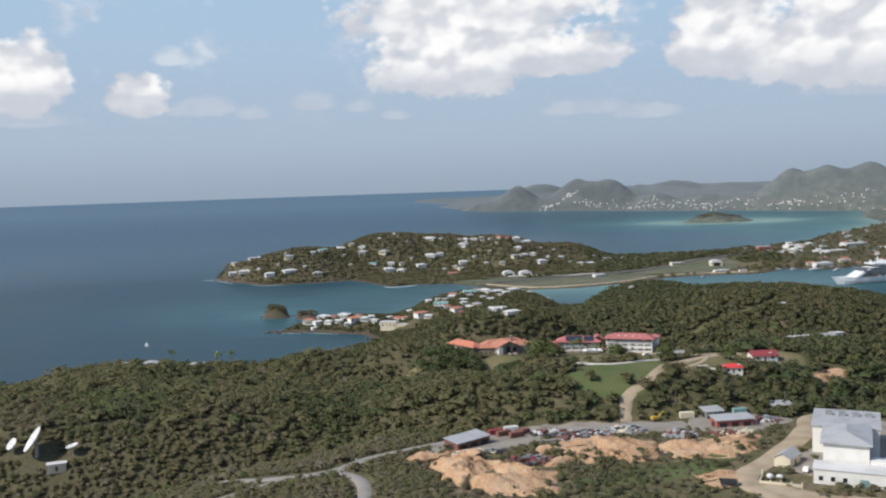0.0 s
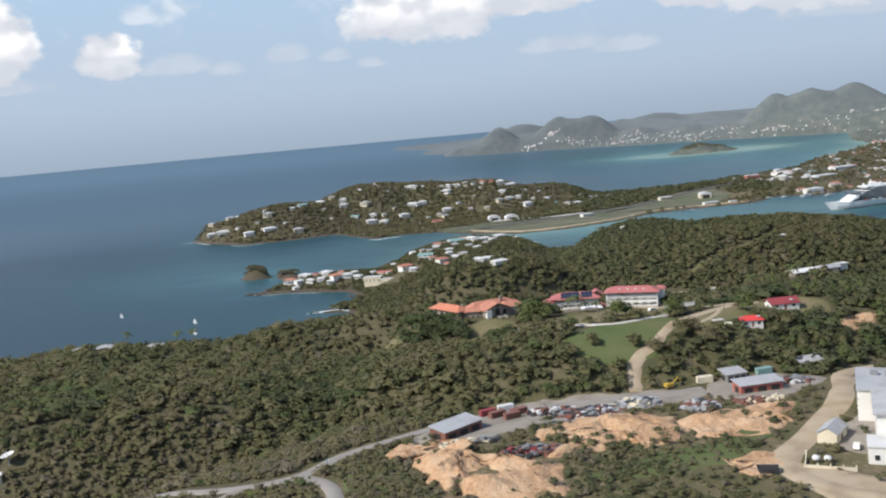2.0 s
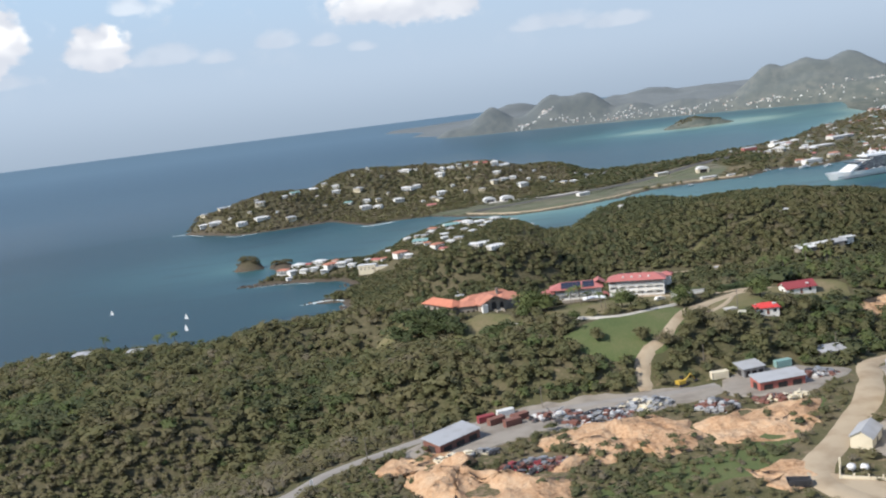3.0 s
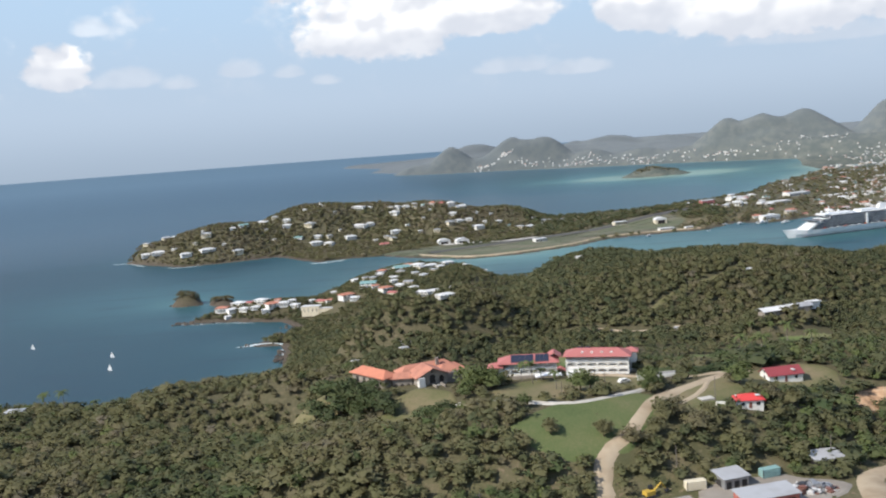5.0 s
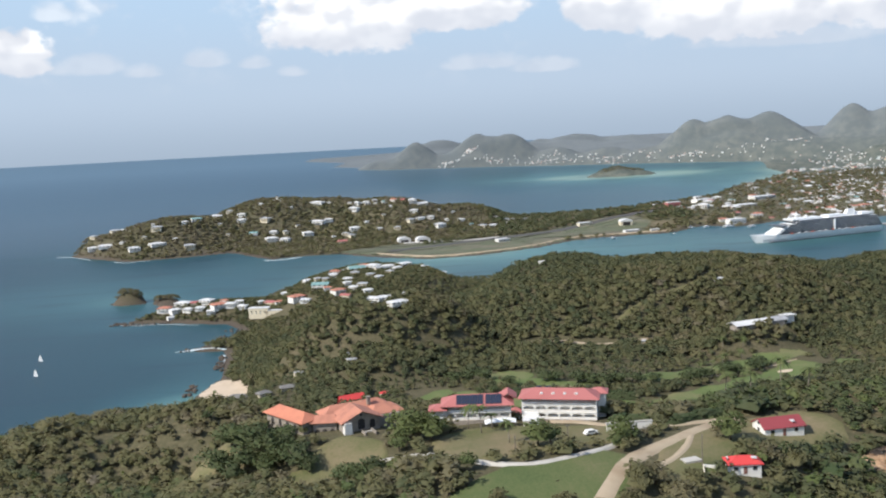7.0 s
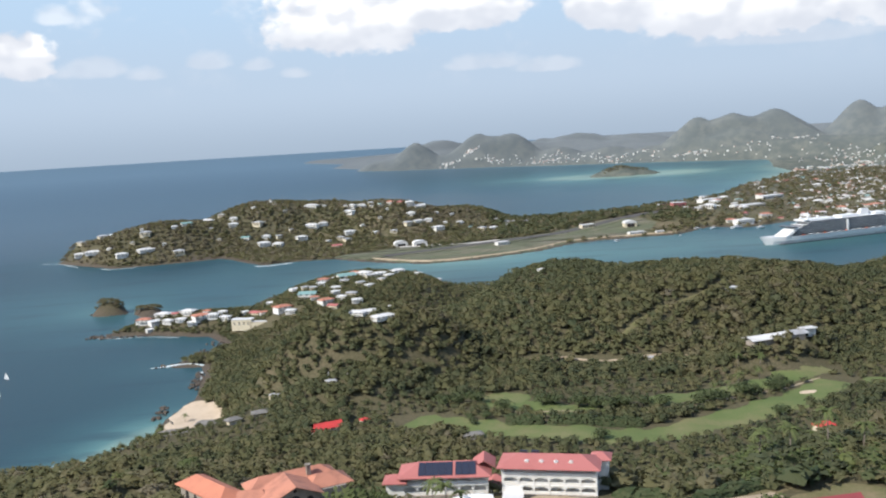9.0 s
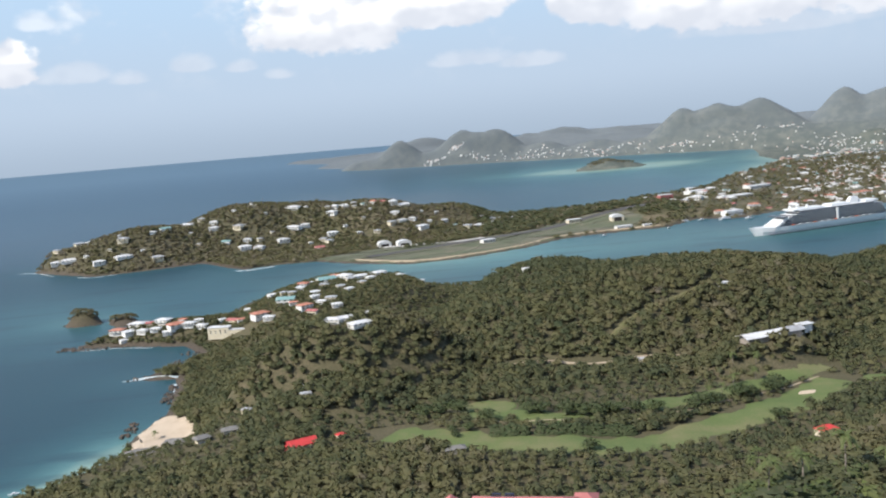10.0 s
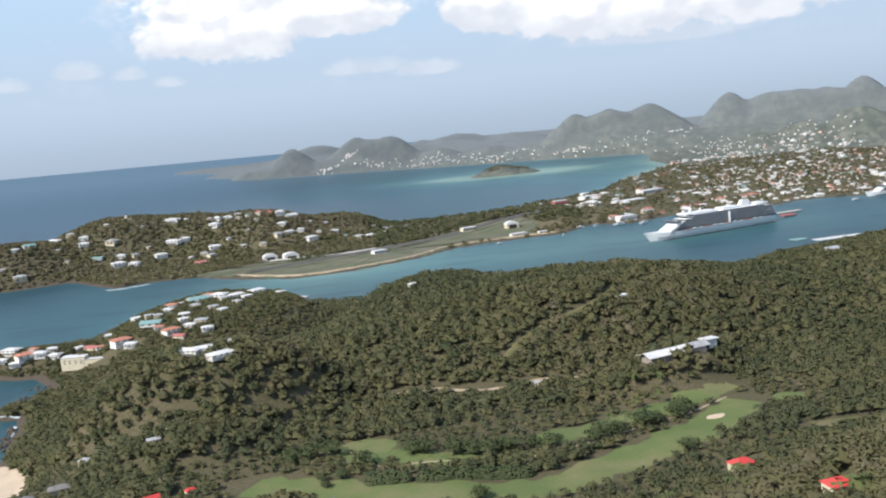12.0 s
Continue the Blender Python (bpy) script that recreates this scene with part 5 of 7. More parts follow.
# ---- houses of the headland, the cove, the town, and the harbour ----
def house_form(name, w, d, storeys, roofmat, wallmat, hipped, label):
    """A house built at the origin, to be copied. Its front faces south."""
    h = tagged(new(name), label, "house", "hillside houses")
    tall = 3.0 * storeys
    part("wall", Shape().box(0, 0, -4, w, d, tall + 4), wallmat, h)
    rise = min(w, d) * 0.24
    if hipped:
        part("roof", Shape().hip(0, 0, tall, w, d, rise, 0.9, None, 0.35), roofmat, h)
    else:
        part("roof", Shape().gable(0, 0, tall, w, d, rise, 0.7, 0.3), roofmat, h)
        part("gable", Shape().gable_wall(-w / 2 + 0.15, 0, tall, d, rise, 0.3, "y").gable_wall(w / 2 - 0.15, 0, tall, d, rise, 0.3, "y"), wallmat, h)
    n = max(2, int(w / 4.5))
    for s in range(storeys):
        for k in range(n):
            win = part("window", Shape().box(-w / 2 + w * (k + 0.5) / n, -d / 2 - 0.02, 3.0 * s + 0.9, 1.7, 0.14, 1.4), M_GLASS, h)
    part("veranda", Shape().box(0, -d / 2 - 1.0, 3.0 * (storeys - 1) - 0.25, w * 0.7, 2.0, 0.25).box(0, -d / 2 - 1.9, 3.0 * (storeys - 1), w * 0.7, 0.15, 0.9), wallmat, h)
    return h


FORMS = [house_form("house", 16, 11, 2, M_PALEROOF, M_WHITE, True, "white house with a pale hipped roof"),
         house_form("villa_house", 20, 11, 1, M_PALEROOF, M_WHITE, True, "long white house with a pale hipped roof"),
         house_form("town_house", 13, 10, 2, M_ZINC, M_CREAM, True, "cream house with a grey hipped roof"),
         house_form("bungalow", 14, 10, 1, M_TEAL, M_WHITE, False, "white house with a grey-green gabled roof"),
         house_form("tiled_house", 15, 11, 2, M_TERRA, M_WHITE, True, "white house with a terracotta hipped roof"),
         house_form("bungalow", 15, 10, 1, M_PINKROOF, M_CREAM, False, "cream house with a pink gabled roof"),
         house_form("apartment_house", 18, 13, 3, M_PALEROOF, M_WHITE, True, "white three-storey house with a pale roof"),
         house_form("warehouse", 30, 15, 1, M_PALEROOF, M_CREAM, False, "long pale warehouse with a gabled roof")]
for k, f in enumerate(FORMS):
    f.matrix_basis = pose(60 + 22 * k, 2330 + 6 * (k % 3), ground_z(60 + 22 * k, 2330 + 6 * (k % 3)), 0, 0, 20 * (k % 4) - 30)
HOUSE_RNG = random.Random(5)


def settle(spots, kinds, sink=0.6, grow=1.0):
    """Copies house forms to x, y, width and, where it is given, the form."""
    for x, y, w, *form in spots:
        form = FORMS[form[0] if form else HOUSE_RNG.choice(kinds)]
        wide = (16, 20, 13, 14, 15, 15, 18, 30)[FORMS.index(form)]
        size = min(max(w / wide * 0.72, 0.55), 1.4) * grow
        foot = np.array([[x, y, ground_z(x, y) + sink]])
        q = drawn_in(foot)[0]
        made = copy_thing(form, Matrix.Identity(4))
        made.matrix_basis = Matrix.Translation(q) @ pose(0, 0, 0, 0, 0, HOUSE_RNG.uniform(-38, 38)) @ Matrix.Diagonal((size, size, size * 0.66, 1))
        CLEAR.append((x, y, wide * size * 0.42))
        CLEAR.append((x - 1, y - wide * size * 0.6, wide * size * 0.28))


# western headland
settle([(-477, 2177, 60, 1), (-511, 2200, 26, 0), (-408, 2124, 27, 0), (-364, 2140, 42, 1), (-297, 2132, 36, 2), (-470, 2236, 26, 2), (-515, 2232, 18, 2), (-373, 2194, 26, 2), (-384, 2221, 13, 0), (-318, 2222, 17, 0), (-299, 2251, 29, 3), (-262, 2310, 36, 1),
        (-233, 2327, 18, 2), (-201, 2290, 22, 0), (-200, 2265, 24, 0), (-245, 2238, 12, 2), (-145, 2251, 28, 2), (-169, 2206, 23, 3)], [0], 0.8, 1.15)
settle([(-126, 2206, 21, 0), (-100, 2204, 16, 2), (-129, 2172, 29, 0), (-100, 2167, 24, 0), (-52, 2195, 27, 0), (-31, 2251, 45, 1), (-6, 2257, 22, 0), (-31, 2334, 36, 1), (54, 2298, 27, 0), (85, 2319, 16, 2), (46, 2331, 15, 2), (191, 2281, 22, 0),
        (179, 2236, 22, 2), (204, 2255, 26, 1), (227, 2263, 19, 0), (244, 2227, 30, 0), (251, 2320, 13, 0), (51, 2215, 27, 0)], [0], 0.8, 1.15)
settle([(31, 2192, 21, 2), (5, 2181, 13, 0), (22, 2140, 42, 5), (44, 2178, 21, 2), (107, 2206, 17, 0), (146, 2204, 20, 2), (140, 2301, 13, 0), (-4, 2337, 14, 0), (104, 2319, 14, 2), (-455, 2246, 17, 0), (-394, 2167, 14, 2), (300, 2281, 22, 0),
        (345, 2245, 24, 2), (372, 2253, 26, 0), (411, 2309, 22, 2), (410, 2284, 18, 0), (287, 2324, 14, 0), (471, 2367, 16, 2)], [0])
settle([(-440, 2160, 14), (-330, 2160, 13), (-225, 2200, 12), (-75, 2230, 13), (80, 2240, 14), (120, 2260, 13), (265, 2270, 14), (320, 2262, 13), (-160, 2320, 14), (-90, 2300, 13), (430, 2330, 14), (390, 2320, 13)], [2, 0, 3])
# the cove and the villa point
settle([(-22, 1385, 13, 0), (14, 1398, 14, 4), (-4, 1340, 22, 3), (30, 1342, 11, 0), (42, 1419, 24, 3), (66, 1424, 19, 0), (85, 1419, 21, 1), (72, 1405, 12, 2), (110, 1426, 17, 0), (160, 1436, 14, 0), (18, 1296, 17, 4), (27, 1281, 14, 5),
        (48, 1307, 13, 2), (54, 1284, 11, 0), (-34, 1323, 20, 4), (-23, 1305, 13, 0), (97, 1396, 12, 0), (2, 1360, 10, 2), (40, 1383, 11, 2), (11, 1376, 10, 0), (37, 1301, 10, 0), (134, 1428, 13, 1)], [0], 1.2, 1.3)
settle([(60, 1360, 12), (24, 1420, 12), (-8, 1372, 11), (70, 1340, 11), (54, 1440, 14), (100, 1445, 13), (5, 1318, 12), (86, 1372, 11), (30, 1325, 10)], [0, 2, 1, 4], 1.0, 1.2)
settle([(-211, 1400, 21, 4), (-188, 1408, 24, 0), (-196, 1388, 17, 6), (-170, 1400, 17, 5), (-155, 1394, 22, 0), (-137, 1372, 24, 4), (-122, 1370, 17, 6), (-107, 1366, 16, 0), (-92, 1360, 16, 0), (-70, 1374, 19, 5), (-162, 1378, 15, 0), (-178, 1382, 15, 6),
        (-200, 1378, 12, 0), (-147, 1366, 13, 6), (-132, 1392, 13, 4), (-112, 1384, 13, 0), (-84, 1382, 12, 0), (-58, 1352, 14, 4), (-205, 1418, 13, 0), (-172, 1420, 13, 0), (-52, 1384, 14, 0)], [0], 0.8, 1.12)
settle([(52, 982, 22), (62, 984, 22), (73, 968, 24), (82, 996, 18)], [1], 2.4)
# scattered roofs in the forest
settle([(33, 930, 14), (45, 926, 11), (-14, 935, 9), (30, 908, 9), (22, 1195, 12), (280, 930, 9), (240, 1140, 10), (256, 1160, 11), (380, 1008, 10), (640, 1100, 18), (8, 1196, 11), (-180, 545, 14), (-196, 552, 10), (-150, 540, 9)], [2, 2, 0])


def town():
    rng = random.Random(11)
    count = 0
    tries = 0
    while count < 450 and tries < 12000:
        tries += 1
        x, y = rng.uniform(820, 2700), 2060 + 1900 * rng.random() ** 1.3
        if math.degrees(math.atan2(x - 60, y - 200)) > 44:
            continue
        if float(grain([x], [y], 150, 44)[0]) + 0.4 * float(grain([x], [y], 60, 45)[0]) < -0.45 - (0.5 if y < 2600 else 0):
            continue
        if any(abs(x - a) < 15 and abs(y - b) < 15 for a, b, _ in CLEAR[-120:]) or float(lie([(x, y)])[1][0]) < 14:
            continue
        settle([(x, y, rng.choice((16, 18, 20, 22, 26, 34)))], [0, 0, 1, 1, 2, 3, 4, 5, 6, 7], 1.0)
        count += 1
    # far slopes across the bay, too small to pick apart
    walls, roofs, tiles = Shape(), Shape(), Shape()
    for b, away, spread, deep, n in ((7.9, 6560, 0.4, 40, 26), (6.4, 6330, 0.9, 60, 46), (9.5, 6250, 1.5, 110, 34), (13.0, 6150, 2.2, 160, 60), (17.0, 5900, 2.4, 200, 70), (21.0, 5500, 1.4, 130, 46),
                                     (24.5, 5300, 2.0, 200, 30), (27.0, 5800, 1.3, 90, 30), (29.5, 5000, 2.2, 300, 60), (31.5, 4300, 2.4, 260, 90), (35.0, 4400, 2.6, 300, 90), (33.5, 5200, 2.5, 300, 24),
                                     (30.5, 3250, 2.4, 260, 130), (34.5, 3200, 2.6, 330, 150), (38.5, 3200, 2.2, 330, 90), (29.0, 2650, 1.5, 200, 90), (32.5, 2650, 1.9, 230, 140), (36.0, 2650, 2.0, 250, 110)):
        spots = []
        for _ in range(n):
            a, r = radians(b + rng.gauss(0, spread * 0.5)), away + rng.gauss(0, deep)
            spots.append((HUB[0] + math.sin(a) * r, HUB[1] + math.cos(a) * r))
        heights, inland = lie(spots)
        feet = drawn_in(np.c_[spots, heights])[inland > 10]
        for px, py, pz in feet:
            w, turn = rng.choice((4, 5, 5, 6, 7, 10)) * (1.8 if away < 3900 else 1.0), rng.uniform(-30, 30)
            walls.box(px, py, pz - 5, w, w * 0.6, 7.4, turn)
            rng.choice((roofs, roofs, tiles)).hip(px, py, pz + 2.6, w, w * 0.6, 0.8, 0.3)
    base = tagged(new("distant_houses"), "tiny white houses on the far slopes", "houses", kind="stuff")
    tagged(part("walls", walls, M_WHITE, base), kind="stuff")
    tagged(part("roofs", roofs, M_PALEROOF, base), kind="stuff")
    tagged(part("tile_roofs", tiles, M_TERRA, base), kind="stuff")


town()


def shed_hall(name, x, y, turn, w, d, h, label, category, roofmat, wallmat, vault=True, lift=0.0):
    """A hall with a curved or flat roof."""
    t = thing(name, x, y, label, category, turn=turn, clear=w * 0.6, sink=-lift)
    part("wall", Shape().box(0, 0, -2, w, d, h + 2), wallmat, t)
    if vault:
        n = 10
        s = Shape()
        pts = [(math.cos(math.pi * k / n) * (w / 2 + 0.5), h + math.sin(math.pi * k / n) * w * 0.22) for k in range(n + 1)]
        s.add([(a, -d / 2 - 0.4, z) for a, z in pts] + [(a, d / 2 + 0.4, z) for a, z in pts], [(k, n + 1 + k, n + 2 + k, k + 1) for k in range(n)] + [tuple(range(n, -1, -1)), tuple(range(n + 1, 2 * n + 2))])
        part("roof", s, roofmat, t)
        # a flat panel coloured dark for the shade inside the hangar
        part("door", Shape().box(0, -d / 2 - 0.45, 0, w * 0.6, 0.2, h * 0.95), M_SHADE, t, "open hangar door as a panel of painted shade")
    else:
        part("roof", Shape().box(0, 0, h, w + 1, d + 1, 0.6), roofmat, t)
        for k in range(int(w / 5)):
            part("window", Shape().box(-w / 2 + 2.5 + 5 * k, -d / 2 - 0.03, 1.0, 2.6, 0.15, h * 0.5), M_GLASS, t)
    return t


shed_hall("aircraft_hangar", 152, 2092, 8, 26, 18, 5, "white aircraft hangar with a curved roof", "hangar", M_PALEROOF, M_WHITE, lift=1.0)
shed_hall("aircraft_hangar", 190, 2075, 8, 28, 18, 5, "white aircraft hangar with an open front", "hangar", M_PALEROOF, M_WHITE, lift=1.0)
shed_hall("airport_shed", 345, 1990, 20, 26, 14, 5, "small white airport building by the shore", "shed", M_PALEROOF, M_WHITE, False, 1.5)
shed_hall("airport_terminal", 556, 2140, 14, 30, 14, 6, "pale airport terminal building", "terminal", M_PALEROOF, M_CREAM, False, 1.5)
shed_hall("domed_hall", 637, 2100, 0, 26, 18, 8, "cream hall with a high rounded roof", "hall", M_PALEROOF, M_CREAM, lift=0.5)
shed_hall("marina_building", 620, 2006, 10, 34, 12, 5, "white marina building on the shore", "building", M_PALEROOF, M_WHITE, False, 0.5)
shed_hall("marina_building", 668, 2002, 6, 18, 9, 4, "small white marina building on the shore", "building", M_PALEROOF, M_WHITE, False, 0.5)
shed_hall("pier_building", 865, 2050, 12, 40, 20, 9, "white pier terminal with a flat roof", "terminal", M_PALEROOF, M_WHITE, False, 0.5)
shed_hall("warehouse", 1010, 2330, 18, 70, 26, 7, "long pale warehouse near the bay", "warehouse", M_PALEROOF, M_CREAM, False, 0.5)
shed_hall("warehouse", 1150, 2520, 24, 80, 24, 7, "long white warehouse in the town", "warehouse", M_PALEROOF, M_WHITE, False, 0.5)
shed_hall("warehouse", 1000, 2560, 24, 60, 26, 7, "white warehouse near the far shore", "warehouse", M_PALEROOF, M_WHITE, False, 0.5)
shed_hall("apartment_block", 830, 2330, 10, 34, 16, 12, "pink apartment block among trees", "block", M_PALEROOF, M_PINKROOF, False, 0.5)
lodge = thing("long_lodge", 368, 902, "long low building with a white sheet roof", "lodge", turn=12, clear=0, sink=0.8)
part("wall", Shape().box(0, 0, -3, 46, 11, 5.2), M_STONE, lodge)
part("roof", Shape().gable(-8, 0, 2.4, 34, 12, 2.2, 1.0), M_PALEROOF, lodge)
part("grey_roof", Shape().gable(17, 0.5, 2.6, 18, 11, 2.2, 0.8), M_ZINC, lodge, "weathered grey sheet roof")
part("canopy", Shape().box(33, 4, 3.4, 13, 8, 0.5), M_PALEROOF, lodge)
part("canopy_block", Shape().box(33, 4, -3, 10, 6, 6.4), M_WHITE, lodge)
for cx in (-20, -10, 0, 10, 20):
    CLEAR.append((368 + cx, 902 + cx * 0.09, 6))
rr = thing("beach_pavilion", 28, 834, "pavilion with a bright red angled roof", "pavilion", turn=20, clear=12, sink=-0.5)
part("wall", Shape().box(0, 0, -3, 16, 6, 6), M_WHITE, rr)
part("roof", Shape().gable(0, 0, 3.0, 18, 9, 2.6, 0.6), M_RED, rr)
part("wing_roof", Shape().gable(-8, -5.5, 2.6, 8, 12, 2.2, 0.5, 0.25, "y"), M_RED, rr)
part("wing_wall", Shape().box(-8, -5.5, -3, 6, 10, 5.4), M_WHITE, rr)
for x, y, s in ((52, 846, 5), (320, 744, 11), (300, 642, 11)):
    rh = thing("red_hut", x, y, "small hut with a red roof in the trees", "hut", turn=x * 13 % 50, clear=s * 0.9)
    part("wall", Shape().box(0, 0, -2, s, s * 0.7, 5), M_CREAM, rh)
    part("roof", Shape().hip(0, 0, 3.0, s, s * 0.7, s * 0.22, 0.5), M_RED, rh)
    part("door", Shape().box(0, -s * 0.35 - 0.03, 0, 1, 0.12, 2), M_SHADE, rh)
for x, y, w, d, turn in ((-84, 908, 26, 13, 8), (-60, 902, 16, 9, -10), (-38, 876, 10, 7, 30), (-20, 884, 12, 7, 10), (118, 792, 12, 6, 5)):
    bl = thing("beach_lodge", x, y, "low beach lodge with a grey shingle roof", "lodge", turn=turn, clear=w * 0.5, group="beach lodges")
    part("wall", Shape().box(0, 0, -3, w - 2, d - 2, 6), M_CREAM, bl)
    part("roof", Shape().hip(0, 0, 3, w, d, d * 0.26, 0.6), M_SHINGLE, bl)
    part("veranda", Shape().box(0, -d / 2, 0, w * 0.8, 0.2, 1.0), M_CONCRETE, bl)
rest = thing("sea_wall_house", -82, 1330, "long cream terraced building above the cove", "terrace", turn=-14, clear=18, z=14, scale=(0.95, 0.9, 0.6))
part("block", Shape().box(0, 0, -14, 26, 12, 22), M_CREAM, rest)
part("terrace_block", Shape().box(46, -2, -14, 70, 8, 17), M_CREAM, rest)
part("roof", Shape().box(0, 0, 8, 27, 13, 0.5), M_PALEROOF, rest)
window_rows(rest, None, [(-9 + 6 * k, -6.02, 1.2 + 3.6 * j - 3.6, 2.2, 1.8, 0) for k in range(4) for j in range(2)])
part("terrace_roof", Shape().box(46, -2, 3, 71, 9, 0.4), M_PALEROOF, rest)
CLEAR.append((-50, 1312, 18))
CLEAR.append((-22, 1306, 14))

lh = thing("lighthouse", -124, 2356, "small white lighthouse tower on the headland crest", "lighthouse", z=90, clear=8)
part("tower", Shape().lathe([(2.6, -4), (2.2, 6), (1.9, 9), (2.6, 9.2), (2.6, 9.6), (1.5, 9.6)], 16), M_WHITE, lh, smooth=True)
part("lantern", Shape().lathe([(1.4, 9.6), (1.4, 11.4), (0.1, 12.6)], 12), M_DARK, lh)
part("keeper_house", Shape().box(9, 0, -4, 14, 8, 8).box(-8, 0, -4, 8, 6, 7), M_WHITE, lh)
ms = thing("radio_mast", -98, 2352, "slim grey lattice radio mast", "mast", z=88)
for k in range(3):
    a = k * 2.09
    part("leg", Shape().rod((math.cos(a) * 1.2, math.sin(a) * 1.2, -4), (math.cos(a) * 0.2, math.sin(a) * 0.2, 22), 0.25, 0.12, 5), M_STEEL, ms)
for k in range(6):
    part("brace", Shape().rod((1.2 - 0.16 * k, 0, k * 3.5), (-0.6 + 0.08 * k, 0.9 - 0.12 * k, k * 3.5 + 3), 0.12, None, 5), M_STEEL, ms)


# ---- ships and boats ----
def cruise_ship(x, y, turn, long, label, decks=9):
    """Bow at the origin pointing to -x: a lofted hull, set-back decks of glass and balconies, boats and funnel."""
    s = thing("cruise_ship", x, y, label, "ship", turn=turn, z=0.0)
    k = long / 285
    beam = 17.5 * k
    hull = Shape()
    stations = [(-9, 0.3, 15.5), (0, 2.5, 15), (14, 8.0, 14), (34, 14.0, 13), (60, 17.0, 12.4), (150, 17.5, 12.4), (240, 17.5, 12.4), (272, 16.0, 12.6), (285, 13.5, 13)]
    rows = []
    for px, half, top in stations:
        low = max(px, 6 if px < 6 else px)
        rows.append([(px * k + (6 - px) * 0.9 * k * (px < 6), half * k * 0.72, -2), (px * k + (6 - px) * 0.5 * k * (px < 6), half * k * 0.95, 6 * k), (px * k, half * k, top * k), (px * k, -half * k, top * k), (px * k + (6 - px) * 0.5 * k * (px < 6), -half * k * 0.95, 6 * k), (px * k + (6 - px) * 0.9 * k * (px < 6), -half * k * 0.72, -2)])
    n = len(rows)
    hull.add([p for r in rows for p in r], [(i * 6 + j, (i + 1) * 6 + j, (i + 1) * 6 + j + 1, i * 6 + j + 1) for i in range(n - 1) for j in range(5)] + [tuple(range((n - 1) * 6, n * 6)), (5, 4, 3, 2, 1, 0)])
    part("hull", hull, M_SHIPWHITE, s, "white painted hull")
    part("waterline", Shape().box(150 * k, 0, -1.5, 250 * k, beam * 2 - 2.0, 2.3), M_DARK, s)
    for d in range(decks):
        z = (12.6 + 2.9 * d) * k
        front = (44 + 5.2 * d + (8 if d > 5 else 0)) * k
        back = (281 - 2.0 * d - (14 if d > 6 else 0)) * k
        inset = (1.2 if d == 0 else 0.3 + 0.12 * d) * k
        mid, size = (front + back) / 2, back - front
        part("deck_glass", Shape().box(mid, 0, z, size, (beam - inset) * 2 - 2.4 * k, 2.7 * k), M_SHIPGLASS, s, "dark glass balconies")
        slab = Shape().box(mid, 0, z + 2.5 * k, size + 1.5 * k, (beam - inset) * 2 - 1.6 * k, 0.4 * k)
        part("deck_slab", slab, M_SHIPWHITE, s)
    fr = Shape()
    for d in range(5):
        z = (12.6 + 2.9 * d) * k
        fr.box((40 + 5.2 * d) * k, 0, z, 7 * k, (beam - (2.0 + 0.5 * d) * k) * 2, 2.6 * k)
    part("bridge_front", fr, M_SHIPWHITE, s)
    part("bridge_window", Shape().box((50 + 3) * k, 0, (12.6 + 14.9) * k, 9 * k, beam * 2 + 3 * k, 1.5 * k), M_SHIPGLASS, s)
    for q in range(12):
        x0 = (70 + q * 15.5) * k
        for side in (-1, 1):
            boat = part("lifeboat", Shape().lathe([(0.1, -5.2), (1.4, -3.8), (1.7, 0), (1.4, 3.8), (0.1, 5.2)], 8), M_LIFEBOAT if q % 3 == 0 else M_SHIPWHITE, s, "enclosed lifeboat", smooth=True)
            boat.matrix_basis = pose(x0, side * (beam + 0.2 * k), 13.6 * k, 0, 90, 0) @ Matrix.Scale(k * 0.7, 4)
    top = (12.6 + 2.9 * decks) * k
    part("funnel", Shape().add([(205 * k, -5 * k, top - 1), (225 * k, -5 * k, top - 1), (225 * k, 5 * k, top - 1), (205 * k, 5 * k, top - 1), (212 * k, -3 * k, top + 11 * k), (228 * k, -3 * k, top + 11 * k), (228 * k, 3 * k, top + 11 * k), (212 * k, 3 * k, top + 11 * k)],
                               [(4, 5, 6, 7), (0, 1, 5, 4), (1, 2, 6, 5), (2, 3, 7, 6), (3, 0, 4, 7)]), M_SHIPWHITE, s)
    for x0, size, wide, high in ((110, 70, 1.5, 2.4), (250, 30, 1.4, 3.0), (180, 40, 1.2, 3.4)):
        part("sun_deck", Shape().box(x0 * k, 0, top, size * k, beam * wide, high * k), M_SHIPWHITE, s)
    part("stair_tower", Shape().box(168 * k, 0, 12.6 * k, 3.5 * k, beam * 2 + 0.6 * k, 2.9 * (decks - 1) * k), M_SHIPWHITE, s)
    part("mast", Shape().rod((92 * k, 0, top), (95 * k, 0, top + 15 * k), 1.6 * k, 0.6 * k).box(94 * k, 0, top + 8 * k, 2 * k, 10 * k, 1 * k), M_SHIPWHITE, s)
    for q, rr in ((82, 2.6), (120, 2.6), (236, 2.0)):
        part("radar_dome", Shape().lathe([(0.1, 0), (rr * k, rr * 0.7 * k), (rr * k, rr * 1.2 * k), (0.1, rr * 2.2 * k)], 10, (q * k, 4 * k, top + 2 * k)), M_SHIPWHITE, s, smooth=True)


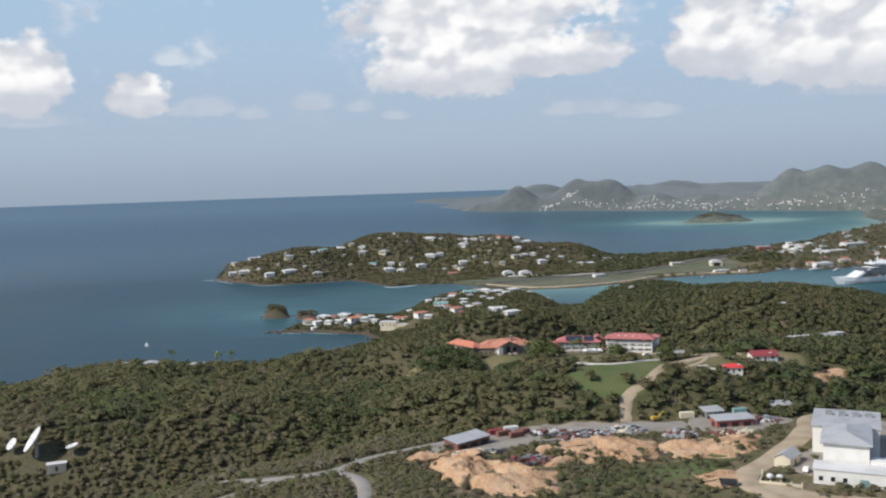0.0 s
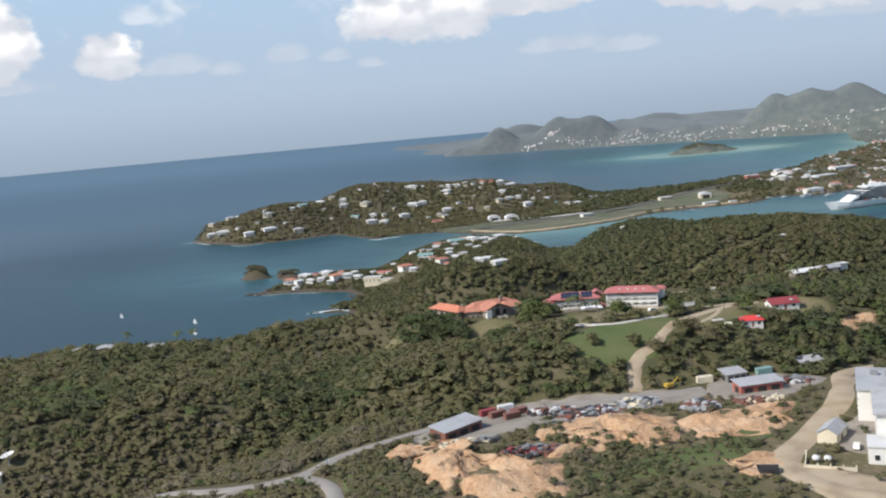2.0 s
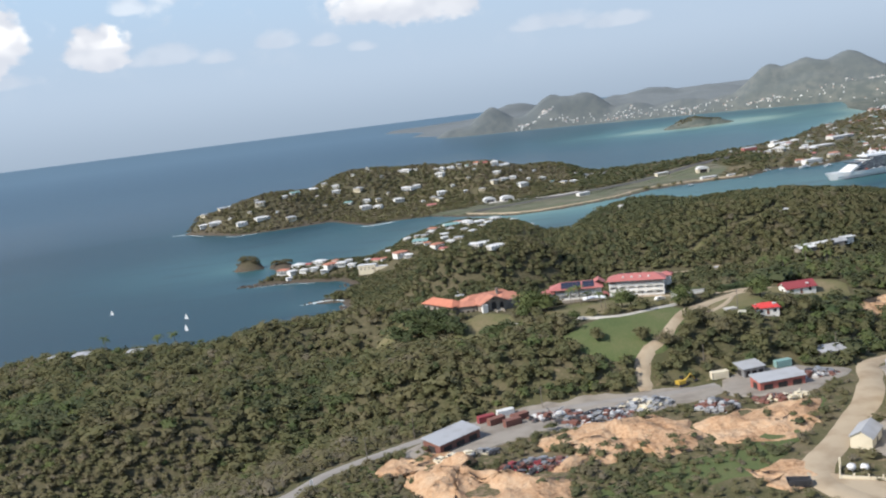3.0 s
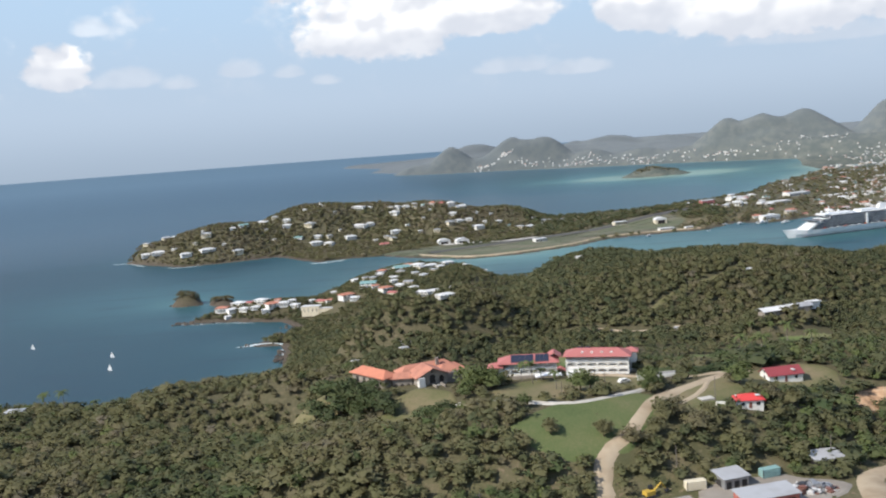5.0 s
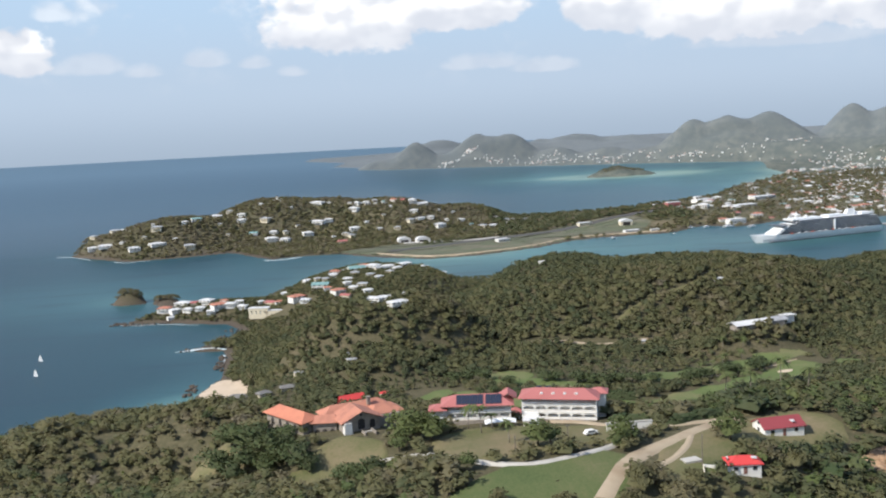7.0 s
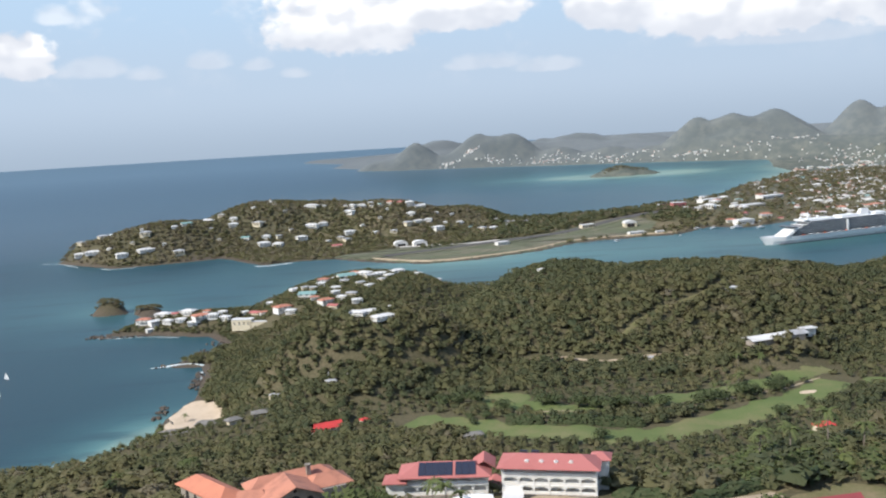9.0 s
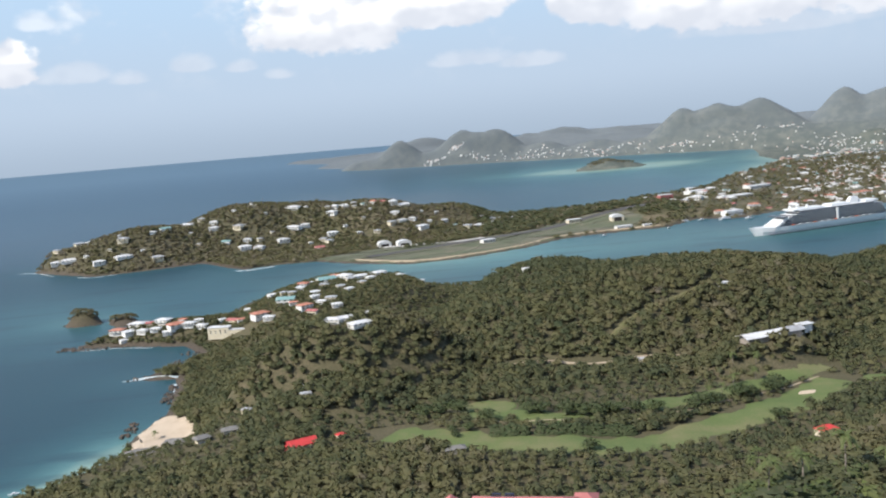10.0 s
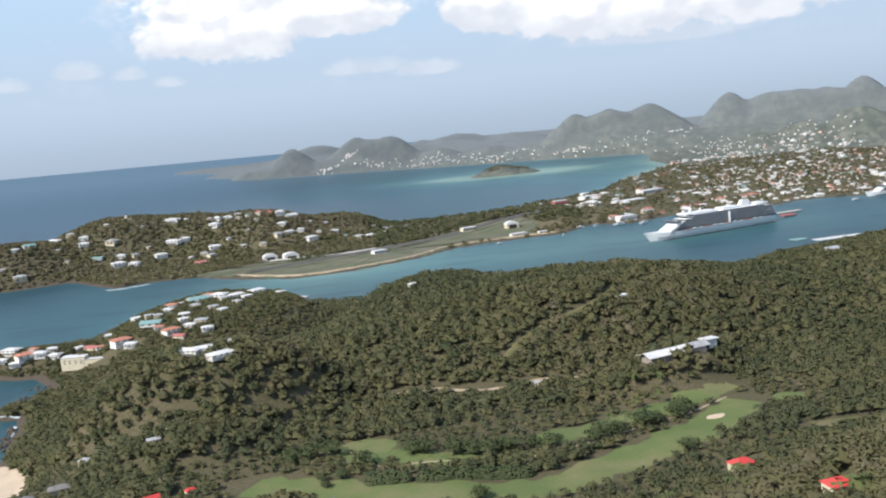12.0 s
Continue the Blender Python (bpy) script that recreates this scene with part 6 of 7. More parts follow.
cruise_ship(760, 1740, 13.5, 284, "large white cruise ship moored at the pier", 8)
cruise_ship(1382, 1990, 4, 190, "blue and white ship moored by the town", 6)
qy = thing("pier", 1010, 1866, "long low concrete pier beside the ship", "pier", turn=11.5, z=0.0)
part("deck", Shape().box(0, 0, 1.2, 300, 14, 1.2), M_CONCRETE, qy)
for q in range(16):
    part("pile", Shape().rod((-140 + q * 18.6, -5, -6), (-140 + q * 18.6, -5, 1.2), 0.8), M_CONCRETE, qy)
mo = thing("mooring_dolphin", 1092, 1838, "pink painted mooring platform at the stern", "platform", turn=11, z=0)
part("deck", Shape().box(0, 0, 2, 30, 12, 2), M_PINKROOF, mo)
part("pile", Shape().rod((-12, 0, -6), (-12, 0, 2), 1).rod((12, 0, -6), (12, 0, 2), 1), M_CONCRETE, mo)


def sailboat(x, y, turn, size):
    b = thing("sailing_boat", x, y, "small sailing boat with white sails up", "boat", turn=turn, z=0.0, group="sailing boats", scale=size)
    hull = Shape()
    rows = [(-5, 0.2, 1.3), (-2.5, 1.2, 1.1), (1, 1.6, 1.0), (4.5, 1.2, 1.1)]
    hull.add([q for a, h, t in rows for q in ((a, h * 0.4, -0.6), (a, h, t), (a, -h, t), (a, -h * 0.4, -0.6))], [(i * 4 + j, i * 4 + 4 + j, i * 4 + 5 + j, i * 4 + 1 + j) for i in range(3) for j in range(3)] + [(12, 13, 14, 15)])
    part("hull", hull, M_SHIPWHITE, b)
    part("mast", Shape().rod((0, 0, 0.5), (0, 0, 13), 0.1), M_STEEL, b)
    part("mainsail", Shape().add([(0.1, 0, 1.8), (4.6, 0.7, 1.8), (2.2, 0.55, 7), (0.1, 0, 12.6), (0.1, 0.05, 1.8), (4.6, 0.75, 1.8), (2.2, 0.6, 7), (0.1, 0.05, 12.6)], [(0, 1, 2, 3), (7, 6, 5, 4)]), M_SAIL, b)
    part("jib", Shape().add([(-0.2, 0, 11), (-4.6, 0, 1.5), (-0.8, 0.5, 1.7), (-0.2, 0.04, 11), (-4.6, 0.04, 1.5), (-0.8, 0.54, 1.7)], [(0, 1, 2), (5, 4, 3)]), M_SAIL, b)


sailboat(-306, 1198, 155, 0.62)
sailboat(-289, 1129, 150, 0.62)
sailboat(-430, 1290, 160, 0.6)
sailboat(-440, 800, 150, 0.55)


def motorboat(x, y, turn, size, label):
    b = thing("motor_boat", x, y, label, "boat", turn=turn, z=0.0, group="motor boats", scale=size)
    hull = Shape()
    rows = [(-5, 0.2, 1.6), (-2.5, 1.5, 1.4), (2, 1.8, 1.2), (5, 1.6, 1.2)]
    hull.add([q for a, h, t in rows for q in ((a, h * 0.5, -0.5), (a, h, t), (a, -h, t), (a, -h * 0.5, -0.5))], [(i * 4 + j, i * 4 + 4 + j, i * 4 + 5 + j, i * 4 + 1 + j) for i in range(3) for j in range(3)] + [(12, 13, 14, 15)])
    part("hull", hull, M_SHIPWHITE, b)
    part("cabin", Shape().box(0.6, 0, 1.2, 3.6, 2.2, 1.3), M_SHIPWHITE, b)
    part("cabin_window", Shape().box(0.6, 0, 1.7, 3.7, 2.3, 0.5), M_SHIPGLASS, b)


for x, y, t, s in ((-170, 905, 20, 0.7), (830, 2010, 10, 2.6), (790, 2030, 20, 1.6), (760, 2040, 5, 1.6), (870, 1985, 15, 2.0), (560, 1940, 30, 1.4), (1330, 1960, 5, 1.6), (690, 1950, 40, 1.0), (905, 2070, 10, 2.0)):
    motorboat(x, y, t, s, "white motor boat on the water" if y > 1000 else "small white boat off the beach")
for x, y, w, turn in ((980, 1548, 100, 0), (930, 1575, 30, 10), (655, 1470, 26, 5)):
    wh = shed_hall("harbour_shed", x, y, turn, w * 0.8, 16, 9, "pale harbour shed beyond the forest", "shed", M_PALEROOF if w > 30 else M_TEAL, M_WHITE, False, 0.5)


# rocks along the shore
def shore_rocks(x, y, rx, ry, n, seed, label):
    rng = random.Random(seed)
    base = thing("shore_rocks", x, y, label, "rocks", z=0.0)
    s = Shape()
    for _ in range(n):
        px, py, r = rng.uniform(-rx, rx), rng.uniform(-ry, ry), rng.uniform(0.7, 2.3)
        v = []
        for lat in (-0.6, 0.15, 0.75):
            for a in range(6):
                q = r * math.sqrt(max(0.05, 1 - lat * lat)) * rng.uniform(0.75, 1.2)
                v.append((px + q * math.cos(a * 1.047), py + q * math.sin(a * 1.047), 0.2 + lat * r * rng.uniform(0.7, 1.1)))
        s.add(v, [(k * 6 + a, k * 6 + (a + 1) % 6, k * 6 + 6 + (a + 1) % 6, k * 6 + 6 + a) for k in range(2) for a in range(6)] + [(12, 13, 14, 15, 16, 17)])
    tagged(part("rock", s, M_ROCK, base), "", "", "", "stuff")


shore_rocks(-262, 1380, 15, 8, 40, 1, "dark rocks off the villa point")
shore_rocks(-135, 1196, 22, 5, 34, 2, "dark rocks running into the sea")
shore_rocks(-104, 1120, 5, 36, 50, 3, "dark rocks under the wooded cliff")
shore_rocks(-118, 1020, 5, 22, 26, 4, "dark rocks at the end of the beach")
shore_rocks(-218, 1368, 40, 5, 60, 5, "dark rocks along the villa shore")
shore_rocks(-292, 1540, 26, 10, 46, 6, "dark rocks round the islet")
shore_rocks(-110, 1262, 12, 40, 40, 7, "dark rocks below the wooded slope")

# ---- trees ----
def crown(cards, lobes, seed, tall=1.0, size=0.42, spread=0.55):
    """A crown about one metre in radius: a small leafy heart, and pointed sprays of leaves that stand out and up from several lobes. Corners, faces, leaf directions."""
    rng = np.random.default_rng(seed)
    v, f, ways = [], [], []
    hearts = []
    for k in range(lobes):
        a = 2 * math.pi * (k + rng.uniform(-0.3, 0.3)) / max(lobes - 1, 1)
        out = 0.0 if k == 0 else spread * rng.uniform(0.6, 1.15)
        hearts.append((math.cos(a) * out, math.sin(a) * out, tall * (0.3 if k == 0 else rng.uniform(-0.55, 0.2)), rng.uniform(0.34, 0.58)))
    # the leafy heart: a lumpy dome, open below
    sides = 4
    for k, (r, z) in enumerate(((0.66, -0.80), (0.58, -0.05))):
        for i in range(sides):
            a = 2 * math.pi * (i + 0.5 * k) / sides
            q = r * rng.uniform(0.6, 1.25)
            v.append((math.cos(a) * q, math.sin(a) * q, tall * (z + rng.uniform(-0.2, 0.2))))
    v.append((0, 0, tall * 0.42))
    for i in range(sides):
        j = (i + 1) % sides
        f += [(i, j, sides + i), (j, sides + j, sides + i), (sides + i, sides + j, 2 * sides)]
    for q in v:
        soft = np.array(q) * 0.4 + (0, 0, 1.3)
        ways.append(tuple(soft / np.linalg.norm(soft)))
    for i in range(cards):
        x, y, z, r = hearts[i % lobes]
        d = rng.normal(size=3)
        d[2] = abs(d[2]) * 0.9 - 0.35
        d /= np.linalg.norm(d)
        at = np.array([x, y, z]) + d * r * rng.uniform(0.45, 1.3) * np.array([1, 1, tall])
        tip = d * 0.6 + (0, 0, 0.45) + rng.normal(size=3) * 0.6
        tip /= np.linalg.norm(tip)
        u = np.cross(tip, rng.normal(size=3))
        u /= np.linalg.norm(u)
        wide, far = size * rng.uniform(0.4, 0.8), size * rng.uniform(0.7, 1.3)
        n = len(v)
        v += [tuple(at - u * wide - tip * far * 0.3), tuple(at + u * wide - tip * far * 0.3), tuple(at + tip * far * 0.7)]
        soft = at * 0.32 + np.array([0, 0, 1.25]) + d * 0.15
        f.append((n, n + 1, n + 2) if np.cross(u, tip) @ soft > 0 else (n + 1, n, n + 2))
        ways += [tuple(soft / np.linalg.norm(soft))] * 3
    return np.array(v, float), np.array(f), np.array(ways)


def joined_crowns(name, spots, forms, mat, label, seed, trunks=True):
    """One mesh for a stand of trees. spots: x, y, foot z, height, crown radius, tint."""
    rng = np.random.default_rng(seed)
    vs, fs, tints, ns = [], [], [], []
    n = 0
    pick = rng.integers(0, len(forms), len(spots))
    turn = rng.uniform(0, 2 * math.pi, len(spots))
    for form in range(len(forms)):
        s, a = spots[pick == form], turn[pick == form]
        if not len(s):
            continue
        bv, bf, bn = forms[form]
        c, d = np.cos(a)[:, None], np.sin(a)[:, None]
        r = s[:, 4:5]
        lift = (s[:, 2] + s[:, 3] * 0.56)[:, None]
        v = np.stack([s[:, 0:1] + (bv[:, 0] * c - bv[:, 1] * d) * r, s[:, 1:2] + (bv[:, 0] * d + bv[:, 1] * c) * r, lift + bv[:, 2] * s[:, 3:4] * 0.38], -1)
        f = bf[None] + (np.arange(len(s)) * len(bv))[:, None, None] + n
        ns.append(np.stack([bn[:, 0] * c - bn[:, 1] * d, bn[:, 0] * d + bn[:, 1] * c, np.repeat(bn[None, :, 2], len(s), 0)], -1).reshape(-1, 3))
        vs.append(v.reshape(-1, 3)), fs.append(f.reshape(-1, 3)), tints.append(np.repeat(s[:, 5], len(bv)))
        n += len(s) * len(bv)
    ob = mesh_from(name, drawn_in(np.concatenate(vs)), np.concatenate(fs), mat, [("tint", np.concatenate(tints))], smooth=True)
    ob.data.normals_split_custom_set_from_vertices(np.concatenate(ns).astype(np.float32))
    tagged(ob, label, "trees", kind="stuff")
    if trunks:
        k = np.arange(3) * 2 * math.pi / 3
        lean = rng.normal(size=(len(spots), 2)) * 0.5
        low = np.stack([spots[:, 0:1] + np.cos(k) * 0.03 * spots[:, 3:4], spots[:, 1:2] + np.sin(k) * 0.03 * spots[:, 3:4], np.repeat(spots[:, 2:3] - 0.5, 3, 1)], -1)
        top = np.stack([spots[:, 0:1] + lean[:, 0:1] + np.cos(k) * 0.012 * spots[:, 3:4], spots[:, 1:2] + lean[:, 1:2] + np.sin(k) * 0.012 * spots[:, 3:4], np.repeat(spots[:, 2:3] + spots[:, 3:4] * 0.75, 3, 1)], -1)
        v = np.concatenate([low, top], 1)
        f = np.array([(0, 1, 4, 3), (1, 2, 5, 4), (2, 0, 3, 5)])[None] + (np.arange(len(spots)) * 6)[:, None, None]
        tagged(mesh_from(name.replace("trees", "trunks"), drawn_in(v.reshape(-1, 3)), f.reshape(-1, 4), M_BARK), "grey bark trunks of the " + label, "trunks", kind="stuff")


def in_outline(p, rim):
    odd = np.zeros(len(p), bool)
    for a, b in zip(rim, np.roll(rim, -1, 0)):
        if a[1] != b[1]:
            odd ^= ((a[1] > p[:, 1]) != (b[1] > p[:, 1])) & (p[:, 0] < (b[0] - a[0]) * (p[:, 1] - a[1]) / (b[1] - a[1]) + a[0])
    return odd


def open_ground(p, margin=0.0):
    """Which places lie clear of roads, lawns and buildings."""
    free = np.ones(len(p), bool)
    for x, y, r in CLEAR:
        near = (np.abs(p[:, 0] - x) < r + margin) & (np.abs(p[:, 1] - y) < r + margin)
        free[near] &= np.hypot(p[near, 0] - x, p[near, 1] - y) > r + margin
    for rim in PATCHES:
        lo, hi = rim.min(0) - 1, rim.max(0) + 1
        near = np.where(free & (p > lo).all(1) & (p < hi).all(1))[0]
        free[near[in_outline(p[near], rim)]] = False
    return free


def scatter(x0, x1, y0, y1, step, seed, gap=None):
    """Jittered places on land inside the country that the flight overlooks."""
    rng = np.random.default_rng(seed)
    x, y = np.meshgrid(np.arange(x0, x1, step), np.arange(y0, y1, step))
    p = np.stack([x.ravel(), y.ravel()], 1) + rng.uniform(-0.7, 0.7, (x.size, 2)) * step
    a = np.degrees(np.arctan2(p[:, 0] - 40, p[:, 1] + 40))
    p = p[(a > -31) & (a < 46)]
    z, d = lie(p)
    keep = (d > 5) & (z > 1.6) & open_ground(p)
    if gap is not None:
        keep &= grain(p[:, 0], p[:, 1], 26, 21) + 0.5 * grain(p[:, 0], p[:, 1], 9, 22) > gap
    return p[keep], z[keep], d[keep], rng


def scatter_free(x0, x1, y0, y1, step, seed):
    """Clumped shrubs that also grow over bare earth, off the roads."""
    rng = np.random.default_rng(seed)
    x, y = np.meshgrid(np.arange(x0, x1, step), np.arange(y0, y1, step))
    p = np.stack([x.ravel(), y.ravel()], 1) + rng.uniform(-0.7, 0.7, (x.size, 2)) * step
    keep = grain(p[:, 0], p[:, 1], 13, 51) + 0.6 * grain(p[:, 0], p[:, 1], 5, 52) > 0.12
    for x, y, r in CLEAR:
        keep &= np.hypot(p[:, 0] - x, p[:, 1] - y) > r
    z, d = lie(p)
    on_bank = np.zeros(len(p), bool)
    for rim in PATCHES:
        on_bank |= in_outline(p, rim)
    keep &= ~on_bank | (rng.random(len(p)) < 0.4)
    return p[keep], z[keep] + np.where(on_bank[keep], 1.0, 0.0), d[keep], rng


NEAR_FORMS = [crown(46, 6, s, 0.95, 0.36) for s in range(8)]
MID_FORMS = [crown(42, 6, 20 + s, 0.95, 0.36) for s in range(8)]
FAR_FORMS = [crown(24, 3, 40 + s, 1.0, 0.55) for s in range(6)]


def build_forest():
    # scrub and small trees on the near hill
    p, z, d, rng = scatter(-330, 330, 235, 640, 3.4, 1, -1.15)
    patchy = grain(p[:, 0], p[:, 1], 55, 31) + 0.5 * grain(p[:, 0], p[:, 1], 19, 36)
    low = grain(p[:, 0], p[:, 1], 30, 32)
    h = np.clip(3.9 + 1.1 * low + rng.normal(size=len(p)) * 1.1, 1.5, 7.5) * np.where(rng.random(len(p)) < 0.03, 1.6, 1.0)
    yard = (p[:, 0] > -30) & (p[:, 0] < 200) & (p[:, 1] < 375)
    verge = np.clip((p[:, 1] - 352) / 30, 0, 1) * np.clip((p[:, 1] - 345 + p[:, 0] * 0.35) / 40, 0.0, 1.0)
    h = np.where(yard, h * 0.45, h * (0.62 + 0.38 * verge))
    tint = np.clip(0.34 + 0.26 * patchy + 0.30 * (1 - verge) + rng.normal(size=len(p)) * 0.17, 0, 1)
    spots = np.c_[p, z, h, h * rng.uniform(0.55, 0.85, len(p)), tint]
    fresh = (rng.random(len(p)) < np.where(patchy < -0.1, 0.30, 0.05)) & ~yard
    joined_crowns("hillside_trees", spots[~fresh], NEAR_FORMS, M_SCRUB, "dry olive scrub and small trees on the near hillside", 2)
    spots[:, 5] = np.clip(0.55 + rng.normal(size=len(p)) * 0.25, 0, 1)
    joined_crowns("green_hillside_trees", spots[fresh], NEAR_FORMS, M_LUSH, "fresh green small trees among the dry scrub", 21)
    # low dry brush on the slope above the road
    p, z, d, rng = scatter(-300, 0, 265, 420, 2.5, 23, -1.2)
    p, z = p[p[:, 1] < 405 - 0.12 * p[:, 0]], z[p[:, 1] < 405 - 0.12 * p[:, 0]]
    h = rng.uniform(0.9, 2.3, len(p))
    joined_crowns("hillside_brush", np.c_[p, z, h, h * rng.uniform(0.7, 1.1, len(p)), np.clip(rng.normal(size=len(p)) * 0.2 + 0.62, 0, 1)], FAR_FORMS, M_SCRUB, "low dry brown brush along the road", 24, trunks=False)
    # the forest of the valley and ridges
    p, z, d, rng = scatter(-170, 1150, 640, 1620, 5.4, 3, -1.5)
    patchy = grain(p[:, 0], p[:, 1], 110, 33) + 0.6 * grain(p[:, 0], p[:, 1], 37, 34)
    h = np.clip(7.6 + 1.2 * patchy + rng.normal(size=len(p)) * 1.5, 3.0, 14)
    h = np.where(p[:, 1] > 1250, h * 0.7, h) * np.where((np.abs(p[:, 0] - 240) < 200) & (np.abs(p[:, 1] - 850) < 36), 0.6, 1)
    h = np.where((p[:, 0] < 130) & (p[:, 1] > 1260), h * 0.62, h)
    h = np.where((p[:, 0] < -15) & (np.abs(p[:, 1] - 890) < 60), h * 0.5, h)
    h = np.where((np.abs(p[:, 0] - 235) < 125) & (np.abs(p[:, 1] - 735) < 50), h * 0.72, h)
    tint = np.clip(0.28 + 0.22 * patchy + rng.normal(size=len(p)) * 0.17, 0, 1)
    joined_crowns("forest_trees", np.c_[p, z, h, h * rng.uniform(0.42, 0.66, len(p)), tint], MID_FORMS, M_SCRUB, "dense dry green and brown forest on the ridges", 4)
    # bushes on the villa point and along the foot of the earth banks
    p, z, d, rng = scatter(-300, 130, 1270, 1500, 4.6, 13, -1.1)
    h = rng.uniform(2.2, 5.5, len(p))
    joined_crowns("point_bushes", np.c_[p, z, h, h * rng.uniform(0.6, 0.9, len(p)), rng.uniform(0, 0.6, len(p))], FAR_FORMS, M_SCRUB, "green bushes between the villas on the point and the cove", 14, trunks=False)
    p, z, d, rng = scatter_free(-40, 130, 270, 356, 3.1, 15)
    h = rng.uniform(0.8, 2.4, len(p))
    joined_crowns("bank_shrubs", np.c_[p, z, h, h * rng.uniform(0.7, 1.1, len(p)), rng.uniform(0, 0.5, len(p))], MID_FORMS, M_SCRUB, "low green shrubs over the earth banks", 16, trunks=False)
    # bushes and small trees along the edges of the fairways
    rng = np.random.default_rng(18)
    edge = np.concatenate([np.repeat(rim, 3, 0) for rim in PATCHES if 740 < rim[:, 1].mean() < 900 and len(rim) > 60])
    p = edge + rng.normal(size=edge.shape) * 4.5
    p = p[grain(p[:, 0], p[:, 1], 22, 53) > 0.05]
    h = rng.uniform(1.2, 4.8, len(p))
    joined_crowns("fairway_bushes", np.c_[p, lie(p)[0], h, h * rng.uniform(0.55, 0.8, len(p)), rng.uniform(0, 0.55, len(p))], MID_FORMS, M_SCRUB, "green bushes and small trees edging the fairways", 19)
    # headland, airfield edge and town
    p, z, d, rng = scatter(-620, 480, 1950, 2560, 7.6, 5, -1.0)
    h = np.clip(5.4 + rng.normal(size=len(p)) * 1.5, 2.5, 10)
    # the raised tint also paints haze into the headland leaves
    tint = np.clip(0.62 + 0.25 * grain(p[:, 0], p[:, 1], 80, 35) + rng.normal(size=len(p)) * 0.2, 0, 1)
    joined_crowns("headland_trees", np.c_[p, z, h, h * rng.uniform(0.65, 0.95, len(p)), tint], FAR_FORMS, M_SCRUB, "grey green trees between the headland houses, paled for haze", 6, trunks=False)
    p, z, d, rng = scatter(480, 2500, 1980, 3600, 17, 7, -0.35)
    h = np.clip(8 + rng.normal(size=len(p)) * 2, 4, 13)
    # a still paler tint paints the haze over the town into its leaves
    tint = np.clip(0.70 + rng.normal(size=len(p)) * 0.22, 0, 1)
    joined_crowns("town_trees", np.c_[p, z, h, h * rng.uniform(0.6, 0.9, len(p)), tint], FAR_FORMS, M_SCRUB, "green trees between the town houses, greyed for haze", 8, trunks=False)
    p, z, d, rng = scatter(380, 820, 2130, 2520, 13, 80, -0.9)
    h = np.clip(9 + rng.normal(size=len(p)) * 2, 5, 14)
    joined_crowns("hill_trees", np.c_[p, z, h, h * 0.8, np.clip(0.1 + rng.normal(size=len(p)) * 0.15, 0, 1)], FAR_FORMS, M_SCRUB, "dark green trees on the far slopes", 90, trunks=False)
    p, z, d, rng = scatter(520, 870, 1985, 2140, 11, 81, -0.2)
    h = np.clip(7 + rng.normal(size=len(p)) * 2, 3, 12)
    joined_crowns("marina_trees", np.c_[p, z, h, h * 0.75, np.clip(0.3 + rng.normal(size=len(p)) * 0.2, 0, 1)], FAR_FORMS, M_SCRUB, "dark green trees round the marina buildings", 91, trunks=False)
    p = np.c_[np.linspace(470, 1250, 90), np.interp(np.linspace(470, 1250, 90), [470, 700, 930, 1110, 1250], [2508, 2528, 2634, 2724, 2935])]
    p += np.random.default_rng(9).normal(size=p.shape) * 4
    h = np.full(len(p), 8.0) + np.random.default_rng(10).normal(size=len(p)) * 2
    joined_crowns("shore_trees", np.c_[p, lie(p)[0], h, h * 0.8, np.full(len(p), 0.1)], FAR_FORMS, M_SCRUB, "row of dark trees along the bay shore", 11, trunks=False)
    rng = np.random.default_rng(12)
    t = rng.uniform(0, 1, 210)
    p = np.c_[190 + 760 * t, np.interp(190 + 760 * t, [112, 260, 420, 600, 800, 1000], [1945, 2010, 2082, 2168, 2262, 2352]) + rng.uniform(34, 62, 210)]
    h = rng.uniform(4, 9, len(p))
    joined_crowns("runway_trees", np.c_[p, lie(p)[0] + 1.0, h, h * 0.85, rng.uniform(0, 0.35, len(p))], FAR_FORMS, M_SCRUB, "band of dark trees beyond the runway", 17, trunks=False)
    for k, (x, y, rx, ry, top) in enumerate(ISLETS[:3]):
        rng = np.random.default_rng(60 + k)
        q = rng.uniform(-0.62, 0.62, (130 if k < 2 else 260, 2)) * (rx, ry) + (x, y)
        zz = lie(q)[0]
        q, zz = q[zz > 4], zz[zz > 4]
        h = rng.uniform(1.8, 4.0, len(q)) * (1 if k < 2 else 2)
        joined_crowns("islet_trees", np.c_[q, zz, h, h * 0.7, rng.uniform(0.35, 0.95, len(q))], FAR_FORMS, M_SCRUB, "brown green bushes on a rocky islet", 70 + k, trunks=False)


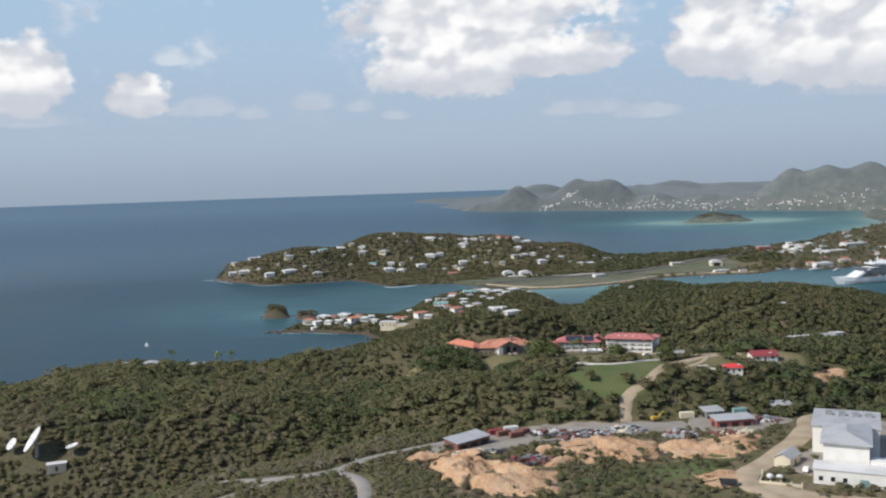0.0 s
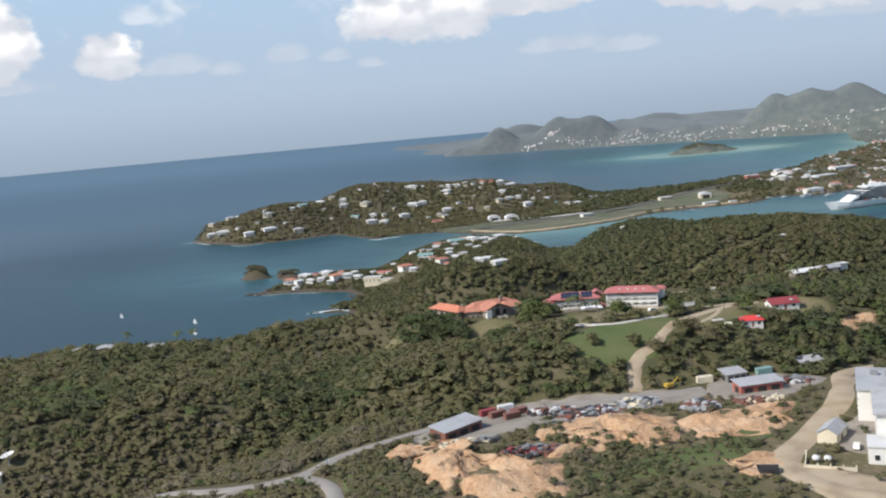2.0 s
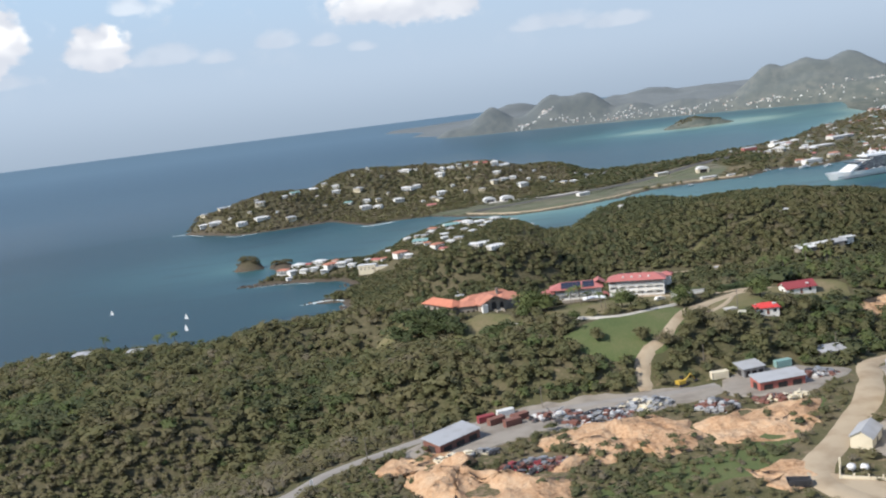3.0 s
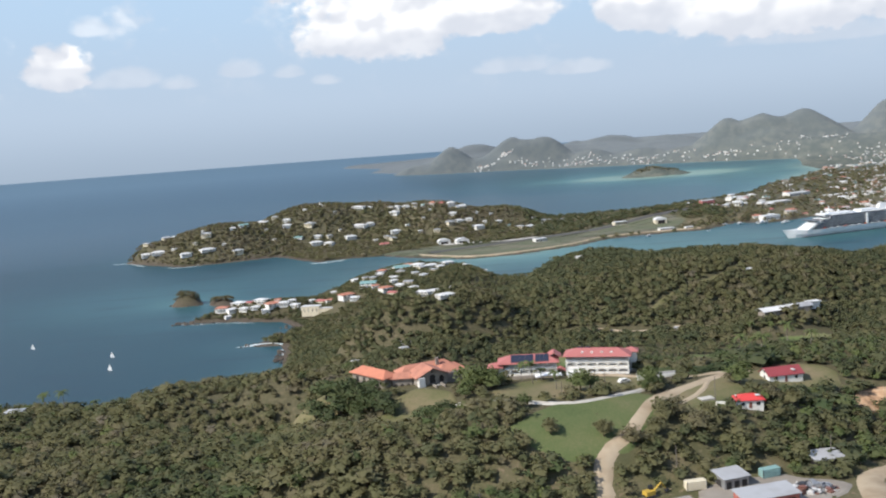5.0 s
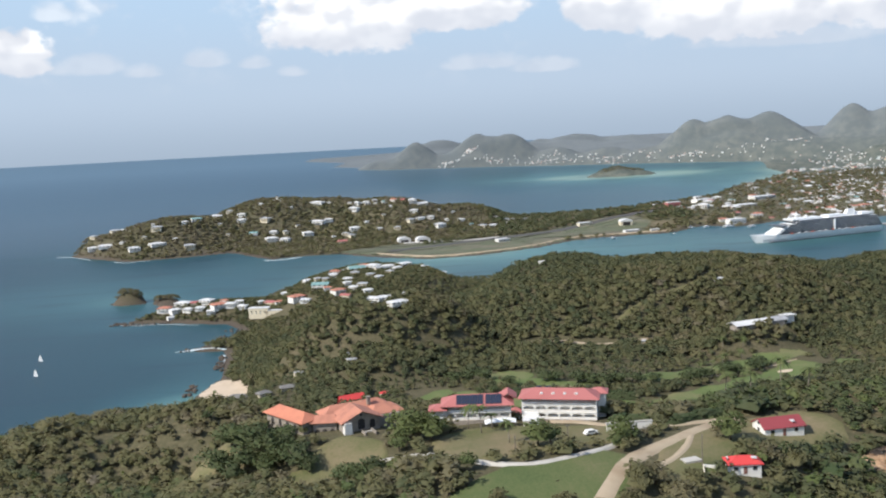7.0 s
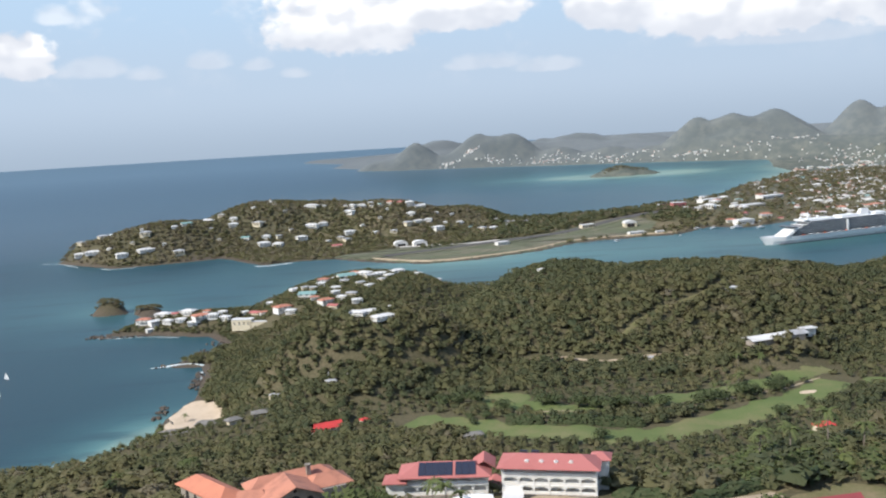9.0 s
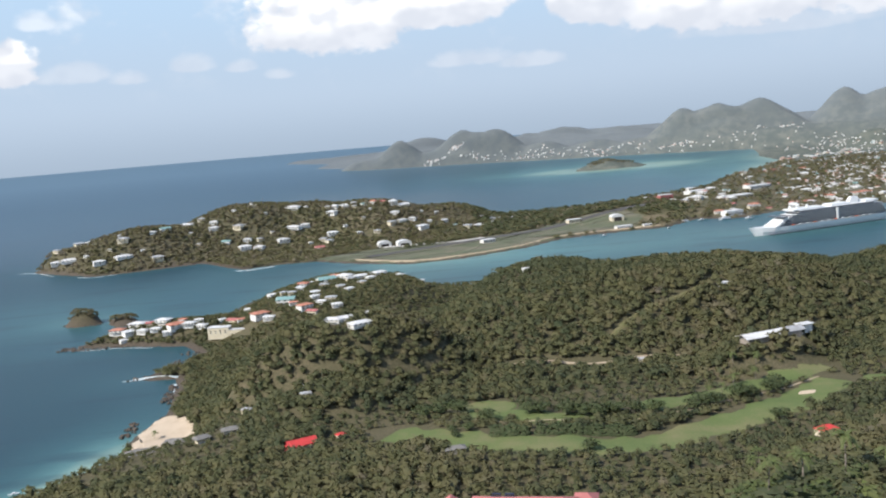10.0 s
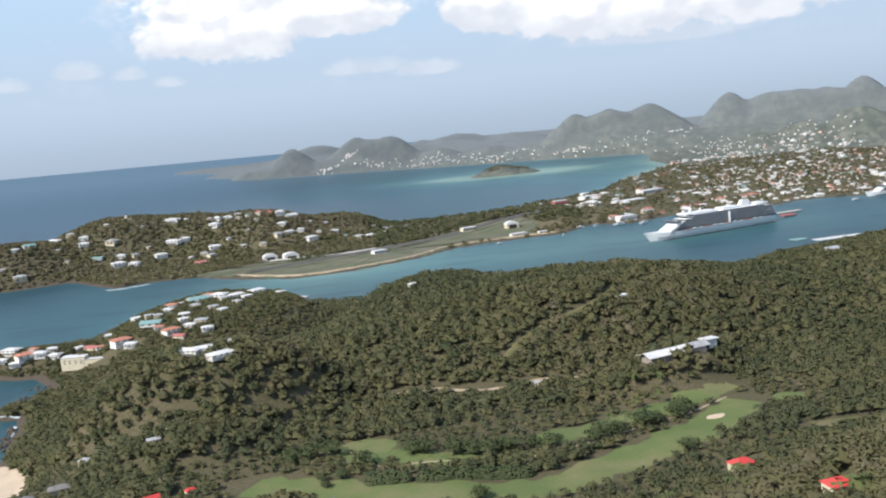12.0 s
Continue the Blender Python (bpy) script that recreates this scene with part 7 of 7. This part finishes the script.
def garden_tree(seed, height, radius, mat=None, tint=0.4):
    """One broad tree: a forked trunk and a crown of leaf clumps. Returns its base."""
    rng = np.random.default_rng(seed)
    base = new("tree")
    s = Shape().rod((0, 0, -0.5), (0.1, 0, height * 0.4), height * 0.035, height * 0.024)
    for k in range(4):
        a = k * 1.57 + rng.uniform(-0.4, 0.4)
        s.rod((0.1, 0, height * 0.36), (math.cos(a) * radius * 0.55, math.sin(a) * radius * 0.55, height * rng.uniform(0.6, 0.75)), height * 0.018, height * 0.007, 6)
    part("trunk", s, M_BARK, base, smooth=True)
    v, f, ways = crown(420, 8, seed + 100, 1.0, 0.17, 0.6)
    v = v * (radius, radius, height * 0.42) + (0, 0, height * 0.62)
    c = mesh_from("crown", v, f, mat or M_LUSH, [("tint", np.full(len(v), tint))], smooth=True)
    c.data.normals_split_custom_set_from_vertices(ways.astype(np.float32))
    c.parent = base
    return base


def palm(seed, height):
    """A coconut palm: a leaning ringed trunk and drooping feathered fronds."""
    rng = np.random.default_rng(seed)
    base = new("palm_tree")
    lean = rng.uniform(-0.8, 0.8, 2)
    s = Shape()
    mid = (lean[0] * 0.35, lean[1] * 0.35, height * 0.55)
    s.rod((0, 0, -0.5), mid, 0.24, 0.17).rod(mid, (lean[0], lean[1], height), 0.17, 0.12)
    part("trunk", s, M_TRUNKGREY, base, smooth=True)
    v, f = [], []
    for k in range(15):
        a = 2.4 * k + rng.uniform(-0.3, 0.3)
        up = rng.uniform(-0.15, 0.9)
        for side in (-1, 1):
            for i in range(6):
                def at(t, w):
                    out = t * 3.6
                    z = up * out - 0.20 * out * out
                    return (lean[0] + math.cos(a) * out - math.sin(a) * w * side, lean[1] + math.sin(a) * out + math.cos(a) * w * side, height + z - abs(w) * 0.45)
                t0, t1 = i / 6, (i + 0.8) / 6
                n = len(v)
                v += [at(t0, 0), at(t1, 0), at(t1 + 0.10, 0.85 * (1 - t1 * 0.7)), at(t0 + 0.10, 0.85 * (1 - t0 * 0.7))]
                f.append([n, n + 1, n + 2, n + 3])
    c = mesh_from("crown", v, f, M_LUSH, [("tint", np.full(len(v), 0.75))])
    c.parent = base
    return base


def stand(base, x, y, turn=0.0, size=1.0):
    return Matrix.Translation((x, y, ground_z(x, y) - 0.1)) @ pose(0, 0, 0, 0, 0, turn) @ Matrix.Scale(size, 4)


def plant(makers, spots, label, category, group):
    """Stands trees at x, y, size; the first of each form is built, the rest are copies."""
    for k, (x, y, size) in enumerate(spots):
        i = k % len(makers)
        if isinstance(makers[i], bpy.types.Object):
            made = copy_thing(makers[i], stand(None, x, y, k * 77.0, 1.0))
            made.matrix_basis = stand(None, x, y, k * 77.0, size)
        else:
            makers[i] = made = makers[i]()
            made.matrix_basis = stand(None, x, y, k * 77.0, size)
            tagged(made, label, category, group)
        CLEAR.append((x, y, 4.0 * size))


plant([lambda: garden_tree(1, 9, 6.5, tint=0.25), lambda: garden_tree(2, 8, 5.5, tint=0.4), lambda: garden_tree(3, 10, 5.5, tint=0.1)],
      [(-8, 478, 0.95), (-3, 474, 1.05), (2, 470, 1.1), (6, 466, 1.0), (10, 463, 1.0), (14, 459, 0.95), (-2, 466, 0.9), (4, 461, 0.9), (17, 456, 0.6), (28, 443, 0.75), (32, 440, 0.8), (36, 442, 0.7), (-12, 470, 0.9), (9, 470, 0.9), (-6, 462, 0.8)],
      "dark green broad tree in the villa garden", "tree", "villa garden trees")
plant([lambda: garden_tree(4, 10, 6.0, tint=0.75), lambda: garden_tree(5, 9, 5.0, tint=0.6)],
      [(47, 462, 1.1), (51, 466, 1.05), (54, 460, 0.95), (44, 456, 0.7), (83, 440, 0.85), (87, 442, 0.75), (108, 440, 0.85), (61, 428, 0.6), (22, 500, 0.7), (0, 520, 0.7), (139, 437, 0.9), (105, 436, 0.6)],
      "light green garden tree beside the hotel", "tree", "hotel garden trees")
plant([lambda: garden_tree(6, 8, 5.0, M_SCRUB, 0.5), lambda: garden_tree(7, 8, 5.5, M_SCRUB, 0.7)],
      [(103, 410, 0.9), (108, 413, 0.8), (82, 404, 0.8), (90, 400, 0.85), (98, 403, 0.8), (112, 405, 0.9), (118, 410, 0.8), (144, 424, 0.8), (150, 420, 0.9), (138, 440, 0.7), (66, 408, 0.7)],
      "dry olive tree along the dirt track", "tree", "track side trees")
plant([lambda: garden_tree(8, 10, 6.5, tint=0.2), lambda: garden_tree(9, 9, 7.5, tint=0.35)],
      [(121, 829, 0.55), (131, 826, 0.6), (122, 818, 0.5), (146, 842, 0.9), (174, 846, 1.05), (181, 842, 0.9), (196, 832, 1.1), (205, 828, 1.0), (213, 823, 1.1), (225, 827, 1.0), (238, 826, 0.9), (250, 822, 0.85),
       (276, 822, 1.0), (284, 826, 1.1), (292, 826, 0.9), (309, 832, 1.1), (318, 833, 0.9), (334, 838, 1.0), (342, 846, 1.1), (313, 785, 0.85), (192, 768, 0.8), (108, 868, 1.0), (118, 869, 1.1), (130, 868, 1.1), (266, 806, 0.3), (274, 809, 0.28), (280, 811, 0.28), (287, 813, 0.25)],
      "green tree standing on the golf fairways", "tree", "golf course trees")
plant([lambda: palm(11, 9), lambda: palm(12, 11), lambda: palm(13, 7.5)],
      [(76, 447, 0.75), (70, 462, 0.8), (74, 466, 0.7), (67, 470, 0.8), (180, 488, 1.0), (170, 490, 1.0), (187, 482, 0.9), (158, 484, 0.9), (36, 500, 0.8), (-103, 930, 0.9), (-98, 925, 1.0), (-90, 920, 0.9), (-84, 944, 0.8), (-112, 912, 1.0), (-92, 985, 0.8),
       (292, 838, 1.0), (300, 836, 0.9), (318, 858, 1.1), (336, 862, 1.0), (262, 706, 1.0), (290, 700, 1.0), (300, 716, 1.1), (250, 690, 1.0), (345, 880, 1.1), (330, 884, 1.1), (-130, 545, 0.9), (-118, 550, 0.8), (-140, 548, 0.9), (-170, 555, 0.9)],
      "coconut palm with a slim grey trunk", "palm tree", "coconut palms")


def clipped_hedge():
    """A long rounded hedge in two lengths, of many small leaf clumps."""
    for x0, y0, x1, y1, wide, tall, name, where in ((142, 813, 166, 805, 8.0, 6.0, "hedge", "fairway"), (168, 804, 227, 790, 7.5, 5.6, "hedge", "fairway"),
                                                    (127, 455, 151, 465, 4.0, 2.6, "hedge", "hotel drive"), (112, 467, 126, 463, 4.5, 2.0, "hedge", "hotel garden")):
        rng = np.random.default_rng(int(x0))
        long = math.hypot(x1 - x0, y1 - y0)
        n = int(long * 26)
        t, a = rng.uniform(0, 1, n), rng.uniform(-0.15, math.pi + 0.15, n)
        swell = 1 + 0.12 * np.sin(t * long * 0.55) + rng.normal(size=n) * 0.06
        tip = np.minimum(1, np.minimum(t, 1 - t) * long / 3.5) ** 0.5
        ux, uy = (x1 - x0) / long, (y1 - y0) / long
        out = np.cos(a) * wide / 2 * swell * tip
        up = np.sin(a) * tall * swell * tip
        c = np.c_[x0 + ux * t * long - uy * out, y0 + uy * t * long + ux * out, np.zeros(n)]
        c[:, 2] = lie(c[:, :2])[0] + np.maximum(up, 0.2)
        nrm = np.c_[-uy * np.cos(a), ux * np.cos(a), np.sin(a) + 0.4] + rng.normal(size=(n, 3)) * 0.35
        nrm /= np.linalg.norm(nrm, axis=1)[:, None]
        u = np.cross(nrm, rng.normal(size=(n, 3)))
        u /= np.linalg.norm(u, axis=1)[:, None]
        w = np.cross(nrm, u)
        v = np.stack([c - u * 0.9, c - w * 0.7, c + u * 0.9, c + w * 0.7], 1).reshape(-1, 3)
        ob = mesh_from(name, v, np.arange(n * 4).reshape(-1, 4), M_LUSH, [("tint", np.full(n * 4, 0.15))], smooth=True)
        soft = np.c_[-uy * np.cos(a), ux * np.cos(a), np.sin(a) + 0.5]
        ob.data.normals_split_custom_set_from_vertices(np.repeat(soft / np.linalg.norm(soft, axis=1)[:, None], 4, 0).astype(np.float32))
        tagged(ob, "dark green rounded clipped hedge along the " + where, "hedge", "clipped hedges")
        for k in range(int(long / 4)):
            CLEAR.append((x0 + ux * k * 4, y0 + uy * k * 4, 5))


clipped_hedge()
build_forest()
